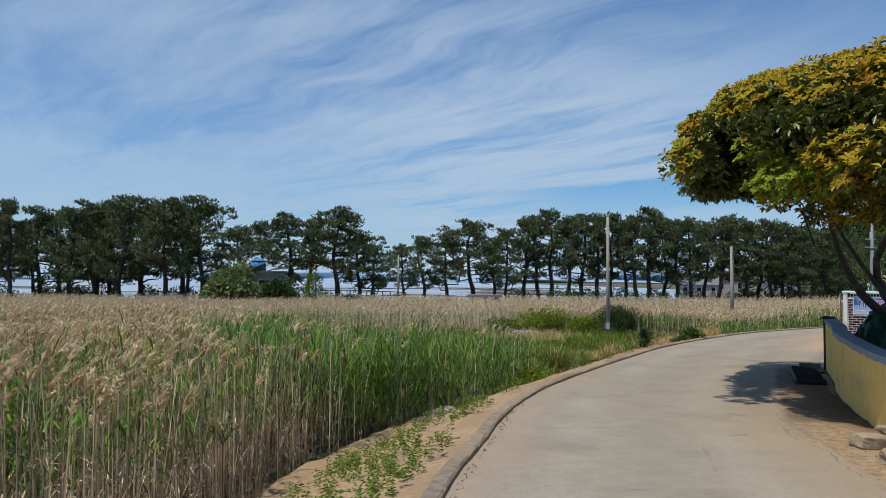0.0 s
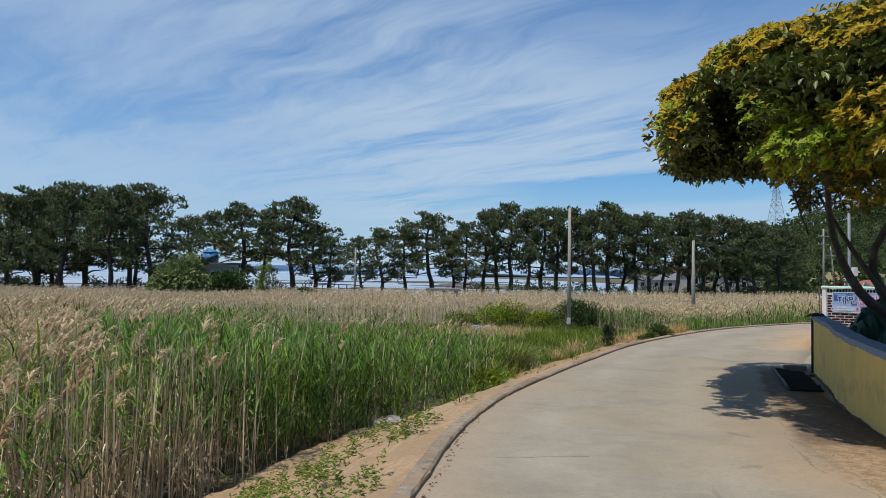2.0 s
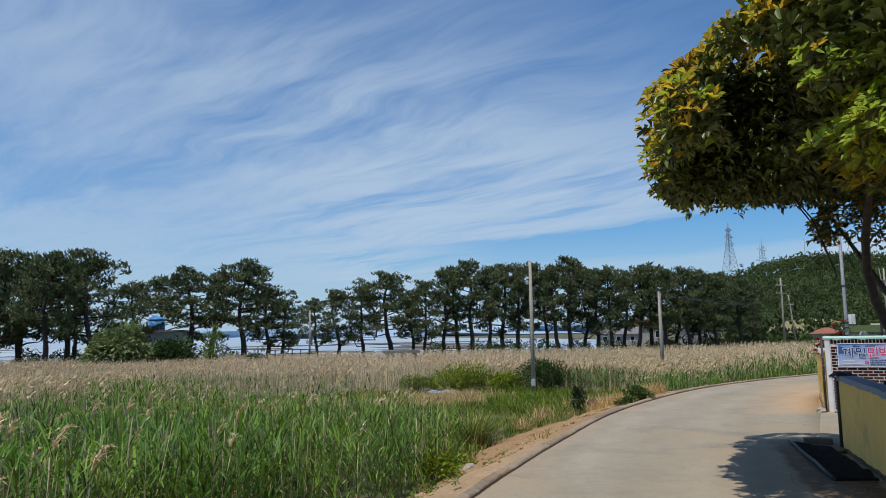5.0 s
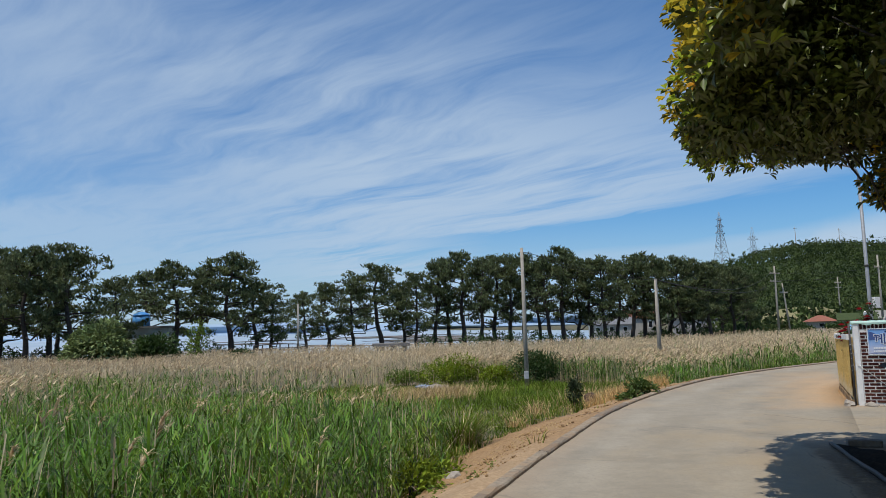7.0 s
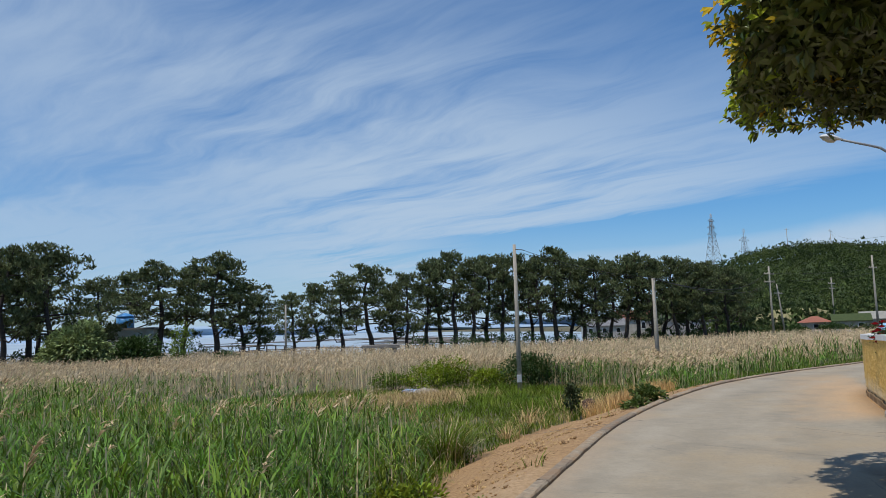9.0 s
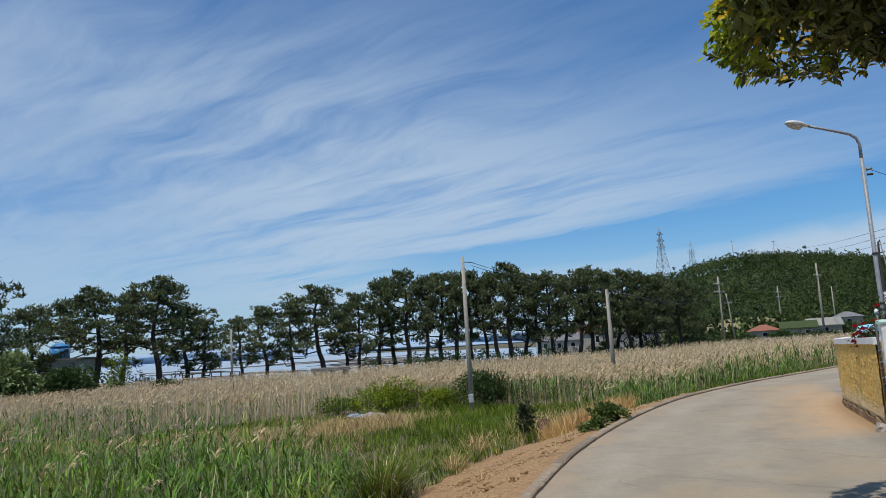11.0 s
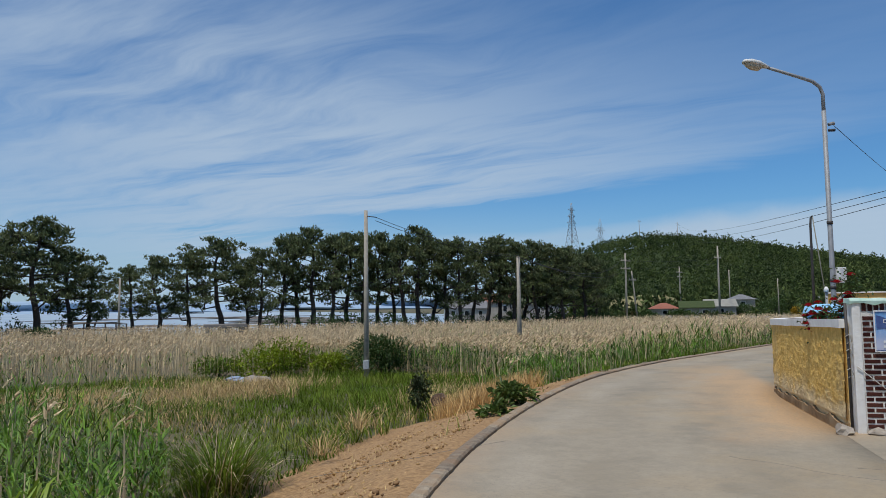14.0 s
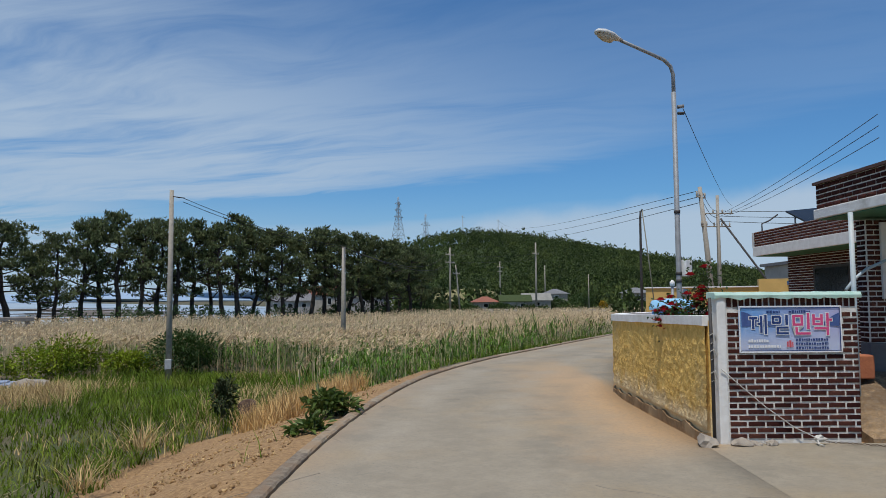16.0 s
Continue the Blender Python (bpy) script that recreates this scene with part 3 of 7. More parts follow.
def make_road():
    a, b = KERB_CURVE, smooth_line(ROAD_RIGHT)
    k = 9
    t = np.linspace(0, 1, k)[None, :, None]
    p = a[:, None] * (1 - t) + b[:, None] * t
    v = np.concatenate([p, np.zeros(p.shape[:2] + (1,))], -1)
    v[..., 2] = road_z(v[..., 1]) + 0.002
    n = len(a)
    top = v.reshape(-1, 3)
    i = (np.arange(n - 1)[:, None] * k + np.arange(k - 1)[None]).ravel()
    faces = [np.stack([i, i + 1, i + k + 1, i + k], 1)]
    # the slab's broken right edge
    m = len(top)
    low = v[:, -1].copy()
    low[:, 2] -= 0.12
    e = np.arange(n - 1)
    faces.append(np.stack([e * k + k - 1, m + e, m + e + 1, (e + 1) * k + k - 1], 1))
    me = mesh_of("road", np.concatenate([top, low]), np.concatenate(faces), ROAD)
    wide = np.hypot(*(b - a).T)
    off = np.concatenate([(1 + np.linspace(0, 1, k)[None] * wide[:, None]).ravel(), 1 + wide])
    me.attributes.new("off_kerb", "FLOAT", "POINT").data.foreach_set("value", off.astype(np.float32))
    tagged(new("road", me), "worn pale concrete village lane with stains and cracks", "road", kind="structure")
    # concrete apron before the guest house
    bm = bmesh.new()
    ring = [(6.9, 14.5), (8.7, 17.0), (10.98, 20.55), (11.0, 20.4), (12.5, 19.35), (15.5, 17.6), (16.5, 13.0), (9.5, 12.5), (8.2, 15.2)]
    tops = [bm.verts.new((x, y, float(road_z(y)) + 0.003)) for x, y in ring]
    lows = [bm.verts.new((x, y, float(road_z(y)) - 0.12)) for x, y in ring]
    bm.faces.new(tops[::-1])
    for j in range(len(ring)):
        q = (j + 1) % len(ring)
        bm.faces.new((tops[j], tops[q], lows[q], lows[j]))
    bmesh.ops.triangulate(bm, faces=bm.faces[:])
    bmesh.ops.recalc_face_normals(bm, faces=bm.faces[:])
    tagged(part("pavement", bm, ROAD), "grey concrete apron before the guest house wall", "pavement", kind="structure")
    # sealed joints cut across the lane
    bm = bmesh.new()
    for (ax, ay), (bx, by) in (((1.0, 8.05), (1.9, 8.1)), ((9.4, 18.7), (13.0, 15.6)), ((4.3, 9.3), (3.75, 6.2)), ((8.6, 19.6), (9.3, 17.6)), ((4.2, 20.2), (6.8, 21.4))):
        pts = []
        for q in range(13):
            f = q / 12
            x, y = ax + (bx - ax) * f, ay + (by - ay) * f
            y += 0.09 * noise.noise(Vector((x * 2.5, y * 1.7, 3)))
            x += 0.09 * noise.noise(Vector((x * 1.5, y * 2.5, 8)))
            pts.append((x, y, float(road_z(y)) + 0.003))
        tube(bm, pts, 0.0025, 5)
    tagged(part("road_joint", bm, mat("joint_tar", (0.23, 0.2, 0.165), (0.27, 0.235, 0.19), 9)), "dark joints across the concrete lane", "joint", kind="structure")


make_road()


def make_kerb():
    kerb = thing("kerb", "low stained concrete kerb along the lane", "kerb", kind="structure")
    line = KERB_CURVE[(KERB_CURVE[:, 1] > -6) & (KERB_CURVE[:, 1] < 70)]
    seg = np.r_[0, np.cumsum(np.hypot(*np.diff(line, axis=0).T))]
    length = 1.35
    at, k = 0.0, 0
    while at < seg[-1] - length:
        here, then = at + 0.003, at + length - 0.003
        bm = bmesh.new()
        rings = []
        for q in range(11):
            d = here + (then - here) * q / 10
            x, y = np.interp(d, seg, line[:, 0]), np.interp(d, seg, line[:, 1])
            x2, y2 = np.interp(d + 0.05, seg, line[:, 0]), np.interp(d + 0.05, seg, line[:, 1])
            way = Vector((x2 - x, y2 - y, 0)).normalized()
            left = Vector((-way.y, way.x, 0))
            z = float(road_z(y))
            j = lambda a: 0.01 * noise.noise(Vector((d * 3.0 + a * 7, a, k * 0.37))) + 0.012 * noise.noise(Vector((d * 11.0 + a * 5, a, k)))
            sec = [(-0.02, -0.10), (-0.015 + j(1), 0.035 + j(2)), (0.005 + j(3), 0.052 + j(4)), (0.11 + j(5), 0.058 + j(6)), (0.135 + j(7), 0.04), (0.145, -0.16)]
            shift = float(np.interp(y, [8, 13, 17], [0.0, -0.085, -0.13]))
            rings.append([bm.verts.new(Vector((x, y, z + h)) + left * (o + shift)) for o, h in sec])
        for a, b in zip(rings, rings[1:]):
            for q in range(5):
                bm.faces.new((a[q], a[q + 1], b[q + 1], b[q]))
        bm.faces.new(rings[0][::-1])
        bm.faces.new(rings[-1])
        bmesh.ops.recalc_face_normals(bm, faces=bm.faces[:])
        part("kerb_stone", bm, KERB, kerb)
        at += length
        k += 1


make_kerb()


def make_sea():
    m = mat("shallow_sea", (0.26, 0.34, 0.41), (0.34, 0.41, 0.46), 0.02, (0.42, 0.46, 0.48), 0.008, 0.5, rough=0.35, bump=0.25, bump_scale=0.6)
    bm = bmesh.new()
    v = [bm.verts.new(p) for p in ((-4500, 100, -2.75), (4500, 100, -2.75), (4500, 4700, -2.75), (-4500, 4700, -2.75))]
    bm.faces.new(v)
    tagged(part("water", bm, m), "calm pale blue tidal sea behind the pines", "water", kind="structure")
    sand = mat("tidal_bar", (0.10, 0.095, 0.085), (0.16, 0.14, 0.115), 0.05, (0.2, 0.15, 0.12), 0.03, 0.55)
    rng = np.random.RandomState(3)
    for i in range(26):
        bm = bmesh.new()
        y = rng.uniform(190, 520)
        x = rng.uniform(-0.62, 0.4) * y
        lump(bm, (0, 0, 0), (rng.uniform(8, 30) * y / 280, rng.uniform(1.2, 4) * y / 250, rng.uniform(0.25, 0.55)), i, 0.5, 3)
        ob = part("tidal_bar", bm, sand)
        ob.location = (x, y, -2.75)
        tagged(ob, "dark low sandbar lying in the shallow sea", "sandbar", "tidal bars")
    # far islands
    blue = mat("far_island", (0.28, 0.38, 0.50), (0.31, 0.41, 0.52), 0.004, bump=0)
    for x, y, w, h, sd in ((-900, 3200, 900, 40, 1), (150, 3500, 700, 34, 2), (900, 3300, 600, 40, 3), (-2100, 3300, 700, 44, 4)):
        bm = bmesh.new()
        lump(bm, (0, 0, 0), (w, 160, h), sd, 0.5, 4)
        ob = part("backdrop_island", bm, blue)
        ob.location = (x, y, -4)
        tagged(ob, "hazy blue island on the far horizon", "island", kind="structure")


make_sea()


# ---- reeds and grass ----
MEADOW = np.array([(2.9, 20.5), (2.4, 26), (1.6, 31), (-1, 34.5), (-8, 37.5), (-15, 41), (-9, 45), (3, 47.5), (9, 47), (12.5, 44), (14.5, 40.5), (12, 35), (9.2, 30.5), (6.5, 25.5), (4.3, 21.5)])


def within(x, y, ring):
    inside = np.zeros(len(x), bool)
    for (ax, ay), (bx, by) in zip(ring, np.roll(ring, -1, 0)):
        cross = (ay > y) != (by > y)
        inside ^= cross & (x < (bx - ax) * (y - ay) / (by - ay + 1e-12) + ax)
    return inside


def wave(x, y, size, seed):
    """Smooth values between about -1 and 1."""
    out = 0
    for k in range(4):
        a = seed * 1.7 + k * 2.1
        out = out + np.sin((x * np.cos(a) + y * np.sin(a)) / size * (1 + 0.37 * k) + seed * 5 + k)
    return out / 2.6


def scatter(x0, x1, y0, y1, per_m2, seed):
    rng = np.random.RandomState(seed)
    n = int((x1 - x0) * (y1 - y0) * per_m2)
    return rng.uniform(x0, x1, n), rng.uniform(y0, y1, n), rng


def reed_site(x, y):
    s = kerb_gap(x, y)
    seen = (x > -0.86 * (y + 2) - 3) & (y < shore_y(x) - 17) & (x < 150)
    edge = np.where(y < 33, bank_width(y) - 0.25 + 0.12 * wave(x, y, 0.7, 3), 0.75 + 0.35 * wave(x, y, 0.9, 3))
    return seen & (s > edge) & ~within(x, y, MEADOW), s


def straw_share(x, y, s):
    rim = np.clip(1.9 - (s - bank_width(y)), 0, 1)
    near = np.clip((13.6 - y - 0.9 * (x + 1.6) + 1.3 * wave(x, y, 1.3, 4)) / 4.0, 0, 1) * (0.7 + 0.2 * rim)
    left = np.clip((-4.4 - x - 0.2 * (y - 14)) / 2.4, 0, 1) * np.clip((46 - y) / 6, 0, 1) * 0.8
    far = np.clip((y - 42 + 0.15 * x) / 9, 0, 1) * 0.92 * np.interp(x - 0.1 * y, [2, 12, 60], [1.0, 0.66, 0.74])
    green_edge = np.clip(1 - s / 7, 0, 1) * 0.18
    mixed = np.where((x > 5) & (y > 27), 0.3 + 0.4 * wave(x, y, 1.7, 7), 0.0)
    return np.clip(np.maximum(np.maximum(near, left), np.maximum(far, mixed)) - green_edge * (y > 30) + 0.12 * wave(x, y, 5.0, 2) * (y < 60), 0.05, 0.96)


def reed_height(x, y):
    h = np.interp(y, [8, 15, 20, 30, 45, 60, 105], [1.9, 1.8, 1.42, 1.25, 1.35, 1.45, 1.4])
    left = np.clip((-3 - x) / 5, 0, 1) * np.interp(y, [14, 19, 34, 46], [0.0, 0.4, 0.35, 0.0])
    return h + left + 0.12 * wave(x, y, 2.6, 6)


def clump_name(kind, verts, faces, material, label, category):
    ob = new(kind, mesh_of(kind, verts, faces, material))
    tagged(ob, label, category, kind="stuff")


def make_reeds():
    straw, green, plume, thicket = [], [], [], []
    bands = [  # x0, x1, y0, y1, per m2, detail
        (-13, 4, 6, 16, 68, 2), (-18, 4, 16, 24, 36, 2), (-36, 6, 24, 48, 20, 1), (6, 34, 30, 50, 44, 1),
        (-62, 18, 48, 74, 15, 0), (18, 70, 45, 80, 18, 0), (-105, 100, 74, 112, 5.0, 0), (60, 140, 60, 132, 3.0, 0)]
    for b, (x0, x1, y0, y1, per, fine) in enumerate(bands):
        x, y, rng = scatter(x0, x1, y0, y1, per, 11 + b)
        ok, s = reed_site(x, y)
        x, y, s = x[ok], y[ok], s[ok]
        n = len(x)
        z = land_z(x, y) - 0.02
        h = reed_height(x, y) * rng.uniform(0.78, 1.08, n)
        dead = rng.uniform(size=n) < straw_share(x, y, s)
        base = np.stack([x, y, z], 1)
        az, lean = rng.uniform(0, 2 * np.pi, n), np.abs(rng.normal(0, 0.1, n))
        fat = 1.0 + (y - 10) / (22 if fine < 2 else 40)
        # stems
        bend = rng.normal(0.05, 0.08, n)
        d = np.flatnonzero(dead | (rng.uniform(size=n) < 0.1 * (fine > 0)))
        (straw if fine == 2 else thicket).append(ribbons(base[d], az[d], lean[d], bend[d], h[d], ((0.016 if fine == 2 else 0.0075) * fat * rng.uniform(0.6, 1.4, n))[d], 2 if fine == 2 else 1, 0.6))
        if fine == 2:
            # broken, leaning straws
            q = d[rng.uniform(size=len(d)) < 0.3]
            straw.append(ribbons(base[q], rng.uniform(0, 6.28, len(q)), rng.uniform(0.25, 1.1, len(q)), rng.uniform(-0.1, 0.5, len(q)), h[q] * 0.8, np.full(len(q), 0.011), 2, 0.4))
            # withered leaves low on the stems
            q = np.repeat(d, 4)
            bq = base[q].copy()
            bq[:, 2] += h[q] * rng.uniform(0.1, 0.7, len(q))
            straw.append(ribbons(bq, rng.uniform(0, 6.28, len(q)), rng.uniform(0.4, 1.0, len(q)), rng.uniform(1.0, 2.9, len(q)), rng.uniform(0.12, 0.34, len(q)), np.full(len(q), 0.014), 2))
        # green leaves
        g = np.flatnonzero(~dead)
        per_stem = (8, 3, 1)[2 - fine]
        q = np.repeat(g, per_stem)
        m = len(q)
        bq = base[q].copy()
        f = np.where((straw_share(x, y, s)[q] > 0.3) & (y[q] < 18), rng.uniform(0.5, 1.0, m), rng.uniform(0.12, 0.88, m))
        bq[:, 2] += h[q] * f
        bq[:, :2] += np.stack([np.cos(az[q]), np.sin(az[q])], 1) * (np.sin(lean[q]) * h[q] * f)[:, None]
        green.append(ribbons(bq, rng.uniform(0, 6.28, m), rng.uniform(0.05, 0.55, m), rng.uniform(0.4, 2.1, m), h[q] * rng.uniform(0.14, 0.3, m) * (1.0 if fine == 2 else 1.35),
                             (0.022, 0.018, 0.026)[2 - fine] * fat[q] ** 0.75 * rng.uniform(0.6, 1.4, m), 2 if fine else 1))
        # leaves on part of the dead stems too
        if fine:
            e = d[rng.uniform(size=len(d)) < (np.interp(x[d] + 0.15 * (y[d] - 10), [-6.0, -3.5, -1.5], [0.35, 0.85, 1.0]) * np.clip((s[d] - bank_width(y[d])) / 1.6, 0.5, 1) if fine == 2 else 0.3)]
            q = np.repeat(e, 6 if fine == 2 else 3)
            m = len(q)
            bq = base[q].copy()
            bq[:, 2] += h[q] * rng.uniform(0.5, 0.95, m)
            green.append(ribbons(bq, rng.uniform(0, 6.28, m), rng.uniform(0.15, 0.7, m), rng.uniform(0.7, 2.5, m), h[q] * rng.uniform(0.13, 0.28, m), 0.022 * fat[q] ** 0.75, 2))
        # plumes, nodding downwind
        share = np.where(y < 24, np.where(x < -0.33 * (y + 0.5) - 0.4 + 0.5 * wave(x, y, 1.2, 8), np.where(y < 11, 0.32, 0.7), 0.13), np.where(y < 40, 0.6, 0.85)) * np.where(dead, 1.0, 0.03)
        p = np.flatnonzero(rng.uniform(size=n) < share)
        top = base[p] + np.stack([np.cos(az[p]) * np.sin(lean[p] + bend[p] * 0.5), np.sin(az[p]) * np.sin(lean[p] + bend[p] * 0.5), np.cos(lean[p] + bend[p] * 0.5)], 1) * (h[p] * np.where(y[p] < 30, 1.02, 0.97))[:, None]
        hairs = (30 if b == 0 else 16, 5, 2 if b < 6 else 1)[2 - fine]
        q = np.repeat(np.arange(len(p)), hairs)
        m = len(q)
        # each plume has a spine that arches over; its hairs hang from along it
        long = ((0.23, 0.30, 0.26)[2 - fine] * rng.uniform(0.7, 1.25, len(p)))[q]
        over = rng.uniform((0.3, 0.4, 0.3)[2 - fine], (1.1, 1.2, 1.0)[2 - fine], len(p))[q]
        wind = (0.15 + rng.normal(0, 0.45, len(p)))[q]
        f = rng.uniform(0, 1, m) ** 0.8
        ang = 0.1 + over * f * 0.5
        reach = np.stack([np.cos(wind) * np.sin(ang), np.sin(wind) * np.sin(ang), np.cos(ang)], 1) * (long * f)[:, None]
        ways = wind + rng.normal(0, 0.9, m)
        plume.append(ribbons(top[q] + reach, ways, 0.15 + over * f + rng.uniform(-0.2, 0.35, m), rng.uniform((0.7, 0.6, 0.2)[2 - fine], (1.7, 1.6, 0.9)[2 - fine], m), long * rng.uniform(0.4, 0.85, m) * (1.15 - 0.5 * f),
                             (0.021 if b == 0 else 0.028, 0.046, 0.038 if b < 6 else 0.055)[2 - fine] * fat[p][q] ** 0.7 * rng.uniform(0.6, 1.4, m), (2, 1, 1)[2 - fine], 0.12, twist=rng.uniform(0, 3.14, m)))
    clump_name("reed_stems", *joined(straw), STRAW, "tall dry straw-coloured reed stems standing in the field", "reeds")
    tan = mat("far_reed", (0.72, 0.575, 0.37), (0.56, 0.42, 0.25), 1.2, (0.62, 0.51, 0.35), 0.1, 0.55, piece=0.5, sheer=0.12, bump=0)
    clump_name("reed_thicket", *joined(thicket), tan, "thicket of tan reed stems across the far field", "reeds")
    clump_name("reed_leaves", *joined(green), LEAF, "dense long green reed leaves", "reeds")
    clump_name("reed_plumes", *joined(plume), PLUME, "feathery tan seed plumes nodding over the reeds", "reeds")


make_reeds()


def grass_patch(kind, x, y, rng, material, height, width, label, blades=5, droop=(0.3, 1.4), spread=0.06):
    n = len(x)
    q = np.repeat(np.arange(n), blades)
    m = len(q)
    base = np.stack([x[q] + rng.normal(0, spread, m), y[q] + rng.normal(0, spread, m), np.zeros(m)], 1)
    base[:, 2] = land_z(base[:, 0], base[:, 1]) - 0.01
    hh = np.broadcast_to(height, (n,))[q] * rng.uniform(0.55, 1.2, m)
    v, f = ribbons(base, rng.uniform(0, 6.28, m), rng.uniform(0.05, 0.5, m), rng.uniform(*droop, m), hh, width * rng.uniform(0.7, 1.3, m), 2)
    clump_name(kind, v, f, material, label, "grass")


def make_meadow():
    x, y, rng = scatter(-16, 15, 20, 48, 40, 41)
    ok = within(x, y, MEADOW) & (kerb_gap(x, y) > bank_width(y) - 0.1)
    x, y = x[ok], y[ok]
    dry = np.exp(-((y - 39.5 - 0.1 * x) / 2.6) ** 2) * (x < 6) * 0.8 + 0.1 + 0.25 * wave(x, y, 2.2, 9)
    isdry = rng.uniform(size=len(x)) < dry
    tall = 0.30 + 0.16 * wave(x, y, 1.8, 4) + 0.22 * np.clip((x - 4) / 6, 0, 1)
    tall = np.clip(tall, 0.14, 0.8)
    grass_patch("meadow_grass", x[~isdry], y[~isdry], rng, LOW_GRASS, tall[~isdry], 0.025, "low wet green meadow grass", 3)
    grass_patch("meadow_straw", x[isdry], y[isdry], rng, DRY_GRASS, tall[isdry] * 1.25, 0.02, "pale dried grass lying in the meadow", 4)
    # dry tussocks along the edge of the tilled bank, and in its far corner
    x, y, rng = scatter(-4, 13, 12, 34, 30, 42)
    s, w = kerb_gap(x, y), bank_width(y)
    ok = (np.abs(s - w) < 0.35 + 0.25 * wave(x, y, 1.0, 1)) & (rng.uniform(size=len(x)) < np.interp(y, [16, 20, 30], [0.03, 0.12, 0.16]))
    grass_patch("edge_straw", x[ok], y[ok], rng, DRY_GRASS, 0.3, 0.012, "dry straw tufts along the tilled soil", 5)
    x, y, rng = scatter(7.2, 13.5, 27.0, 32.5, 110, 43)
    s = kerb_gap(x, y)
    ok = (s > 0.75) & (s < 3.1) & (x > 8.0) & (y - 0.55 * x > 22.9 + 0.4 * wave(x, y, 1.0, 5)) & (y < 30.6) & (x < 10.6)
    grass_patch("corner_straw", x[ok], y[ok], rng, mat("golden_straw", (0.66, 0.45, 0.20), (0.50, 0.32, 0.13), 3.0, piece=0.3, sheer=0.25, bump=0), 0.5, 0.014, "thick dry golden grass at the end of the tilled soil", 5, (0.1, 0.7))
    # weeds right along the kerb, and litter on the tilled soil
    x, y, rng = scatter(-2, 40, 4, 50, 26, 44)
    s = kerb_gap(x, y)
    ok = (s > 0.22) & (s < 0.75) & (rng.uniform(size=len(x)) < np.interp(y, [14, 29, 33], [0.012, 0.03, 1.0]))
    grass_patch("kerb_grass", x[ok], y[ok], rng, LOW_GRASS, 0.3, 0.016, "weedy grass along the back of the kerb", 4)
    ok = (s > 0.3) & (s < bank_width(y) - 0.3) & (y > 17) & (y < 31) & (rng.uniform(size=len(x)) < 0.35)
    grass_patch("straw_litter", x[ok], y[ok], rng, DRY_GRASS, 0.09, 0.012, "straw litter lying on the tilled soil", 3, (1.0, 2.2), 0.1)
    # clods of tilled earth
    x, y, rng = scatter(-2, 12, 15, 32, 64, 46)
    s = kerb_gap(x, y)
    ok = (s > 0.25) & (s < bank_width(y) - 0.2) & (y + 0.3 * x < 33)
    x, y = x[ok], y[ok]
    z = land_z(x, y)
    ico = bmesh.new()
    bmesh.ops.create_icosphere(ico, subdivisions=1, radius=1.0)
    unit = np.array([v.co for v in ico.verts])
    tri = np.array([[v.index for v in f.verts] for f in ico.faces])
    ico.free()
    size = rng.uniform(0.008, 0.021, len(x)) * rng.choice([1.0, 1.0, 1.0, 1.8], len(x))
    shape = unit[None] * rng.uniform(0.6, 1.3, (len(x), len(unit), 1)) * (size[:, None, None] * np.array([1, 1, 0.7]))
    v = (shape + np.stack([x, y, z + size * 0.2], 1)[:, None]).reshape(-1, 3)
    f = (np.arange(len(x))[:, None, None] * len(unit) + tri[None]).reshape(-1, 3)
    clump_name("soil_clods", v, f, mat("soil_clod", (0.24, 0.14, 0.06), (0.42, 0.265, 0.128), 6, piece=0.4), "loose clods of tilled brown earth", "soil")
    # small green plants on the near bank
    x, y, rng = scatter(-3, 3, 3, 17, 27, 45)
    s, w = kerb_gap(x, y), bank_width(y)
    ok = (s > 0.3) & (s < w - 0.75) & (wave(x, y, 0.6, 2) > -0.15) & (rng.uniform(size=len(x)) < np.interp(y, [9, 13, 16], [1.0, 0.7, 0.15]))
    x, y = x[ok], y[ok]
    n, k = len(x), 16
    q = np.repeat(np.arange(n), k)
    m = len(q)
    hh = rng.uniform(0.08, 0.24, n)
    f = rng.uniform(0.1, 1.0, m)
    base = np.stack([x[q] + rng.normal(0, 0.02, m), y[q] + rng.normal(0, 0.02, m), land_z(x, y)[q] + hh[q] * f], 1)
    a = rng.uniform(0, 6.28, m)
    way = np.stack([np.cos(a), np.sin(a), rng.uniform(0.0, 0.9, m)], 1)
    v, t = leaves(base, way, rng.uniform(0.03, 0.065, m), rng.uniform(0.016, 0.028, m), rng)
    clump_name("bank_weeds", v, t, WEED, "small leafy green weeds growing on the sandy bank", "weeds")


make_meadow()


def tussock(name, at, count, size, label, material=LEAF, dry=None, seed=1):
    """A clump of long arching blades."""
    rng = np.random.RandomState(seed)
    root = thing(name, label, "grass", at)
    for mt, cnt, nm in ((material, count, "green_growth"), (dry, count // 6, "dry_growth")):
        if mt is None:
            continue
        b = np.stack([rng.normal(0, size * 0.22, cnt), rng.normal(0, size * 0.22, cnt), np.zeros(cnt)], 1)
        v, f = ribbons(b, np.arctan2(b[:, 1], b[:, 0]) + rng.normal(0, 0.6, cnt), rng.uniform(0.05, 0.5, cnt), rng.uniform(0.7, 2.0, cnt), size * rng.uniform(0.6, 1.3, cnt), np.full(cnt, 0.016), 4)
        tagged(part(nm, mesh_of(nm, v, f, mt), mt, root), kind="stuff")


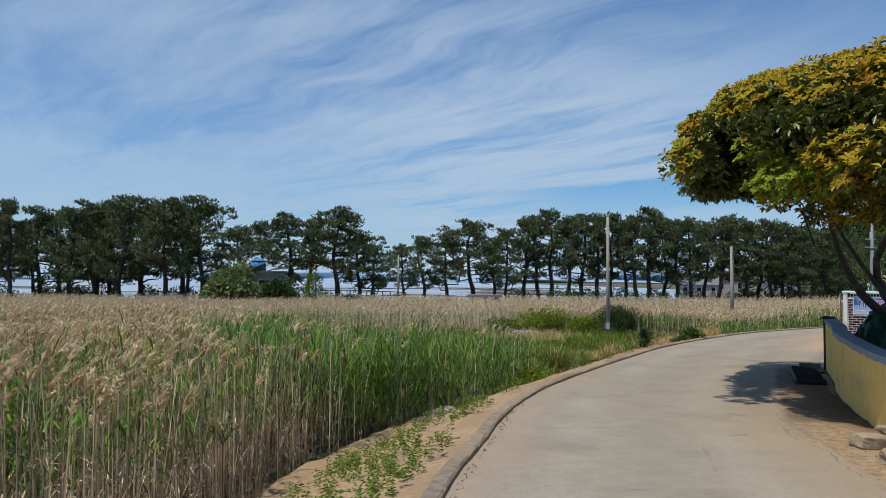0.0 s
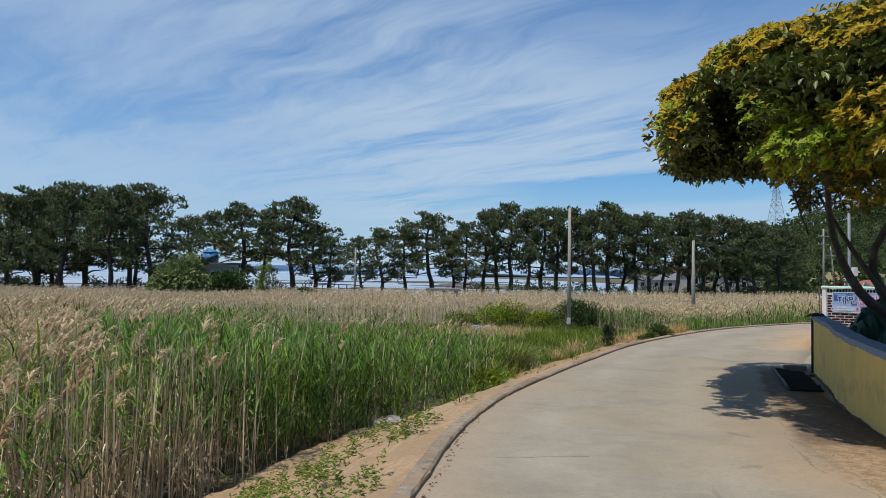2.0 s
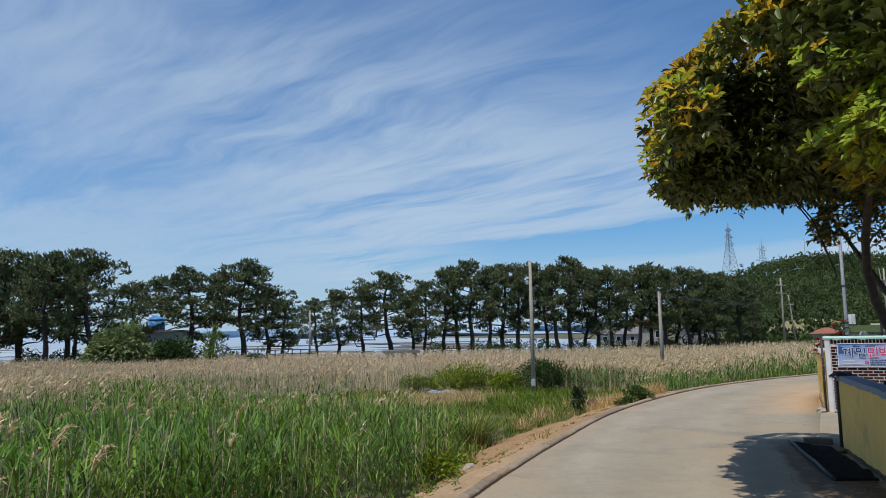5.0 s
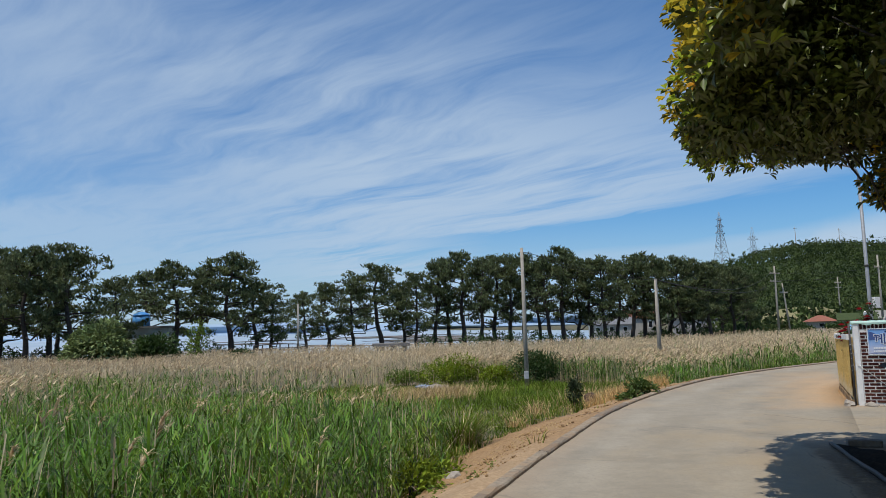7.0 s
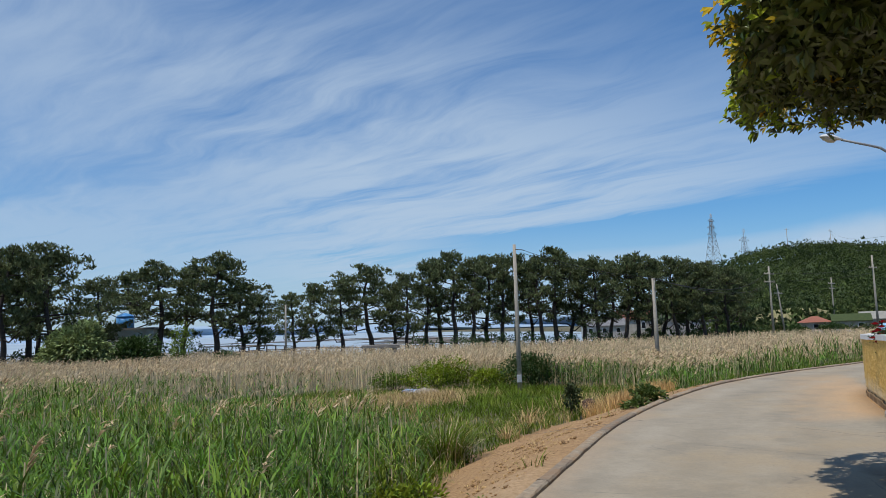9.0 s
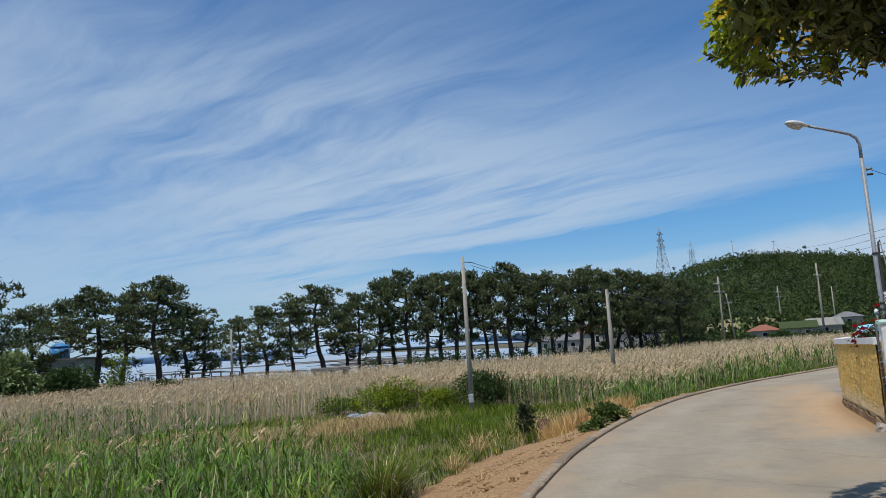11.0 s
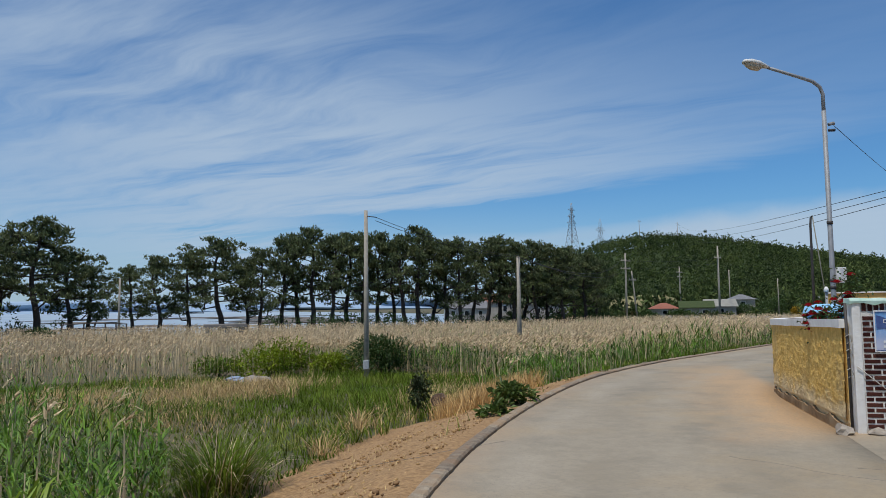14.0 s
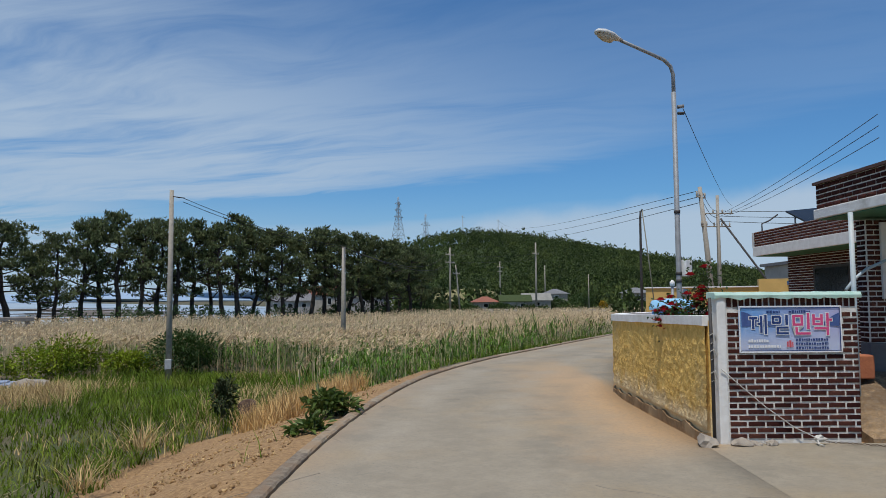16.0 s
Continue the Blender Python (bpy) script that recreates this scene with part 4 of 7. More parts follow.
tussock("sedge_tussock", (3.42, 24.2, -1.05), 620, 1.0, "dark green arching sedge tussock with dry blades", LOW_GRASS, STRAW, 5)
tussock("sedge_tussock", (2.3, 20.6, -1.05), 240, 0.8, "green arching sedge tussock beside the reeds", LOW_GRASS, STRAW, 6)
tussock("straw_tussock", (6.15, 27.9, -0.85), 60, 0.62, "dry straw tussock at the edge of the soil", DRY_GRASS, None, 7)
tussock("straw_tussock", (5.1, 25.7, -0.9), 60, 0.5, "dry straw tussock at the edge of the soil", DRY_GRASS, None, 8)


def bush(name, at, size, count, leaf, label, material, seed, stems=6, category="shrub", lobe=(0.35, 0.6)):
    """A shrub: stems from the base and leaves on lobed clumps."""
    rng = np.random.RandomState(seed)
    root = thing(name, label, category, at)
    sx, sy, sz = size
    bm = bmesh.new()
    tips = []
    for i in range(stems):
        a, o = 6.28 * i / stems + rng.uniform(-0.4, 0.4), rng.uniform(0.2, 0.75)
        tip = (math.cos(a) * sx * o, math.sin(a) * sy * o, sz * rng.uniform(0.75, 1.0) * (1.1 - 0.85 * o))
        tips.append(tip)
        tube(bm, [(0.04 * math.cos(a), 0.04 * math.sin(a), -0.05), (tip[0] * 0.4, tip[1] * 0.4, tip[2] * 0.5), tip], [0.018 * sz + 0.006, 0.012 * sz + 0.004, 0.003], 5)
    part("stem", bm, BARK, root)
    lobes = [(t[0], t[1], t[2] * 0.85, rng.uniform(*lobe)) for t in tips] + [(0, 0, sz * 0.55, 0.6)]
    c = []
    for _ in range(count):
        lx, ly, lz, lr = lobes[rng.randint(len(lobes))]
        d = rng.normal(size=3)
        d /= np.linalg.norm(d)
        r = lr * rng.uniform(0.55, 1.05)
        c.append((lx + d[0] * r * sx, ly + d[1] * r * sy, max(0.03, lz + d[2] * r * sz * 0.75)))
    c = np.array(c)
    way = c - np.array([0, 0, sz * 0.4])
    way = way / (np.linalg.norm(way, axis=1, keepdims=True) + 1e-6) + rng.normal(0, 0.6, c.shape)
    v, f = leaves(c, way, leaf * rng.uniform(0.7, 1.3, count), leaf * 0.45, rng)
    part("foliage", mesh_of("foliage", v, f, material), material, root)
    return root


bush("leafy_shrub", (7.55, 23.75, -0.2), (0.3, 0.28, 0.26), 200, 0.14, "low broad-leaved green shrub hanging over the kerb", KERB_LEAF, 2)
bush("leafy_shrub", (8.15, 24.7, -0.15), (0.5, 0.42, 0.42), 520, 0.12, "low broad-leaved green shrub beside the kerb", KERB_LEAF, 3)
bush("young_tree", (8.34, 31.4, -0.95), (0.3, 0.3, 0.8), 520, 0.12, "small dark upright bush beside a brown stone", mat("dark_bush", (0.035, 0.06, 0.022), (0.065, 0.07, 0.03), 3, piece=0.4, bump=0), 4, 4)
bush("wild_bush", (10.7, 46.4, -1.45), (2.0, 1.6, 1.8), 3600, 0.16, "dark green rounded bush beside the utility pole", SHRUB_DARK, 5, 9)
bush("weed_mound", (6.0, 48.0, -1.5), (1.9, 1.4, 1.6), 3000, 0.17, "yellow-green weed mound in the reed field", BRIGHT_WEED, 6, 10)
bush("weed_mound", (8.4, 47.2, -1.5), (1.4, 1.2, 1.05), 1600, 0.16, "yellow-green weed mound in the reed field", BRIGHT_WEED, 7, 8)
bush("weed_mound", (3.5, 48.6, -1.5), (1.3, 1.1, 0.95), 1200, 0.16, "green weed mound in the reed field", WEED, 8, 8)
bush("yellow_weed", (1.95, 18.3, -1.05), (0.6, 0.5, 0.65), 500, 0.12, "yellow-green leafy weed at the foot of the bank", BRIGHT_WEED, 9)
bush("yellow_weed", (2.45, 19.4, -1.05), (0.6, 0.5, 0.5), 420, 0.12, "yellow-green leafy weed at the foot of the bank", BRIGHT_WEED, 10)
bush("brown_bush", (24.8, 49.5, -1.4), (1.5, 1.0, 1.5), 500, 0.13, "withered brown bush in the reeds", mat("withered_leaf", (0.10, 0.065, 0.035), (0.14, 0.09, 0.05), 2, piece=0.4, bump=0), 11)


# ---- pines ----
def make_pine(seed, tall, spread, lean, bare, label):
    rng = np.random.RandomState(seed)
    root = thing("pine_tree", label, "tree", group="shore pines")
    trunk, crown = bmesh.new(), []
    wob = rng.uniform(-1, 1, 6)

    def stem(f):
        return np.array([lean * f * tall + (0.55 * wob[0] * math.sin(f * 6 + wob[1] * 3) + 0.2 * math.sin(f * 13 + wob[4] * 3)) * min(1, f * 4),
                         0.5 * wob[2] * math.sin(f * 5 + wob[3] * 3) * min(1, f * 4), f * tall * 0.95])

    r0 = 0.022 * tall
    fs = np.linspace(0, 1, 12)
    tube(trunk, [stem(f) - (0, 0, 0.3 * (f == 0)) for f in fs], [r0 * (1.35 - 0.3 * (f > 0)) * (1 - 0.85 * f) + 0.03 for f in fs], 7)
    pads = []
    limbs = int(rng.randint(18, 23))
    for i in range(limbs):
        f = bare + (1 - bare) * ((i + rng.uniform(0, 0.8)) / limbs) ** 0.9
        a = i * 2.4 + rng.uniform(-0.7, 0.7)
        g = (f - bare) / (1 - bare)
        reach = spread * (0.62 + 1.0 * g - 1.38 * g * g) * rng.uniform(0.45, 1.2)
        p0 = stem(f)
        rise = rng.uniform(-0.1, 0.55) * reach
        bendy = rng.normal(0, 0.16, 3) * reach
        p1 = p0 + np.array([math.cos(a) * reach * 0.4, math.sin(a) * reach * 0.4, rise * 0.1]) + bendy * 0.6
        p2 = p0 + np.array([math.cos(a) * reach * 0.75, math.sin(a) * reach * 0.75, rise * 0.8]) - bendy * 0.3
        p3 = p0 + np.array([math.cos(a) * reach, math.sin(a) * reach, rise + 0.1])
        tube(trunk, [p0, p1, p2, p3], [r0 * 0.4 * (1.1 - f) + 0.035, r0 * 0.27 * (1.1 - f) + 0.03, r0 * 0.14 * (1.1 - f) + 0.022, 0.015], 5)
        for k in range(rng.randint(3, 5)):
            t = rng.uniform(0.4, 1.1)
            q = p0 + (p3 - p0) * t + rng.normal(0, 0.26, 3) * np.array([1, 1, 0.6]) * reach * 0.6
            q[2] += 0.18
            pads.append((q, rng.uniform(0.5, 1.15) * spread * 0.175))
            tube(trunk, [p0 + (p3 - p0) * min(t, 0.95) * 0.9, q], [0.03, 0.012], 4, cap=False)
    for k in range(5):
        pads.append((stem(1.0 - 0.03 * k) + np.array([rng.normal(0, 0.35), rng.normal(0, 0.35), 0.1]), spread * rng.uniform(0.16, 0.28)))
    for q, r in pads:
        cnt = int(30 * r * r + 7)
        d = rng.normal(size=(cnt, 3))
        d /= np.linalg.norm(d, axis=1, keepdims=True)
        d *= rng.uniform(0.2, 1.0, (cnt, 1)) ** 0.5
        tilt = rng.normal(0, 0.35, 2)
        off = d * (r * 1.2, r * 1.2, r * 0.5)
        off[:, 2] = np.maximum(off[:, 2], -0.25 * r)
        off[:, 2] += off[:, 0] * tilt[0] + off[:, 1] * tilt[1]
        crown.append(q + off)
    crown = np.concatenate(crown)
    part("trunk", trunk, PINE_BARK, root)
    v, f = sprays(crown, 0.44, rng, 3, 0.8, 0.19)
    part("crown", mesh_of("crown", v, f, PINE_NEEDLE), PINE_NEEDLE, root)
    return root


PINES = [make_pine(1, 14, 5.6, 0.05, 0.28, "tall dark shore pine with a broad flat crown"),
         make_pine(2, 14, 5.2, -0.07, 0.22, "tall dark shore pine with a leaning trunk"),
         make_pine(3, 14, 4.4, 0.02, 0.26, "tall dark shore pine with layered branches"),
         make_pine(4, 14, 6.0, -0.03, 0.18, "spreading dark shore pine with a bent trunk"),
         make_pine(5, 14, 4.6, 0.09, 0.34, "slender dark shore pine with a high crown"),
         make_pine(6, 14, 5.6, 0.0, 0.14, "dense dark shore pine with low branches")]
# slope from the lane's start, how far off, height, kind
STANDS = [(-0.80, 97, 13.6, 0), (-0.745, 101, 14.0, 3), (-0.69, 98, 13.2, 1), (-0.645, 104, 14.2, 5), (-0.61, 97, 13.6, 2), (-0.57, 102, 13.4, 3), (-0.525, 97, 13.0, 5), (-0.49, 104, 14.4, 0),
          (-0.455, 98, 14.6, 3), (-0.425, 103, 15.0, 5), (-0.395, 97, 14.0, 0), (-0.37, 105, 14.6, 1), (-0.345, 99, 14.6, 3), (-0.47, 110, 14.0, 2), (-0.54, 111, 13.5, 1), (-0.63, 112, 14, 4),
          (-0.295, 112, 11.6, 3), (-0.258, 122, 13.2, 1), (-0.226, 113, 13.8, 4), (-0.198, 117, 13.2, 1), (-0.158, 114, 14.6, 0), (-0.128, 118, 11.6, 3), (-0.108, 121, 9.6, 5),
          (-0.066, 128, 9.8, 1), (-0.04, 132, 11.5, 3), (-0.008, 134, 12.4, 5), (0.028, 136, 14.6, 0), (0.056, 139, 11.6, 3),
          (0.074, 134, 13.2, 5), (0.098, 138, 15.4, 1), (0.118, 141, 16.2, 4), (0.136, 138, 17.2, 2), (0.158, 137, 15.8, 0), (0.178, 142, 16.4, 3), (0.197, 138, 16.0, 1), (0.216, 139, 16.6, 2),
          (0.236, 143, 15.6, 0), (0.252, 137, 16.0, 4), (0.269, 138, 17.6, 2), (0.288, 142, 16.2, 5), (0.306, 139, 15.2, 3), (0.325, 137, 15.4, 1), (0.343, 143, 15.2, 0), (0.361, 139, 15.6, 4),
          (0.38, 141, 16.4, 1), (0.398, 138, 15.0, 3), (0.415, 144, 15.2, 5), (0.433, 140, 15.4, 0), (0.45, 142, 15.0, 3), (0.47, 139, 14.4, 5), (0.487, 146, 14.6, 3), (0.505, 143, 13.4, 0), (0.525, 150, 13.0, 5)]


def plant_pines():
    rng = np.random.RandomState(21)
    used = set()
    behind = [(sl + rng.uniform(-0.008, 0.008), far + rng.uniform(5, 9), tall * rng.uniform(0.86, 0.97), (kind + 2 + i) % 6) for i, (sl, far, tall, kind) in enumerate(STANDS) if sl < -0.33 and i % 2]
    for slope, far, tall, kind in STANDS + behind:
        x, y = slope * far, far
        src = PINES[kind]
        m = Matrix.LocRotScale((x, y, float(land_z(x, y)[0]) - 0.1), Euler((0, 0, rng.uniform(0, 6.28))), None)
        src.scale = (tall / 14 * rng.uniform(0.95, 1.15) * (1.22 if -0.31 < slope < 0.06 else 1.0),) * 2 + (tall / 14,)
        if kind in used:
            copy_thing(src, m)
        else:
            used.add(kind)
            src.matrix_basis = m @ Matrix.Diagonal((*src.scale, 1))


plant_pines()


def far_clump(name, label, centres, size, count, seed, material, tall=1.0, category="tree", leaf=0.3):
    """Rounded or pointed crowns far off, as one growth of small leaf sprays."""
    rng = np.random.RandomState(seed)
    n = len(centres)
    q = np.repeat(np.arange(n), count)
    m = len(q)
    d = rng.normal(size=(m, 3))
    d /= np.linalg.norm(d, axis=1, keepdims=True)
    d *= rng.uniform(0.5, 1.0, (m, 1))
    r = np.broadcast_to(size, (n,))[q]
    cone = 1 - 0.55 * np.clip(d[:, 2], 0, 1)
    c = centres[q] + np.stack([d[:, 0] * r * cone, d[:, 1] * r * cone, (d[:, 2] + 0.6) * r * 1.15 * tall], 1)
    v, f = sprays(c, r * leaf, rng, 3, 0.45, 0.3)
    ob = new(name, mesh_of(name, v, f, material))
    tagged(ob, label, category, kind="stuff")


def make_woods():
    rng = np.random.RandomState(33)
    # on the hill
    x, y = rng.uniform(150, 660, 15000), rng.uniform(318, 492, 15000)
    z = land_z(x, y)
    ok = (z > 5.0 + 3 * rng.uniform(size=len(x)))
    c = np.stack([x, y, z], 1)[ok]
    size = rng.uniform(2.0, 3.4, len(c)) * np.where(rng.uniform(size=len(c)) < 0.05, 1.45, 1.0)
    far_clump("hill_forest", "dense green pine and broadleaf forest covering the hill", c, size, 8, 34, WOOD_FAR, 1.25, "forest", 0.37)
    # at its foot, darker and nearer
    x, y = rng.uniform(82, 330, 900), rng.uniform(168, 300, 900)
    lane = np.abs(y - 205) < 9
    ok = (y > 150 + 0.0 * x) & (x / y > 0.47) & ~((x > 112) & (x < 140) & (y > 195) & (y < 222)) & (rng.uniform(size=900) < 0.9) & ~lane
    c = np.stack([x, y, land_z(x, y)], 1)[ok]
    far_clump("foot_woods", "dark broadleaf trees at the foot of the hill", c, rng.uniform(1.9, 4.0, len(c)), 42, 35, WOOD_FAR, 1.1, "forest", 0.36)
    # tall dark trees where the hill meets the fields
    x, y = rng.uniform(112, 430, 420), rng.uniform(238, 330, 420)
    ok = (x / y > 0.47) & ((y > 262) | (x > 175))
    c = np.stack([x, y, land_z(x, y)], 1)[ok]
    far_clump("hillside_trees", "tall dark trees at the edge of the hill forest", c, rng.uniform(2.6, 5.0, len(c)), 66, 37, WOOD_FAR, 1.25, "forest", 0.28)
    # undergrowth below the pines
    t = rng.uniform(0, 1, 260)
    sl = -0.8 + 1.35 * t
    far = np.interp(sl, [-0.8, -0.3, 0.05, 0.2, 0.6], [99, 110, 130, 137, 146]) + rng.uniform(-4, 3, 260)
    keep = (sl < -0.14) | (sl > 0.075) | (rng.uniform(size=260) < 0.12)
    x, y = (sl * far)[keep], far[keep]
    c = np.stack([x, y, land_z(x, y)], 1)
    far_clump("pine_undergrowth", "low dark bushes growing below the pines", c, rng.uniform(0.9, 1.9, len(c)), 70, 36, SHRUB_DARK, 0.9, "bushes", 0.17)


make_woods()
bush("round_bush", (-24.0, 80.2, -1.6), (3.5, 3.2, 5.2), 5200, 0.5, "large rounded grey-green bush before the pines", mat("grey_green_leaf", (0.15, 0.20, 0.075), (0.27, 0.32, 0.13), 0.6, piece=0.5, bump=0, sheer=0.15), 12, 22, lobe=(0.16, 0.34))
bush("dark_bush", (-20.2, 84.5, -1.6), (3.0, 2.8, 3.3), 2200, 0.45, "dark green bush before the pines", SHRUB_DARK, 13, 9)
bush("dark_bush", (-12.5, 88.5, -1.6), (1.6, 1.6, 1.6), 700, 0.35, "dark green bush before the pines", SHRUB_DARK, 14, 6)
bush("thin_tree", (-17.6, 92, -1.6), (1.6, 1.4, 5.0), 900, 0.3, "thin light green sapling before the pines", WEED, 15, 4, "tree")


# ---- the broadleaf evergreen over the wall ----
def make_evergreen():
    rng = np.random.RandomState(50)
    foot = np.array([8.62, 14.25, 0.0])
    u, w = np.array([0.382, 0.924]), np.array([0.924, -0.382])
    root = thing("evergreen_tree", "broad dark evergreen tree with orange young leaves overhanging the lane", "tree", tuple(foot))

    def rel(a, b, z):
        """Crown place: a along the wall from the trunk, b away from the lane."""
        return np.stack([a * u[0] + b * w[0], a * u[1] + b * w[1], np.broadcast_to(z, np.shape(a))], -1)

    CA, CB, RA, RB = -3.7, 0.25, 5.1, 3.75

    def fill(a, b):
        return np.abs((a - CA) / RA) ** 2.5 + np.abs((b - CB) / RB) ** 2.5

    # limbs
    bm = bmesh.new()
    fork = Vector((0.18, -0.03, 0.95))
    tube(bm, [(0.32, 0.15, -0.1), (0.3, 0.1, 0.4), (0.26, 0.03, 0.72), fork], [0.21, 0.165, 0.155, 0.14], 10)
    ways = [([(-0.75, -0.3, 1.35), (-1.15, -0.45, 1.8), (-1.65, -0.75, 2.55), (-2.6, -2.3, 3.3), (-3.2, -3.2, 3.5)], 0.095),
            ([(-0.3, 0.05, 1.6), (-0.75, -0.25, 2.3), (-0.7, -1.3, 3.1), (-1.6, -3.6, 3.8)], 0.10),
            ([(0.2, -0.25, 1.7), (0.15, -0.6, 2.6), (0.5, -1.7, 3.4), (0.6, -3.0, 4.1)], 0.10),
            ([(0.55, 0.1, 1.6), (0.7, 0.05, 2.4), (1.2, 0.1, 3.2), (1.9, 0.2, 3.9)], 0.08),
            ([(-1.1, -0.3, 2.3), (-1.2, 0.1, 3.0), (-1.4, 0.6, 3.8)], 0.055),
            ]
    limb_ways = []
    for pts, r in ways:
        pts = [fork] + [Vector(q) + Vector((rng.uniform(-0.06, 0.06), rng.uniform(-0.06, 0.06), 0)) for q in pts]
        limb_ways.append(pts)
        pts = [pts[0]] + [a.lerp(b, f) for a, b in zip(pts, pts[1:]) for f in (0.5, 1.0)]
        for _ in range(2):
            pts = [pts[0]] + [(a + 2 * b + c) / 4 for a, b, c in zip(pts, pts[1:], pts[2:])] + [pts[-1]]
        tube(bm, pts, [r * (1.1 - 0.85 * j / (len(pts) - 1)) for j in range(len(pts))], 8)
    part("trunk", bm, BARK, root, "dark forked trunk").location = (0.42, 0.1, 0.0)
    # twigs that run out under the leaves
    bm = bmesh.new()
    a = rng.uniform(CA - RA, CA + RA, 900)
    b = rng.uniform(CB - RB, CB + RB, 900)
    ok = fill(a, b) < 0.6
    a, b = a[ok], b[ok]
    ends = rel(a, b, 3.75 + 0.8 * (1 - fill(a, b)) * rng.uniform(0.4, 1.0, len(a)))
    for e in ends[:200]:
        e = Vector(e)
        src = min((p for pts in limb_ways for p in pts[1:]), key=lambda p: (p - e).length + rng.uniform(0, 0.8))
        mid = src.lerp(e, 0.5) + Vector((rng.uniform(-0.2, 0.2), rng.uniform(-0.2, 0.2), rng.uniform(-0.05, 0.15)))
        tube(bm, [src, mid, e], [0.022, 0.014, 0.005], 4, cap=False)
    tagged(part("twig_growth", bm, BARK, root), kind="stuff")
    # the crown stands in broad shelves; rosettes sit on their tops and rims
    shelves = [  # along, across, up, reach, rise
        (-3.6, 0.7, 4.6, 2.4, 0.7), (-1.1, 0.8, 4.5, 2.1, 0.7), (-6.0, 0.6, 4.15, 2.0, 0.75), (-4.4, -0.7, 4.6, 1.5, 0.45), (-2.2, -0.9, 4.75, 1.5, 0.5),
        (-7.3, 0.5, 3.9, 1.35, 0.75), (-6.6, -0.65, 3.85, 1.4, 0.6), (-5.4, -0.6, 4.3, 1.3, 0.42), (-4.1, -1.7, 4.6, 1.2, 0.4), (-3.0, -2.2, 4.35, 1.25, 0.62), (-1.0, -1.7, 4.35, 1.4, 0.6), (0.3, 0.6, 4.3, 1.3, 0.6),
        (-7.5, -0.6, 3.1, 1.1, 0.55), (-6.6, -1.1, 3.05, 1.1, 0.55), (-3.1, -2.85, 3.7, 0.72, 0.58), (-1.9, -2.6, 3.78, 0.75, 0.45), (-0.7, -2.45, 3.85, 0.8, 0.45), (-0.9, -0.5, 3.25, 0.9, 0.5), (-2.2, -0.2, 3.4, 0.9, 0.4),
        (-6.0, -0.45, 2.8, 0.9, 0.45), (-4.6, 0.2, 3.0, 1.0, 0.5), (-7.1, 2.0, 3.8, 1.3, 0.6), (-5.2, 2.7, 4.0, 1.4, 0.65), (-2.8, 3.0, 4.1, 1.4, 0.65), (-0.6, 2.5, 4.2, 1.4, 0.65)]
    # the upper shelves domed a little higher, and a leafy rim along the lane
    shelves = [(sa, sb, sz + (0.06 if sz > 4.2 and sb < 1.5 else 0.0), sr, sh) for sa, sb, sz, sr, sh in shelves]
    shelves += [(-5.0, -2.38, 4.1, 0.74, 0.36), (-3.9, -2.42, 4.15, 0.74, 0.36), (-6.1, -2.0, 4.05, 0.8, 0.36), (-2.6, -2.4, 4.12, 0.74, 0.36), (-1.2, -2.42, 4.1, 0.72, 0.38), (0.1, -2.05, 4.05, 0.9, 0.38),
                (-4.4, -3.1, 3.7, 0.38, 0.46), (-5.4, -3.0, 3.72, 0.38, 0.46), (-5.95, -3.05, 3.5, 0.45, 0.36), (-4.9, -1.9, 4.56, 0.75, 0.26), (-3.7, -1.95, 4.75, 0.75, 0.26), (-5.9, -1.8, 4.2, 0.75, 0.28), (-6.75, -2.15, 3.4, 0.42, 0.32), (-7.1, -1.85, 2.98, 0.4, 0.26)]
    p, axis, lm, deep = [], [], [], []

    def hollow(a, b, z):
        """Below 1 inside the cave that opens under the crown towards the lane's start."""
        deep = (a + 12.2) / 7.3
        return ((b + 2.52 - 0.114 * (a + 4.9)) / (0.4 * deep)) ** 2 + ((z - 3.96 - 0.31 * (a + 4.9)) / (0.62 * deep)) ** 2 + (np.maximum(0, a + 3.9) / 0.5) ** 2

    for i, (da, db, dz, r, h) in enumerate(shelves):
        n = int(900 * r * r * (1.0 if db < 1.5 else 0.35))
        d = rng.normal(size=(n, 3))
        d /= np.linalg.norm(d, axis=1, keepdims=True)
        d = d[d[:, 2] > -0.55]
        shell = rng.uniform(0.9, 1.03, (len(d), 1))
        wob = np.array([1 + 0.16 * noise.noise(Vector(q) * 2.3 + Vector((i * 3.7, 0, 0))) + 0.13 * noise.noise(Vector(q) * 5.5 + Vector((0, i * 3.1, 0))) for q in d])[:, None]
        off = d * shell * wob * (r, r, h)
        at = np.stack([da + off[:, 0], db + off[:, 1], dz + off[:, 2]], 1)
        own = hollow(at[:, 0], at[:, 1], at[:, 2]) > 1
        for j, (ea, eb, ez, er, eh) in enumerate(shelves):
            if j != i:
                own &= (((at[:, 0] - ea) / er) ** 2 + ((at[:, 1] - eb) / er) ** 2 + ((at[:, 2] - ez) / eh) ** 2) > 0.5
        at, d, shell = at[own], d[own], shell[own]
        p.append(rel(at[:, 0], at[:, 1], at[:, 2]))
        axis.append(np.stack([d[:, 0] * u[0] + d[:, 1] * w[0], d[:, 0] * u[1] + d[:, 1] * w[1], d[:, 2] + 1.0], 1))
        lm.append(d[:, 2])
        deep.append(shell[:, 0])
    p, axis, lm, deep = np.concatenate(p), np.concatenate(axis), np.concatenate(lm), np.concatenate(deep)
    axis += rng.normal(0, 0.28, axis.shape)
    axis /= np.linalg.norm(axis, axis=1, keepdims=True)

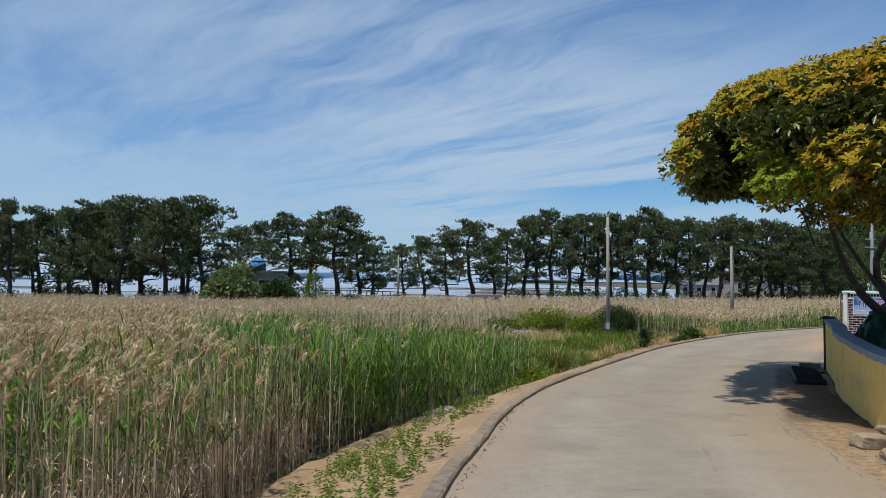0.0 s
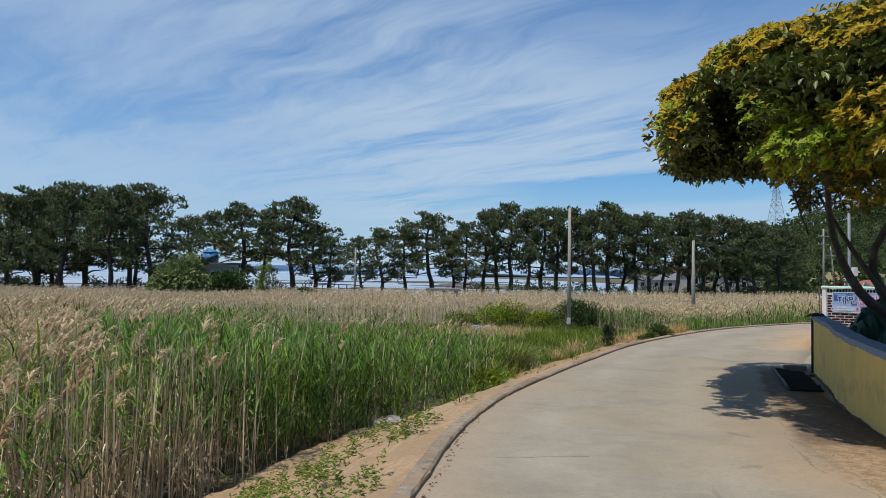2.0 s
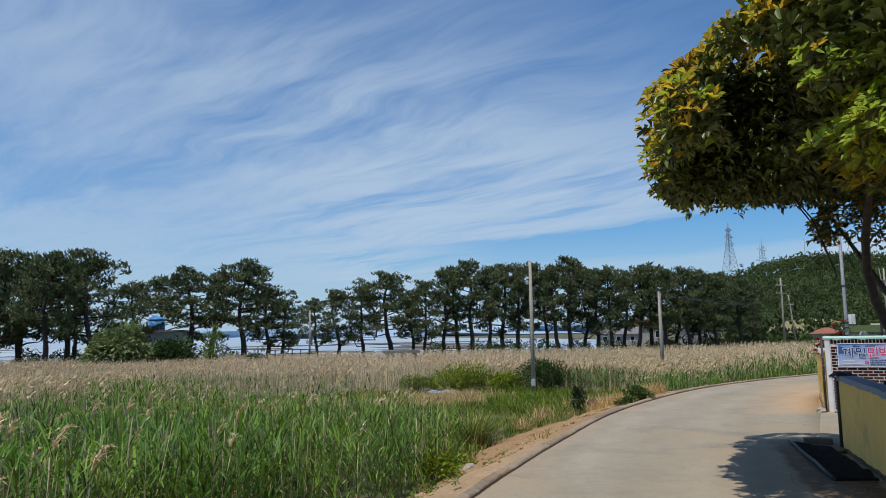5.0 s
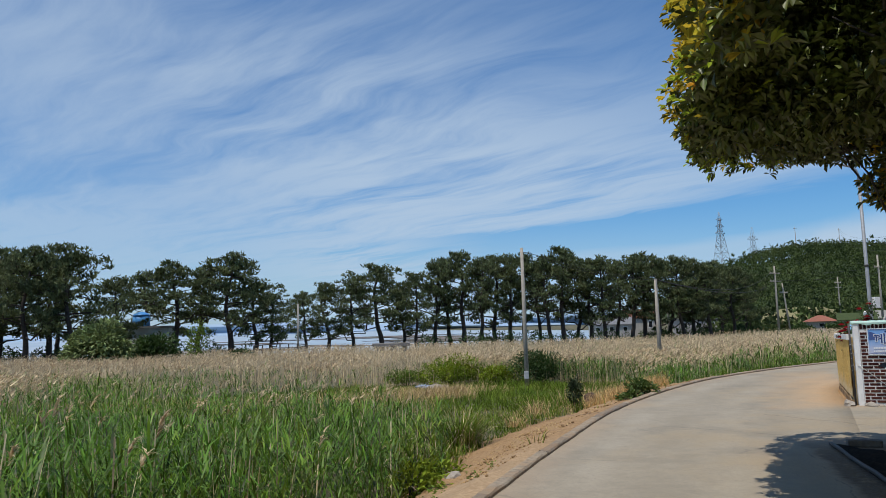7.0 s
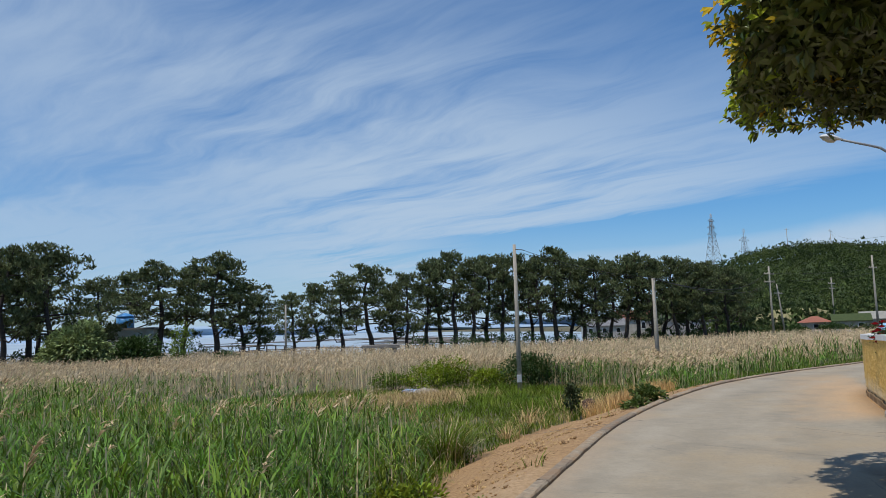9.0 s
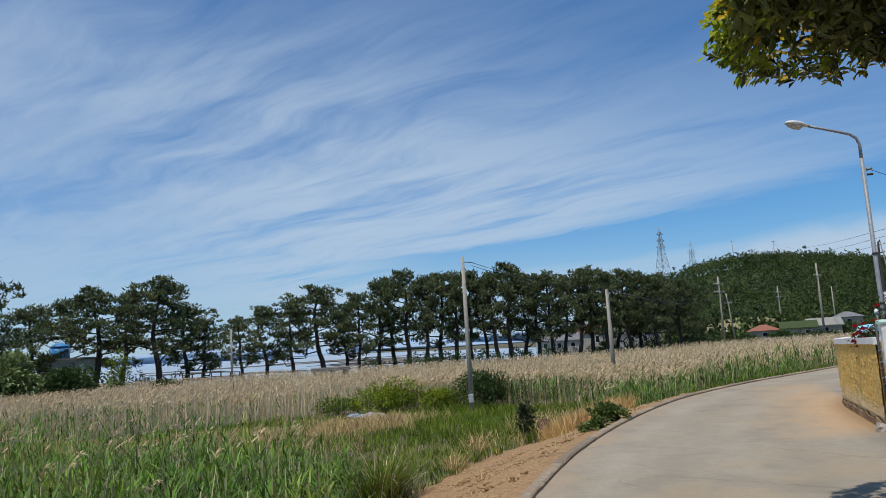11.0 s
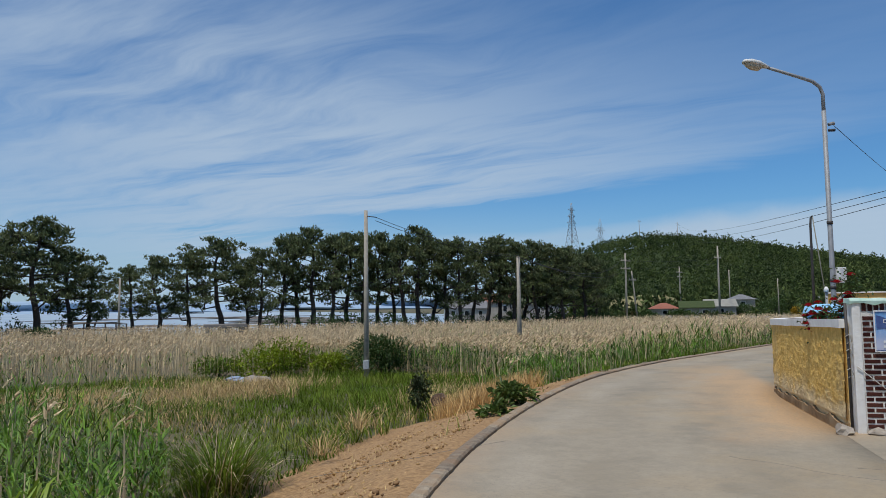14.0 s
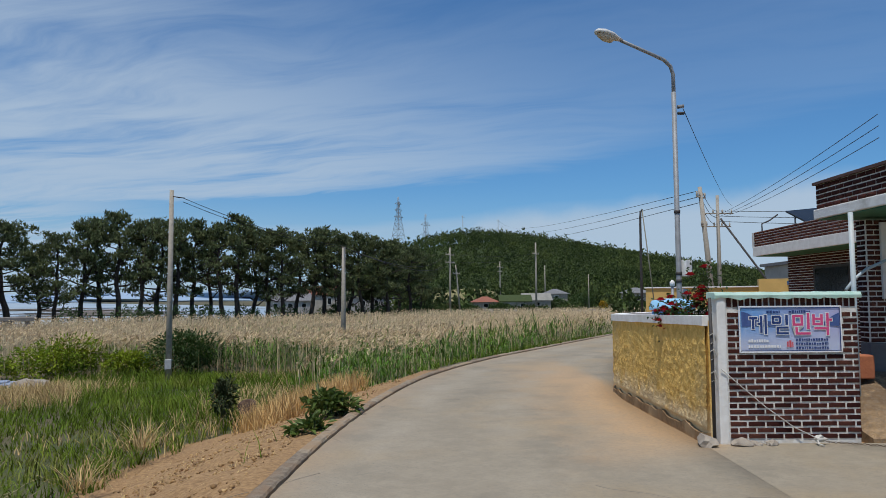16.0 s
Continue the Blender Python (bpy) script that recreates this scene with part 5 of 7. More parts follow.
    def rosette(centres, ax, count, spread, length, wide, seed, blunt=True):
        r2 = np.random.RandomState(seed)
        k = np.repeat(np.arange(len(centres)), count)
        d = r2.normal(size=(len(k), 3))
        d -= ax[k] * (d * ax[k]).sum(1, keepdims=True)
        d /= np.linalg.norm(d, axis=1, keepdims=True)
        way = d * spread + ax[k] * r2.uniform(0.15, 0.8, (len(k), 1))
        return leaves(centres[k] + ax[k] * 0.02, way, length * r2.uniform(0.75, 1.2, len(k)), wide * r2.uniform(0.8, 1.2, len(k)), r2, 0.3, 0.7 if blunt else 0.66, blunt)

    outer = deep > 0.915
    fresh = outer & (rng.uniform(size=len(p)) < np.interp(lm, [-0.5, -0.2, 0.1, 1.0], [0.6, 0.9, 0.97, 0.98]))
    lime = np.zeros(len(p), bool)
    for cx, cy, cz, wide in ((4.0, 8.9, 3.4, 0.7), (4.2, 8.4, 3.1, 0.65), (5.9, 15.3, 3.7, 0.85), (4.15, 9.6, 3.5, 0.55), (4.2, 9.7, 4.1, 0.55)):
        lime |= outer & ((p[:, 0] + foot[0] - cx) ** 2 + (p[:, 1] + foot[1] - cy) ** 2 + 1.6 * (p[:, 2] - cz) ** 2 < wide**2) & (rng.uniform(size=len(p)) < 0.8)
    lime |= outer & (p[:, 0] * w[0] + p[:, 1] * w[1] < -2.6) & (p[:, 2] < 3.9) & (rng.uniform(size=len(p)) < 0.3)
    fresh &= ~lime
    # only dark old leaves line the gap
    pa, pb = p[:, :2] @ u, p[:, :2] @ w
    lining = (hollow(pa, pb, p[:, 2]) < 2.2) & (p[:, 2] < 4.3) & (pa > -5.2) & (pb > -3.0)
    fresh &= ~lining
    lime &= ~lining
    # old leaves hang below the crown's far half
    fresh &= ~((p[:, 2] < 3.75) & (pa > -4.2) & (rng.uniform(size=len(p)) < 0.75))
    # nearest to the lane's middle: rosettes one could pick apart
    order = np.argsort(np.hypot(p[:, 0] + foot[0] - 2.0, p[:, 1] + foot[1] - 7.5))
    single = np.zeros(len(p), bool)
    single[order[:280]] = True
    bare = ~(fresh | lime) | (rng.uniform(size=len(p)) < 0.4)
    v, f = rosette(p[bare], axis[bare], 5, 1.0, 0.105, 0.036, 1, False)
    tagged(part("mature_foliage", mesh_of("mature_foliage", v, f, OLD_LEAF), OLD_LEAF, root, "glossy dark green mature leaves"), kind="stuff")
    far = fresh & ~single
    v, f = rosette(p[far] + axis[far] * 0.03, axis[far], 5, 0.65, 0.097, 0.034, 2)
    tagged(part("young_foliage", mesh_of("young_foliage", v, f, YOUNG_LEAF), YOUNG_LEAF, root, "orange-brown young leaves on the shoot tips"), kind="stuff")
    far = lime & ~single
    v, f = rosette(p[far] + axis[far] * 0.03, axis[far], 6, 0.8, 0.1, 0.031, 3)
    tagged(part("lime_foliage", mesh_of("lime_foliage", v, f, LIME_LEAF), LIME_LEAF, root, "fresh lime-green leaves"), kind="stuff")
    # shaded inner leaves that close the crown from below
    a, b = rng.uniform(CA - RA, CA + RA, 18000), rng.uniform(CB - RB, CB + RB, 18000)
    q = fill(a, b)
    ok = q < 0.8
    a, b, q = a[ok], b[ok], q[ok]
    low = np.interp(a, [-8.8, -5.0, -1.5, 1.5], [3.55, 3.6, 3.7, 3.8])
    z = low + rng.uniform(0.0, 1.0, len(a)) * (0.1 + 0.65 * (1 - q) ** 0.75)
    ok = (hollow(a, b, z) > 1) & ~((a < -4.0) & (b < -0.9) & (a > -6.6))
    a, b, z = a[ok], b[ok], z[ok]
    # a thick dark lining behind the cave, beside it and over it
    m = 3200
    a1 = np.r_[rng.uniform(-4.0, -3.1, m), rng.uniform(-5.4, -3.4, m // 2), rng.uniform(-5.5, -3.0, m // 2)]
    b1 = np.r_[rng.uniform(-3.3, -1.7, m), rng.uniform(-2.3, -1.5, m // 2), rng.uniform(-2.5, -1.4, m // 2)]
    z1 = np.r_[rng.uniform(3.3, 4.7, m), rng.uniform(3.4, 4.6, m // 2), rng.uniform(4.4, 4.6, m // 2)]
    ok = (hollow(a1, b1, z1) > 1) & (fill(a1, b1) < 0.98)
    a, b, z = np.concatenate([a, a1[ok]]), np.concatenate([b, b1[ok]]), np.concatenate([z, z1[ok]])
    # and leaves filling the outer shelves, which shade the lane without a gap
    a2, b2 = rng.uniform(-7.4, 0.2, 4800), rng.uniform(-3.4, -0.8, 4800)
    z2 = np.interp(b2, [-3.2, -2.6], [3.5, 3.98]) + rng.uniform(0, 0.34, 4800)
    ok = (hollow(a2, b2, z2) > 1) & (fill(a2, b2) < np.interp(a2, [-7.0, -6.2, -5.5], [0.6, 0.9, 0.98]))
    a3, b3 = rng.uniform(-8.3, -5.4, 2200), rng.uniform(-2.3, 1.0, 2200)
    z3 = np.interp(a3, [-8.3, -6.5, -5.4], [3.2, 3.45, 3.75]) + rng.uniform(0, 0.5, 2200)
    ok3 = (hollow(a3, b3, z3) > 1) & (fill(a3, b3) < 0.8)
    a, b, z = np.concatenate([a, a2[ok], a3[ok3]]), np.concatenate([b, b2[ok], b3[ok3]]), np.concatenate([z, z2[ok], z3[ok3]])
    inner = rel(a, b, z)
    ax = rng.normal(0, 0.5, inner.shape) + np.array([0, 0, 0.4])
    ax /= np.linalg.norm(ax, axis=1, keepdims=True)
    v, f = rosette(inner, ax, 5, 1.0, 0.125, 0.05, 4, False)
    tagged(part("inner_foliage", mesh_of("inner_foliage", v, f, OLD_LEAF), OLD_LEAF, root, "shaded dark inner leaves"), kind="stuff")
    shapes = []
    for i in range(4):
        v, f = rosette(np.zeros((1, 3)), np.array([[0.0, 0.0, 1.0]]), 9, 0.8, 0.085, 0.028, 60 + i)
        shapes.append([mesh_of("leaf_rosette", v, f, m) for m in (YOUNG_LEAF, LIME_LEAF)])
    for i in np.flatnonzero(single):
        is_lime = lime[i] or (not fresh[i] and rng.uniform() < 0.5)
        ob = part("leaf_rosette", shapes[rng.randint(4)][1 if is_lime else 0], YOUNG_LEAF, root)
        ob.location = p[i] + axis[i] * 0.05
        ob.rotation_euler = Vector(axis[i]).to_track_quat("Z", "Y").to_euler()
        ob.scale = (rng.uniform(0.8, 1.2),) * 3


make_evergreen()


# ---- yellow garden wall below the tree ----
def path_box(bm, pts, lo, hi, thick, side=0.0):
    """A wall along pts [(x, y)], from lo[i] to hi[i], thick to the right of the way; side shifts it."""
    rings = []
    P = [Vector((x, y, 0)) for x, y in pts]
    for i, p in enumerate(P):
        way = (P[min(i + 1, len(P) - 1)] - P[max(i - 1, 0)]).normalized()
        right = Vector((way.y, -way.x, 0))
        a, b = p + right * side, p + right * (side + thick)
        rings.append([bm.verts.new((a.x, a.y, lo[i])), bm.verts.new((a.x, a.y, hi[i])), bm.verts.new((b.x, b.y, hi[i])), bm.verts.new((b.x, b.y, lo[i]))])
    for a, b in zip(rings, rings[1:]):
        for q in range(4):
            bm.faces.new((a[q], a[(q + 1) % 4], b[(q + 1) % 4], b[q]))
    bm.faces.new(rings[0][::-1])
    bm.faces.new(rings[-1])
    bmesh.ops.recalc_face_normals(bm, faces=bm.faces[:])
    return bm


def garden_wall():
    root = thing("wall_garden", "smooth yellow rendered garden wall with a blue-grey cap", "wall", kind="structure")
    pts = [tuple(p) for p in smooth_line([(3.2, 2.0), (4.35, 6.0), (4.95, 8.0), (5.5, 9.6), (6.3, 11.6), (6.95, 12.9), (7.98, 15.25)], 4)]
    y = np.array([p[1] for p in pts])
    lo = road_z(y) - 0.1
    hi = np.interp(y, [2, 7.7, 14.3, 15.25], [0.98, 0.96, 1.03, 1.04])
    part("wall_body", path_box(bmesh.new(), pts, lo, hi, 0.17), YELLOW_SMOOTH, root)
    fine = [tuple(p) for p in smooth_line(pts, 5)]
    fy = np.array([p[1] for p in fine])
    fh = np.interp(fy, y, hi)
    wob = np.array([0.02 * noise.noise(Vector((p[0] * 4, p[1] * 4, 1))) for p in fine])
    part("wall_cap", path_box(bmesh.new(), fine, fh + 0.002 - 0.02 + wob, fh + 0.062 + wob * 0.6, 0.23, -0.03), BLUE_CAP, root)
    # a thin dark brown strip along the foot, proud of the render
    part("wall_foot", path_box(bmesh.new(), fine, np.interp(fy, y, lo), road_z(fy) + 0.018 + wob * 1.5, 0.01, -0.012), mat("dark_foot", (0.17, 0.12, 0.055), (0.10, 0.075, 0.045), 9), root)
    bm = tubed([(7.99, 15.3, 0.0), (7.99, 15.3, 1.06)], 0.028, 8)
    part("corner_pipe", bm, DARK_METAL, root)


garden_wall()


def stone(name, at, size, seed, label, material=STONE, category="stone", group=""):
    ob = part(name, lump(bmesh.new(), (0, 0, size[2] * 0.5), size, seed, 0.35, 2), material)
    ob.location, ob.rotation_euler = at, (0, 0, seed * 1.3)
    for f in ob.data.polygons:
        f.use_smooth = False
    return tagged(ob, label, category, group)


def heap(sx, sy, sz, seed):
    """Sheeting thrown over a pile: a dome that falls in sharp folds."""
    bm = bmesh.new()
    rings, around = 14, 40
    rows = []
    for i in range(rings + 1):
        f = i / rings
        row = []
        for j in range(around):
            a = 6.2832 * j / around
            d = Vector((math.cos(a), math.sin(a), 0))
            q = d * (1.5 + 1.2 * f) + Vector((seed * 2.3, seed * 1.1, f * 1.9))
            fold = abs(noise.noise(q * 1.6)) + 0.55 * abs(noise.noise(q * 3.7))
            lumps = noise.noise(d * 1.2 + Vector((0, seed, f * 1.6)))
            r = min(1.0, f * 1.15) ** 0.7 * (1 + 0.22 * lumps - 0.3 * fold * f)
            z = sz * max(0.0, 1 - f ** 1.7) * (1 + 0.2 * lumps - 0.32 * fold * min(1, f * 4))
            row.append(bm.verts.new((d.x * sx * r, d.y * sy * r, z)))
        rows.append(row)
    for a, b in zip(rows, rows[1:]):
        for j in range(around):
            q = (j + 1) % around
            bm.faces.new((a[j], b[j], b[q], a[q]))
    bmesh.ops.remove_doubles(bm, verts=bm.verts[:], dist=0.0005)
    bmesh.ops.recalc_face_normals(bm, faces=bm.faces[:])
    return bm


def slab(size, seed):
    """A broken block with worn edges and uneven faces."""
    bm = boxed(-1, -1, -1, 1, 1, 1)
    bmesh.ops.subdivide_edges(bm, edges=bm.edges[:], cuts=3, use_grid_fill=True)
    for v in bm.verts:
        p = v.co.copy()
        worn = p.length
        p = p * (1 - 0.2 * max(0.0, worn - 1.15)) * (1 + 0.2 * noise.noise(p * 0.9 + Vector((seed * 2.7, 0, 0))) + 0.07 * noise.noise(p * 2.6 + Vector((0, seed, 0))))
        v.co = Vector((p.x * size[0], p.y * size[1], p.z * size[2]))
    return bm


def wall_clutter():
    # a dark cloth bundle on the wall's end
    dark = mat("weathered_rag", (0.075, 0.07, 0.062), (0.13, 0.12, 0.105), 12, bump=0.6)
    bm = bmesh.new()
    grid = []
    for i in range(13):
        row = []
        for j in range(11):
            x, y = (i - 6) / 6 * 0.17, (j - 5) / 5 * 0.17
            drop = max(0.0, abs(x) - 0.1, abs(y) - 0.1) * 0.9
            fold = 0.035 * noise.noise(Vector((x * 9, y * 9, 2))) + 0.02 * noise.noise(Vector((x * 22, y * 22, 5)))
            pull = 1 - 0.8 * max(0.0, abs(x) - 0.12)
            row.append(bm.verts.new((x * pull + fold * 0.4, y + fold * 0.5, 0.03 - drop + fold)))
        grid.append(row)
    for i in range(12):
        for j in range(10):
            bm.faces.new((grid[i][j], grid[i + 1][j], grid[i + 1][j + 1], grid[i][j + 1]))
    bmesh.ops.solidify(bm, geom=bm.faces[:], thickness=0.018)
    ob = part("rag_bundle", bm, dark)
    ob.location, ob.rotation_euler = (7.97, 15.12, 1.115), (0, 0, radians(-20))
    tagged(ob, "dark weathered rag draped over the wall end", "rag")
    # green tarpaulin heaps behind the wall
    for i, (x, y, z, sx, sy, sz) in enumerate(((9.15, 14.95, 0.0, 0.75, 0.6, 1.2), (8.75, 13.4, 0.0, 0.7, 0.6, 1.1), (8.0, 11.9, 0.0, 0.6, 0.8, 1.0))):
        ob = part("tarpaulin", heap(sx * 1.1, sy * 1.1, sz * 1.22, i + 2), TARP)
        ob.location = (x, y, z)
        tagged(ob, "crumpled dark green tarpaulin heap behind the wall", "tarpaulin", "tarpaulin heaps")
    # black mesh mat with a timber edge at the wall's foot
    root = thing("ground_mat", "black matted netting lying on the ground beside the wall", "mat", (0, 0, 0))
    bm = bmesh.new()
    A, B, C, D = Vector((7.5, 15.9)), Vector((6.25, 12.85)), Vector((6.75, 12.75)), Vector((7.75, 15.2))
    n = 14
    grid = []
    for i in range(n + 1):
        row = []
        for j in range(6):
            p = A.lerp(B, i / n).lerp(D.lerp(C, i / n), j / 5)
            h = 0.03 + 0.035 * noise.noise(Vector((p.x * 5, p.y * 5, 0))) + 0.02 * noise.noise(Vector((p.x * 14, p.y * 14, 3)))
            row.append(bm.verts.new((p.x, p.y, float(road_z(p.y)) + max(0.008, h))))
        grid.append(row)
    for i in range(n):
        for j in range(5):
            bm.faces.new((grid[i][j], grid[i][j + 1], grid[i + 1][j + 1], grid[i + 1][j]))
    ext = bmesh.ops.extrude_face_region(bm, geom=bm.faces[:])
    for v in ext["geom"]:
        if isinstance(v, bmesh.types.BMVert):
            v.co.z -= 0.03
    bmesh.ops.recalc_face_normals(bm, faces=bm.faces[:])
    part("netting", bm, BLACK_PLASTIC, root)
    edge = [A.lerp(B, k / 6) for k in range(7)]
    part("edge_pipe", tubed([(p.x, p.y, float(road_z(p.y)) + 0.035 + 0.01 * math.sin(k * 2)) for k, p in enumerate(edge)], 0.026, 7), DARK_METAL, root)
    beam = part("timber_block", boxed(-0.21, -0.08, 0.0, 0.21, 0.08, 0.1, bevel=0.02), mat("old_timber", (0.12, 0.10, 0.08), (0.18, 0.15, 0.12), 12, bump=0.5))
    beam.location, beam.rotation_euler = (7.86, 15.72, -0.005), (0, 0, radians(-25))
    tagged(beam, "old grey timber block lying on the ground beside the mat", "timber")
    # rubble by the wall
    rubble = mat("tan_rubble", (0.40, 0.31, 0.21), (0.27, 0.20, 0.135), 7.0, (0.20, 0.145, 0.095), 2.4, 0.55, bump=0.8, bump_scale=30)
    for i, (x, y, wide, deep, tall, lift, tilt) in enumerate(((4.34, 7.12, 0.17, 0.13, 0.07, 0.06, 4), (4.5, 6.86, 0.2, 0.14, 0.1, 0.09, -6), (4.62, 7.12, 0.19, 0.11, 0.032, 0.19, 9), (4.2, 6.3, 0.2, 0.13, 0.075, 0.06, 5),
                                                              (4.45, 6.4, 0.16, 0.13, 0.09, 0.08, -8), (4.32, 6.62, 0.13, 0.09, 0.035, 0.03, 3), (4.02, 5.75, 0.12, 0.09, 0.05, 0.04, 7))):
        ob = part("rubble_stone", slab((wide, deep, tall), i + 3), rubble)
        ob.location, ob.rotation_euler = (x, y, float(road_z(y)) + lift), (radians(tilt), radians(tilt * 0.6), i * 1.1)
        tagged(ob, "tan broken stone block lying in the dirt beside the wall", "stone", "rubble by the wall")
    rng = np.random.RandomState(9)
    bm = bmesh.new()
    for i in range(700):
        t = rng.uniform(4, 15)
        wx = np.interp(t, [2, 6, 8, 11.6, 15.25], [3.2, 4.35, 4.95, 6.3, 7.98])
        x = wx - rng.uniform(0.05, 0.8 if t > 8 else 0.5)
        lump(bm, (x, t, float(road_z(t)) + 0.004), (rng.uniform(0.003, 0.009),) * 3, i, 0.3, 1)
    tagged(part("gravel", bm, mat("shoulder_grit", (0.30, 0.22, 0.15), (0.22, 0.16, 0.11), 9)), "loose gravel and grit on the dirt shoulder", "gravel", kind="stuff")
    bm = bmesh.new()
    for i in range(420):
        t = rng.uniform(3, 22)
        kx = np.interp(t, KERB_CURVE[:, 1], KERB_CURVE[:, 0])
        p = Vector((kx + abs(rng.normal(0, 0.035)) + 0.06, t, float(road_z(t)) + 0.006))
        a = rng.uniform(0, 6.28)
        d, e = Vector((math.cos(a), math.sin(a), 0)), Vector((-math.sin(a), math.cos(a), 0.2))
        s = rng.uniform(0.005, 0.02)
        vs = [bm.verts.new(p + d * s), bm.verts.new(p + e * s * 0.5 + Vector((0, 0, 0.008))), bm.verts.new(p - d * s), bm.verts.new(p - e * s * 0.5 + Vector((0, 0, 0.003)))]
        bm.faces.new(vs)
    tagged(part("leaf_litter", bm, mat("fallen_leaf", (0.20, 0.105, 0.055), (0.28, 0.16, 0.085), 30, piece=0.4)), "fallen brown leaves along the kerb", "leaf litter", kind="stuff")
    stone("field_rock", (-0.08, 13.92, -0.82), (0.28, 0.2, 0.14), 5, "pale rounded rock on the earth ridge", category="rock")
    stone("field_rock", (2.66, 18.9, -0.82), (0.2, 0.15, 0.1), 6, "pale rock on the earth ridge", category="rock")
    stone("field_rock", (4.8, 44.6, -1.5), (1.0, 0.55, 0.24), 8, "flat grey rock lying in the meadow", category="rock")
    stone("brown_rock", (8.76, 30.95, -0.86), (0.19, 0.17, 0.2), 7, "round brown rock beside the dark bush", mat("brown_rock", (0.13, 0.08, 0.055), (0.09, 0.058, 0.043), 6), "rock")
    sheet = part("plastic_sheet", lump(bmesh.new(), (0, 0, 0.05), (0.34, 0.24, 0.09), 12, 0.6, 3), mat("faded_sheet", (0.22, 0.27, 0.36), (0.32, 0.37, 0.45), 6, rough=0.5, bump=0.3))
    sheet.location = (4.05, 44.5, -1.28)
    tagged(sheet, "crumpled faded blue plastic sheet lying on a flat rock", "plastic sheet")
    for i, (x, y) in enumerate(((9.6, 31.2), (9.9, 30.6))):
        stone("field_rock", (x, y, float(land_z(x, y)[0])), (0.22, 0.16, 0.1), i + 11, "small pale rock at the end of the soil", category="rock", group="soil rocks")


wall_clutter()

# ---- the guest house's gate wall: x along the brick face, y away from the lane's start ----
HX, HY, HR = 4.185, 14.71, math.atan2(-0.508, 0.861)
A0, D0 = 3.06, 8.25  # the brick face's near corner in that system


def local(name, label, category, x, y, z=0.0, kind="", group=""):
    c, s = math.cos(HR), math.sin(HR)
    return thing(name, label, category, (HX + c * x - s * y, HY + s * x + c * y, z), HR, group, kind)


def brick_wall():
    root = local("wall_brick", "low dark red brick wall with white joints and a mint cap", "wall", A0, D0, -0.03, kind="structure")
    part("mortar_body", boxed(0.1, 0.012, -0.1, 1.562, 0.2, 1.64), MORTAR, root)
    bm = boxed(-0.005, -0.012, -0.1, 0.1, 0.215, 1.62, bevel=0.012)
    bmesh.ops.subdivide_edges(bm, edges=bm.edges[:], cuts=3, use_grid_fill=True)
    for v in bm.verts:
        v.co.x += 0.010 * noise.noise(v.co * 5)
        v.co.y += 0.008 * noise.noise(v.co * 6 + Vector((3, 0, 0)))
    part("white_pillar", bm, WHITE_PAINT, root, "thickly white-painted plaster pillar")
    # mint paint cap, dripping over the edge
    bm = bmesh.new()
    n = 40
    front, back = [], []
    for i in range(n + 1):
        x = -0.03 + 1.64 * i / n
        dz = 0.018 * noise.noise(Vector((x * 6, 0, 0))) + 0.012 * noise.noise(Vector((x * 17, 1, 0)))
        sec = [(-0.03, 1.598 + dz * 1.6), (-0.036, 1.635), (-0.02, 1.668 + dz * 0.4), (0.22, 1.672 + dz * 0.4), (0.24, 1.64), (0.23, 1.60)]
        front.append([bm.verts.new((x, y, z)) for y, z in sec])
    for a, b in zip(front, front[1:]):
        for q in range(6):
            bm.faces.new((a[q], a[(q + 1) % 6], b[(q + 1) % 6], b[q]))
    bm.faces.new(front[0][::-1])
    bm.faces.new(front[-1])
    bmesh.ops.recalc_face_normals(bm, faces=bm.faces[:])
    part("mint_cap", bm, MINT, root, "thick mint-green painted cap")
    # bricks
    meshes = {}

    def brick(w, h):
        key = (round(w, 3), round(h, 3))
        if key not in meshes:
            b = boxed(-w / 2, 0, -h / 2, w / 2, 0.05, h / 2, bevel=0.004)
            me = bpy.data.meshes.new("brick")
            b.to_mesh(me)
            b.free()
            me.materials.append(BRICK)
            meshes[key] = me
        return meshes[key]

    rng = np.random.RandomState(5)
    x0, x1 = 0.108, 1.578
    for c in range(21):
        z = 0.075 + 0.067 * c
        x = x0 - (0.1 if c % 2 else 0.0)
        while x < x1 - 0.02:
            a, b = max(x, x0), min(x + 0.2, x1)
            if b - a > 0.035:
                ob = part("brick", brick(b - a - 0.02, 0.046), BRICK, root)
                ob.location = ((a + b) / 2, 0.004 + rng.uniform(-0.0035, 0.0035), z + rng.uniform(-0.002, 0.002))
            x += 0.2
    for i in range(21):
        ob = part("brick", brick(0.050, 0.10), BRICK, root)
        ob.location = (0.14 + 0.0692 * i, 0.004 + rng.uniform(-0.003, 0.003), 1.556)
    # bricks of the end face
    for c in range(22):
        ob = part("brick", brick(0.135, 0.046), BRICK, root)
        ob.location, ob.rotation_euler = (1.572, 0.118, 0.075 + 0.067 * c), (0, 0, math.pi / 2)
    return root


brick_wall()


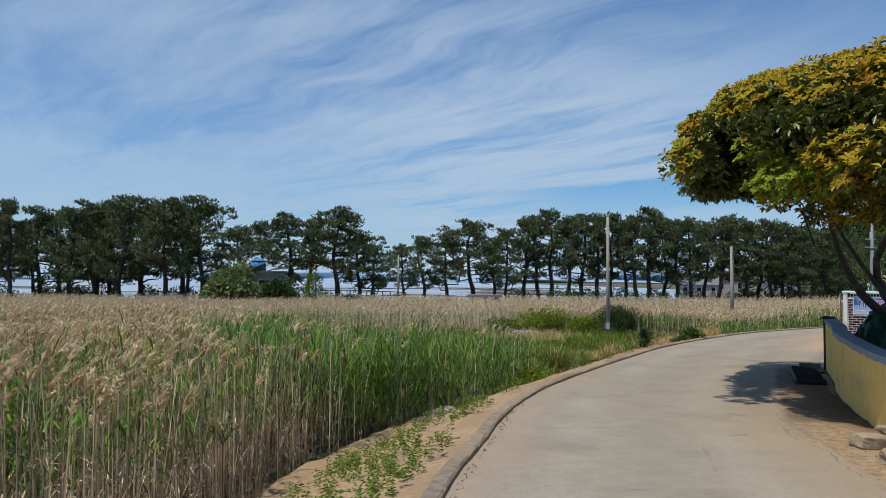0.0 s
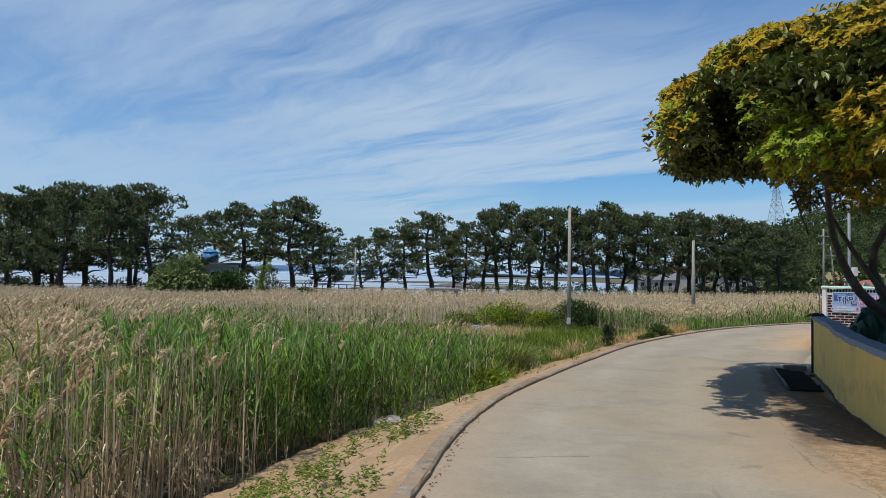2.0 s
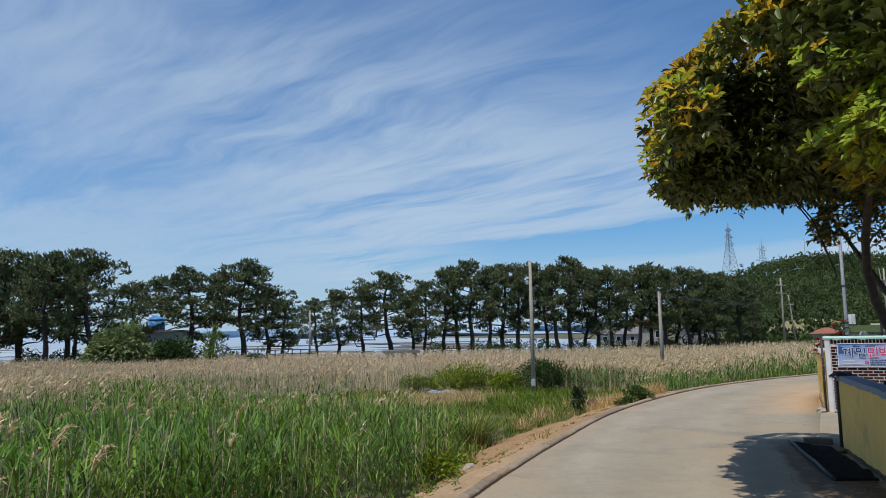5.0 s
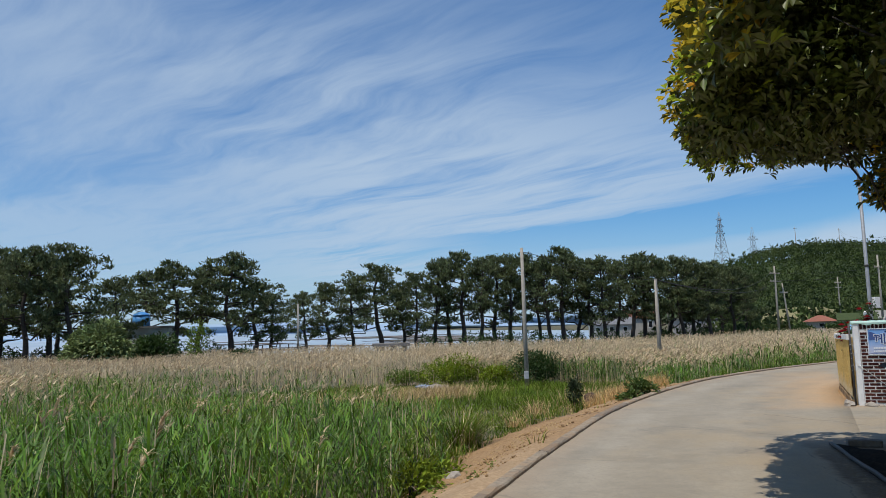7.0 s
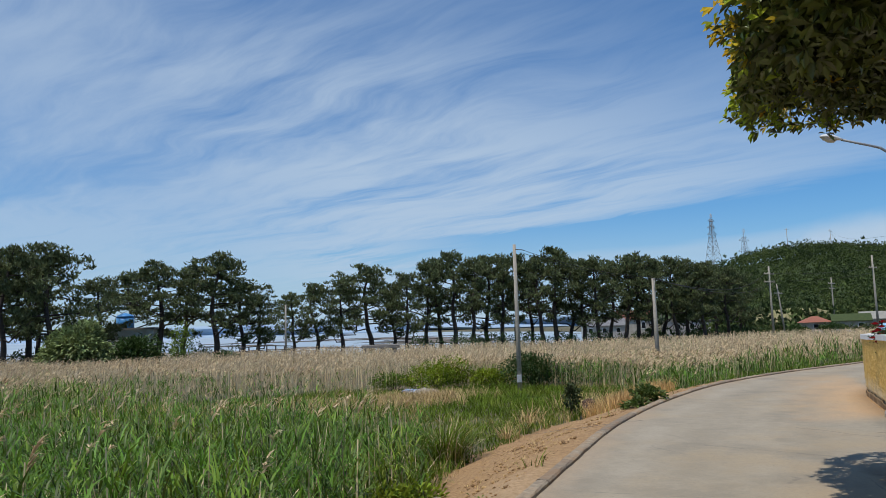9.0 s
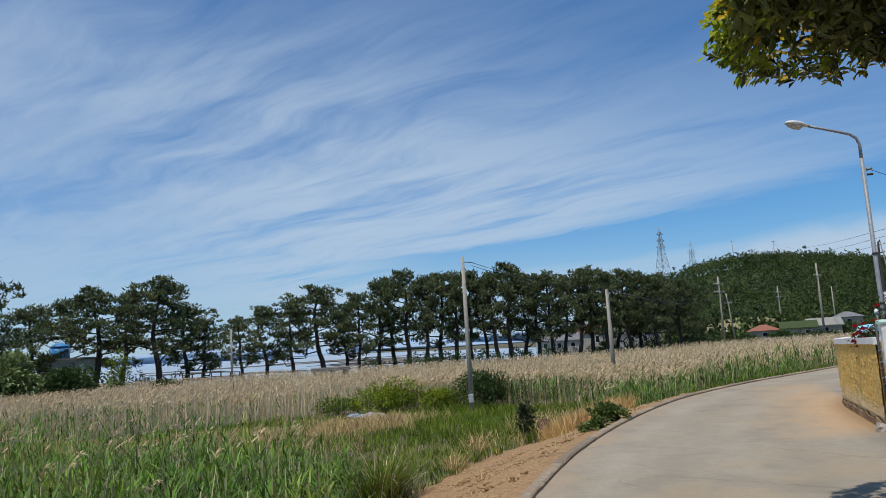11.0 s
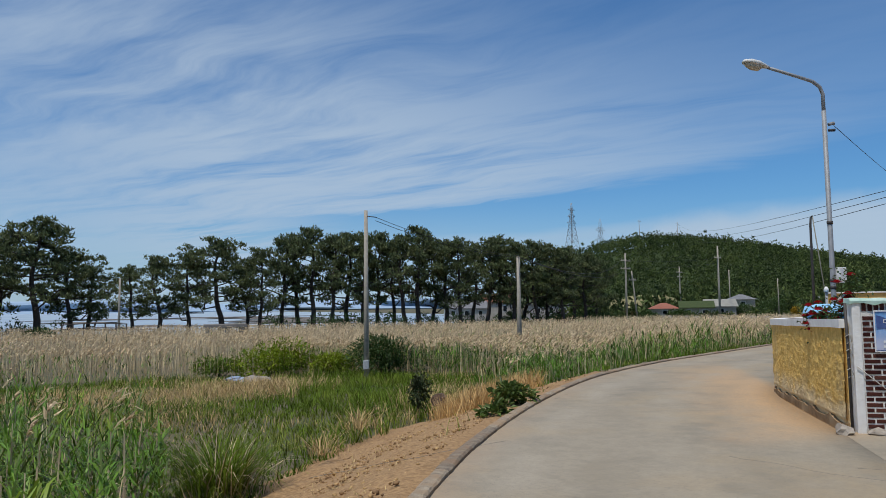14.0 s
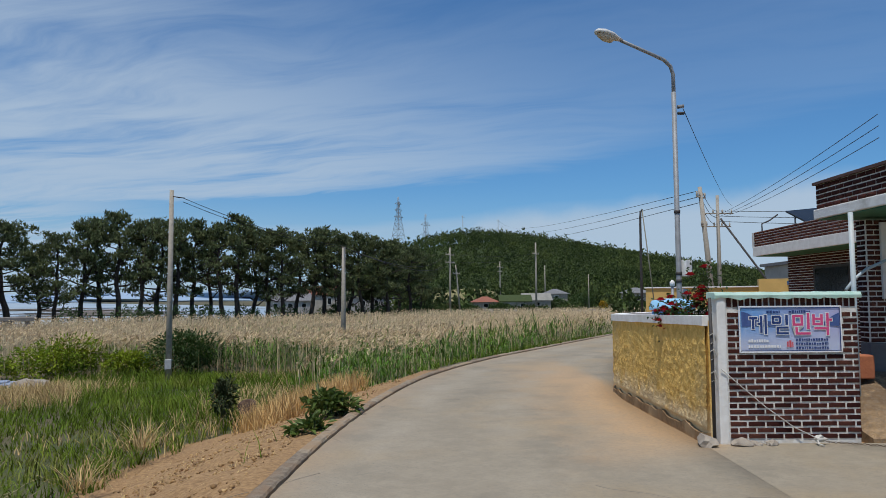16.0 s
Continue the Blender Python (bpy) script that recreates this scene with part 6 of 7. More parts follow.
def banner():
    root = local("banner", "printed blue vinyl guest house banner tied to the brick wall", "banner", A0 + 0.235, D0 - 0.012, 0.965)
    W, H = 1.15, 0.52
    m = bpy.data.materials.new("banner_print")
    m.use_nodes = True
    n = Nodes(m.node_tree)
    xyz = n.add("ShaderNodeSeparateXYZ", {0: n.add("ShaderNodeTexCoord").outputs["Object"]})
    g = n.span(xyz.outputs[0], 0.0, W)
    col = n.mix(g, (0.14, 0.33, 0.66), (0.42, 0.42, 0.66))
    col = n.mix(n.span(xyz.outputs[2], 0.33, 0.05), col, (0.48, 0.52, 0.68))
    col = n.mix(n.math("MULTIPLY", n.span(n.noise(n.add("ShaderNodeTexCoord").outputs["Object"], 9.0), 0.45, 0.7), 0.25), col, (0.62, 0.66, 0.78))
    bsdf = m.node_tree.nodes["Principled BSDF"]
    m.node_tree.links.new(col, bsdf.inputs["Base Color"])
    bsdf.inputs["Roughness"].default_value = 0.45
    bm = bmesh.new()
    rows = []
    for i in range(21):
        for_z = []
        for j in range(9):
            x, z = W * i / 20, H * j / 8
            for_z.append(bm.verts.new((x, -0.004 * math.sin(x * 9) * math.sin(z * 7), z)))
        rows.append(for_z)
    for i in range(20):
        for j in range(8):
            bm.faces.new((rows[i][j], rows[i + 1][j], rows[i + 1][j + 1], rows[i][j + 1]))
    part("sheet", bm, m, root)
    white = mat("banner_white", (0.78, 0.78, 0.78), (0.72, 0.72, 0.73), 10, bump=0, rough=0.5)
    navy = mat("banner_navy", (0.02, 0.045, 0.16), (0.03, 0.06, 0.2), 10, bump=0, rough=0.5)
    pink = mat("banner_pink", (0.66, 0.09, 0.24), (0.6, 0.07, 0.2), 10, bump=0, rough=0.5)
    red = mat("banner_red", (0.6, 0.1, 0.12), (0.55, 0.08, 0.1), 10, bump=0, rough=0.5)

    def plate(bm, x0, z0, x1, z1, y, slope=0.0):
        vs = [bm.verts.new(p) for p in ((x0, y, z0), (x1, y, z0 + slope), (x1, y, z1 + slope), (x0, y, z1))]
        bm.faces.new(vs)

    bm = bmesh.new()
    for x0, z0, x1, z1 in ((0, 0, W, 0.016), (0, H - 0.016, W, H), (0, 0.016, 0.016, H - 0.016), (W - 0.016, 0.016, W, H - 0.016)):
        plate(bm, x0, z0, x1, z1, -0.008)
    part("white_border", bm, white, root)
    bm = bmesh.new()
    for x0, z0, x1, z1 in ((0.018, 0.018, W - 0.018, 0.026), (0.018, H - 0.026, W - 0.018, H - 0.018), (W - 0.028, 0.026, W - 0.018, H - 0.026)):
        plate(bm, x0, z0, x1, z1, -0.0085)
    part("navy_line", bm, navy, root)
    # printed headlands
    headland = mat("banner_headland", (0.05, 0.09, 0.25), (0.08, 0.13, 0.32), 10, bump=0)
    for pts in (((0.03, 0.46), (0.03, 0.29), (0.46, 0.30), (0.44, 0.325), (0.3, 0.36), (0.17, 0.40), (0.10, 0.44)), ((0.92, 0.30), (W - 0.03, 0.29), (W - 0.03, 0.44), (1.04, 0.40), (0.97, 0.36))):
        bm = bmesh.new()
        bm.faces.new([bm.verts.new((x, -0.007, z)) for x, z in pts])
        part("printed_headland", bm, headland, root)

    def strokes(bm, bars, ox, oz, size, y, grow=0.0):
        for x0, z0, x1, z1 in bars:
            plate(bm, ox + x0 * size - grow, oz + z0 * size - grow, ox + x1 * size + grow, oz + z1 * size + grow, y)

    # the house's name as plain strokes
    name_bars = [((0.05, 0.78, 0.45, 0.9), (0.18, 0.3, 0.3, 0.78), (0.45, 0.5, 0.6, 0.62), (0.58, 0.12, 0.7, 0.95), (0.8, 0.05, 0.92, 1.0)),
                 ((0.1, 0.55, 0.5, 0.66), (0.1, 0.85, 0.5, 0.96), (0.08, 0.6, 0.2, 0.9), (0.42, 0.6, 0.54, 0.9), (0.75, 0.5, 0.88, 1.0), (0.3, 0.32, 0.9, 0.42), (0.3, 0.04, 0.9, 0.14), (0.3, 0.14, 0.42, 0.32))]
    for k, bars in enumerate(name_bars):
        for mt, y, grow, nm in ((white, -0.009, 0.008, "name_outline"), (navy, -0.0105, 0.0, "name_stroke")):
            bm = bmesh.new()
            strokes(bm, bars, 0.105 + 0.245 * k, 0.195, 0.225, y, grow)
            part(nm, bm, mt, root)
    for text, x, mt in (("\ubbfc", 0.575, pink), ("\ubc15", 0.80, pink)):
        for extra, y, mm, nm in ((0.012, -0.010, white, "letter_outline"), (0.004, -0.0115, mt, "letter")):
            cu = bpy.data.curves.new(nm, "FONT")
            cu.body, cu.size, cu.offset = text, 0.265, extra
            cu.extrude = 0.0003
            tmp = bpy.data.objects.new("tmp", cu)
            scene.collection.objects.link(tmp)
            bpy.context.view_layer.update()
            me = bpy.data.meshes.new_from_object(tmp.evaluated_get(bpy.context.evaluated_depsgraph_get()))
            bpy.data.objects.remove(tmp)
            me.materials.clear()
            me.materials.append(mm)
            ob = part(nm, me, mm, root)
            ob.location, ob.rotation_euler = (x, y, 0.215), (math.pi / 2, 0, 0)
    # small print, as bars
    rng = np.random.RandomState(4)
    lines = [(0.31, 0.44, 0.46, 0.03, navy), (0.56, 0.44, 0.80, 0.03, navy), (0.10, 0.115, 0.33, 0.036, white), (0.10, 0.055, 0.46, 0.034, white),
             (0.63, 0.13, 0.99, 0.028, navy), (0.63, 0.085, 0.99, 0.026, navy), (0.63, 0.04, 0.99, 0.026, navy), (0.53, 0.06, 0.60, 0.075, red)]
    for x0, z0, x1, h, mt in lines:
        bm = bmesh.new()
        x = x0
        while x < x1:
            step = rng.uniform(0.014, 0.028)
            plate(bm, x, z0, min(x + step, x1), z0 + h * rng.uniform(0.75, 1), -0.009)
            x += step + 0.008
        part("small_print", bm, mt, root)
    # ties at the corners
    for x, z in ((0.02, 0.02), (W - 0.02, 0.02), (0.02, H - 0.02), (W - 0.02, H - 0.02)):
        part("eyelet", lump(bmesh.new(), (x, -0.008, z), (0.009, 0.004, 0.009), 1, 0.05, 1, False), STEEL, root)


banner()


def rough_wall():
    """The sprayed yellow wall along the lane, with its white cap, turning back at its far end."""
    root = thing("wall_yellow", "rough sprayed yellow plaster wall with a white painted cap", "wall", kind="structure")
    face = [(11.02, 20.42), (12.15, 22.3), (13.28, 24.18), (13.62, 24.62), (14.2, 24.95), (15.6, 25.3), (17.5, 25.9)]
    pts = smooth_line(face, 7)
    lo = road_z(pts[:, 1]) - 0.12
    run = np.r_[0, np.cumsum(np.hypot(*np.diff(pts, axis=0).T))]
    hi = np.interp(run, [0, 4.6, 9], [1.32, 1.24, 1.26])
    part("wall_core", path_box(bmesh.new(), [tuple(p) for p in pts], lo, hi, 0.16, 0.02), YELLOW_PLASTER, root)
    # thrown plaster: a finely dented skin
    n, k = 260, 56
    length = 5.6
    grid = []
    verts = []
    for i in range(n + 1):
        d = length * i / n
        x, y = np.interp(d, run, pts[:, 0]), np.interp(d, run, pts[:, 1])
        x2, y2 = np.interp(d + 0.05, run, pts[:, 0]), np.interp(d + 0.05, run, pts[:, 1])
        wl = math.hypot(x2 - x, y2 - y)
        ox, oy = -(y2 - y) / wl, (x2 - x) / wl
        z0, z1 = float(road_z(y)) + 0.13, float(np.interp(d, run, hi)) - 0.002
        for j in range(k + 1):
            z = z0 + (z1 - z0) * j / k
            q = Vector((d, z, 0))
            dent = 0.008 * noise.noise(q * 7) + 0.024 * abs(noise.noise(Vector((d * 24, z * 13, 0)))) + 0.012 * noise.noise(q * 38)
            if j in (0, k):
                dent = -0.01
            verts.append((x + ox * (0.012 + dent), y + oy * (0.012 + dent), z))
    i = (np.arange(n)[:, None] * (k + 1) + np.arange(k)[None]).ravel()
    me = mesh_of("plaster", verts, np.stack([i, i + k + 1, i + k + 2, i + 1], 1), YELLOW_PLASTER)
    part("plaster_skin", me, YELLOW_PLASTER, root, "coarse thrown ochre plaster")
    line = [tuple(p) for p in pts]
    wob = np.array([0.012 * noise.noise(Vector((p[0] * 3, p[1] * 3, 2))) for p in line])
    part("white_cap", path_box(bmesh.new(), line, hi - 0.055 + wob, hi + 0.055 + wob * 0.5, 0.26, -0.045), WHITE_PAINT, root, "white painted cap")
    # exposed footing
    fine = smooth_line(line, 3)
    fl = road_z(fine[:, 1])
    bulge = np.array([0.05 * noise.noise(Vector((p[0] * 3.3, p[1] * 3.3, 5))) for p in fine])
    part("footing", path_box(bmesh.new(), [tuple(p) for p in fine], fl - 0.1, fl + 0.085 + 1.2 * bulge, 0.1, -0.03), mat("stained_footing", (0.31, 0.20, 0.10), (0.17, 0.108, 0.055), 8, (0.46, 0.34, 0.2), 2, 0.55, bump=0.7), root)


rough_wall()


def gate_clutter():
    root = local("drain_pipe", "thin dark drain pipe with white ties up the wall corner", "pipe", A0 - 0.06, D0 + 0.02, -0.04)
    part("pipe", tubed([(0, 0, 0), (0.0, 0, 0.9), (-0.01, 0, 1.62)], 0.02, 8), DARK_METAL, root)
    white = mat("white_rope", (0.6, 0.58, 0.53), (0.5, 0.48, 0.44), 30)
    for z in (0.78, 1.02, 1.2):
        part("tie", tubed([(-0.03, -0.025, z), (0.02, -0.03, z + 0.03), (0.04, -0.02, z - 0.06), (-0.02, -0.028, z - 0.09)], 0.006, 5), white, root)
    # a rope slung across the bricks, ending in a chain on the ground
    rope = local("rope", "pale rope slung across the brick wall and tied to a chain", "rope", A0, D0, -0.03)
    pts = [(0.02, -0.03, 0.82), (0.2, -0.02, 0.66), (0.5, -0.02, 0.40), (0.8, -0.03, 0.18), (1.0, -0.06, 0.08), (1.15, -0.10, 0.05)]
    part("rope_strand", tubed(pts, 0.006, 6), white, rope)
    part("knot", lump(bmesh.new(), (1.05, -0.09, 0.06), (0.06, 0.04, 0.035), 3, 0.5, 2, False), white, rope)
    part("rope_end", tubed([(1.02, -0.1, 0.06), (1.0, -0.16, 0.02), (1.03, -0.22, 0.012)], 0.01, 6), white, rope)
    rust = mat("rusty_chain", (0.10, 0.075, 0.055), (0.16, 0.12, 0.09), 30, rough=0.7, metal=0.4)
    for i in range(46):
        bm = bmesh.new()
        ring = [(0.017 * math.cos(a), 0.009 * math.sin(a), 0) for a in np.linspace(0, 2 * math.pi, 9)]
        tube(bm, ring, 0.003, 4, cap=False)
        link = part("link", bm, rust, rope)
        f = i / 45
        link.location = (1.12 + 1.25 * f, -0.12 - 0.42 * f + 0.05 * math.sin(f * 5), 0.014 + 0.02 * (1 - f) ** 4)
        link.rotation_euler = (1.2 if i % 2 else 0.2, 0, -0.32)
    for i, (x, y, sx, sy, sz) in enumerate(((-0.17, -0.06, 0.16, 0.1, 0.085), (0.20, -0.09, 0.11, 0.08, 0.06), (0.53, -0.08, 0.08, 0.06, 0.05), (0.36, -0.05, 0.09, 0.05, 0.035))):
        c, s = math.cos(HR), math.sin(HR)
        stone("foot_stone", (HX + c * (A0 + x) - s * (D0 + y), HY + s * (A0 + x) + c * (D0 + y), -0.05), (sx, sy, sz), i + 20, "pale worn stone at the foot of the wall", group="stones at the gate wall")
    # roses over the wall
    root = thing("rose_bush", "red climbing rose bush leaning over the wall", "shrub", (12.2, 21.7, 0.0))
    rng = np.random.RandomState(17)
    bm = bmesh.new()
    tips = []
    for i in range(12):
        tip = Vector((rng.uniform(-0.3, 0.12), rng.uniform(-0.28, 0.3), rng.uniform(1.28, 1.48)))
        if i < 3:
            tip = Vector((0.03 + 0.03 * i, -0.25 + 0.02 * i, 1.6 + 0.17 * i))
        tips.append(tip)
        tube(bm, [(rng.uniform(-0.2, 0.3), rng.uniform(-0.3, 0.3), 0), tip * 0.6 + Vector((0, 0, 0.25)), tip], [0.014, 0.01, 0.004], 5)
    part("stem", bm, BARK, root)
    c = np.array([tips[rng.randint(12)] for _ in range(900)]) + rng.normal(0, 0.1, (900, 3))
    v, f = leaves(c, rng.normal(size=(900, 3)), rng.uniform(0.04, 0.075, 900), 0.032, rng)
    part("foliage", mesh_of("foliage", v, f, SHRUB_DARK), SHRUB_DARK, root)
    for i in range(42):
        t = tips[rng.randint(12)] + Vector(rng.normal(0, 0.09, 3))
        bm = bmesh.new()
        for ring, cnt in ((0.0, 3), (0.026, 5), (0.052, 7)):
            for k in range(cnt):
                a = 6.28 * k / cnt + ring * 40
                d = Vector((math.cos(a), math.sin(a), 0))
                e = Vector((-math.sin(a), math.cos(a), 0))
                b0 = t + d * ring * 0.5
                vs = [bm.verts.new(b0 - e * 0.02), bm.verts.new(b0 + e * 0.02), bm.verts.new(b0 + d * (ring * 0.7 + 0.012) + e * 0.032 + Vector((0, 0, 0.046 - ring * 0.5))), bm.verts.new(b0 + d * (ring * 0.7 + 0.012) - e * 0.032 + Vector((0, 0, 0.046 - ring * 0.5)))]
                bm.faces.new(vs)
        part("rose_flower", bm, ROSE, root)
    # blue drum
    root = thing("water_drum", "pale blue plastic drum with a lid behind the wall", "drum", (12.95, 22.66, 0.12))
    bm = bmesh.new()
    prof = [(0.0, 0.29), (0.02, 0.3), (0.4, 0.31), (0.42, 0.325), (0.46, 0.31), (0.9, 0.31), (0.92, 0.325), (0.96, 0.31), (1.28, 0.3)]
    tube(bm, [(0, 0, z) for z, _ in prof], [r for _, r in prof], 20)
    part("drum_body", bm, BLUE_PLASTIC, root)
    part("drum_lid", tubed([(0, 0, 1.28), (0, 0, 1.32), (0, 0, 1.42), (0, 0, 1.45)], [0.34, 0.34, 0.30, 0.12], 20), mat("pale_blue_lid", (0.25, 0.5, 0.72), (0.3, 0.55, 0.75), 5), root)
    # stone guardian figure head on a post, kept plain
    ob = part("garden_statue", lump(lump(bmesh.new(), (0, 0, 0.75), (0.14, 0.14, 0.8), 2, 0.1, 2), (0, 0, 1.72), (0.11, 0.11, 0.12), 3, 0.05, 2, False), PALE_WALL)
    ob.location = (14.3, 23.6, -0.1)
    tagged(ob, "plain pale garden statue standing behind the roses", "statue")


gate_clutter()


# ---- lamp and poles ----
def street_lamp():
    root = thing("street_lamp", "tall galvanised street lamp with a curved arm and a white head", "street lamp", (13.3, 22.82, -0.08))
    part("post", tubed([(0, 0, -0.1), (0, 0, 1.6), (0, 0, 4.96)], [0.05, 0.043, 0.038], 14), STEEL, root)
    for z in (0.9, 1.9, 2.02, 3.0):
        part("band", tubed([(0, 0, z), (0, 0, z + 0.05)], 0.05, 14), DARK_METAL, root)
    d = Vector((11.93 - 13.3, 23.02 - 22.82, 0)).normalized()
    arm = [Vector((0, 0, 4.9)), Vector((0, 0, 5.25)), Vector((0, 0, 5.38)) + d * 0.05, Vector((0, 0, 5.47)) + d * 0.18, Vector((0, 0, 5.53)) + d * 0.4, Vector((0, 0, 5.68)) + d * 1.0]
    part("arm", tubed(arm, [0.032, 0.03, 0.03, 0.03, 0.028, 0.026], 10), STEEL, root)
    head = part("head", bmesh.new(), STEEL, root)
    bm = bmesh.new()
    prof = [(0.0, 0.03, 0.03), (0.08, 0.06, 0.05), (0.2, 0.11, 0.075), (0.34, 0.12, 0.075), (0.45, 0.08, 0.05), (0.49, 0.02, 0.015)]
    rings = []
    e = Vector((-d.y, d.x, 0))
    rise = Vector((0, 0, 0.18))
    for s, w, h in prof:
        c = Vector((0, 0, 5.68)) + d * (0.98 + s) + rise * s
        rings.append([bm.verts.new(c + e * w * math.cos(a) + Vector((0, 0, h * max(math.sin(a), -0.25)))) for a in np.linspace(0, 2 * math.pi, 12, endpoint=False)])
    for a, b in zip(rings, rings[1:]):
        for q in range(12):
            bm.faces.new((a[q], a[(q + 1) % 12], b[(q + 1) % 12], b[q])).smooth = True
    bm.faces.new(rings[0][::-1])
    bm.faces.new(rings[-1])
    bm.to_mesh(head.data)
    bm.free()
    head.data.materials.clear()
    head.data.materials.append(mat("lamp_white", (0.62, 0.62, 0.6), (0.55, 0.55, 0.53), 8, rough=0.4, bump=0))
    bm = bmesh.new()
    rings = []
    for s, w, h in ((0.14, 0.06, 0.02), (0.2, 0.09, 0.075), (0.32, 0.095, 0.085), (0.42, 0.06, 0.05), (0.45, 0.02, 0.01)):
        c = Vector((0, 0, 5.675)) + d * (0.98 + s) + rise * s
        rings.append([bm.verts.new(c + e * w * math.cos(a) - Vector((0, 0, 0.015 + h * abs(math.sin(a))))) for a in np.linspace(0, math.pi, 9)])
    for a, b in zip(rings, rings[1:]):
        for q in range(8):
            bm.faces.new((a[q], a[q + 1], b[q + 1], b[q])).smooth = True
    lens = mat("lamp_lens", (0.42, 0.38, 0.30), (0.5, 0.46, 0.38), 6, rough=0.25, bump=0)
    part("diffuser", bm, lens, root, "milky lamp diffuser")
    part("insulator", tubed([(0.06, -0.02, 4.72), (0.15, -0.06, 4.74)], 0.03, 8), mat("insulator", (0.35, 0.34, 0.33), (0.1, 0.1, 0.1), 30), root)
    part("insulator", tubed([(0.06, -0.02, 4.62), (0.16, -0.06, 4.62)], 0.025, 8), DARK_METAL, root)
    part("switch_box", boxed(0.06, -0.1, 2.0, 0.2, 0.06, 2.26, bevel=0.01), WHITE_PAINT, root)
    part("service_pipe", tubed([(-0.13, 0.02, 0), (-0.13, 0.02, 1.85)], 0.022, 9), STEEL, root)
    part("service_cap", tubed([(-0.13, 0.02, 1.85), (-0.13, 0.02, 1.9), (-0.13, 0.02, 1.94)], [0.04, 0.04, 0.015], 9), WHITE_PAINT, root)


street_lamp()


def utility_pole(at, tall, label, r=0.15, arms=(), lean=(0, 0), box_z=None, name="utility_pole"):
    """A tapered concrete pole; arms: height, length, bearing."""
    root = thing(name, label, "utility pole", at, group="utility poles")
    top = Vector((lean[0], lean[1], tall))
    part("shaft", tubed([(0, 0, -0.4), top * 0.5, top], [r, r * 0.82, r * 0.63], 12), CONCRETE_POLE, root)
    for h, ln, a in arms:
        c = top * (h / tall)
        d = Vector((math.cos(a), math.sin(a), 0))
        part("crossarm", tubed([c - d * ln / 2, c + d * ln / 2], 0.05 + 0.06 * (r > 0.17) * (tall > 9.5), 6), CONCRETE_POLE, root)
        for k in (-0.45, -0.15, 0.15, 0.45):
            p = c + d * ln * k
            part("insulator", tubed([p, p + Vector((0, 0, 0.12)), p + Vector((0, 0, 0.3))], [0.03, 0.07, 0.05], 6), CONCRETE_POLE, root)
    if box_z:
        part("meter_box", boxed(-0.17, -0.24, box_z, 0.05, -0.13, box_z + 0.36, bevel=0.01), mat("box_grey", (0.5, 0.5, 0.5), (0.42, 0.42, 0.42), 9), root, "grey meter box")
        part("band", tubed([(0, 0, box_z + 0.3), (0, 0, box_z + 0.36)], r * 1.03, 12), STEEL, root)
    return root


utility_pole((9.41, 43.86, -1.5), 7.3, "slim grey concrete utility pole standing in the reeds", 0.125, box_z=0.55)
part("top_bracket", tubed([(9.45, 43.8, 5.55), (9.85, 43.7, 5.5)], 0.02, 6), DARK_METAL, bpy.data.objects["utility_pole"]).matrix_parent_inverse = Matrix.Translation((-9.41, -43.86, 1.5))
utility_pole((20.3, 53.0, -1.5), 6.05, "slim grey concrete utility pole in the tan reeds", 0.15)
utility_pole((-8.1, 109.9, -1.8), 7.5, "grey utility pole before the pines", 0.16)
utility_pole((77.3, 136, -1.3), 12.8, "tall concrete utility pole with two crossarms", 0.22, ((11.4, 3.2, 0.5), (9.9, 3.4, 0.5)))
utility_pole((80.5, 137.5, -1.3), 9.6, "concrete utility pole with one crossarm", 0.18, ((7.8, 2.6, 0.5),), (-1.0, 0))
utility_pole((99.8, 138.2, -1.3), 14.7, "tall concrete utility pole with a crossarm", 0.24, ((12.3, 3.0, 0.5),))
utility_pole((117, 176, 0), 11.5, "concrete utility pole with transformer boxes", 0.2, ((10.0, 3.0, 0.5), (8.8, 2.4, 0.5)))
utility_pole((129, 172, 0), 10.5, "slim concrete utility pole by the houses", 0.18)
utility_pole((39.25, 43.3, 0.0), 8.0, "leaning concrete utility pole with wires", 0.18, ((7.4, 1.0, 0.2), (5.7, 0.6, 0.2)), (-0.6, 0.35))
utility_pole((50.9, 52.3, 0.0), 9.4, "concrete utility pole with crossarms and insulators", 0.18, ((8.0, 2.4, -0.5), (7.0, 2.0, -0.5)))
utility_pole((67.5, 163, -1), 8.2, "thin grey pole before the woods", 0.14)
for hx, tall in ((290.0, 17.0), (321.5, 16.0)):
    utility_pole((hx, 470, float(land_z(hx, 470)[0])), tall, "far utility pole standing on the wooded hilltop", 0.25, ((tall - 1.2, 4.0, 0.4),))
utility_pole((99, 121, -0.8), 7.0, "thin green-grey pole by the stone wall", 0.1)


def flag_pole():
    root = thing("bent_pole", "thin dark bent pole with a slack rope", "pole", (18.72, 28.92, -0.1))
    part("pole", tubed([(0, 0, 0), (0, 0, 2.5), (0.01, 0, 3.8), (0.03, 0, 4.0), (0.09, 0, 4.06)], [0.04, 0.034, 0.03, 0.028, 0.02], 8), DARK_METAL, root)
    part("rope", tubed([(0.09, 0, 4.05), (0.2, -0.1, 2.6), (0.42, -0.2, 0.3)], 0.016, 5), mat("grey_rope", (0.2, 0.2, 0.17), (0.26, 0.25, 0.2), 20), root)


flag_pole()


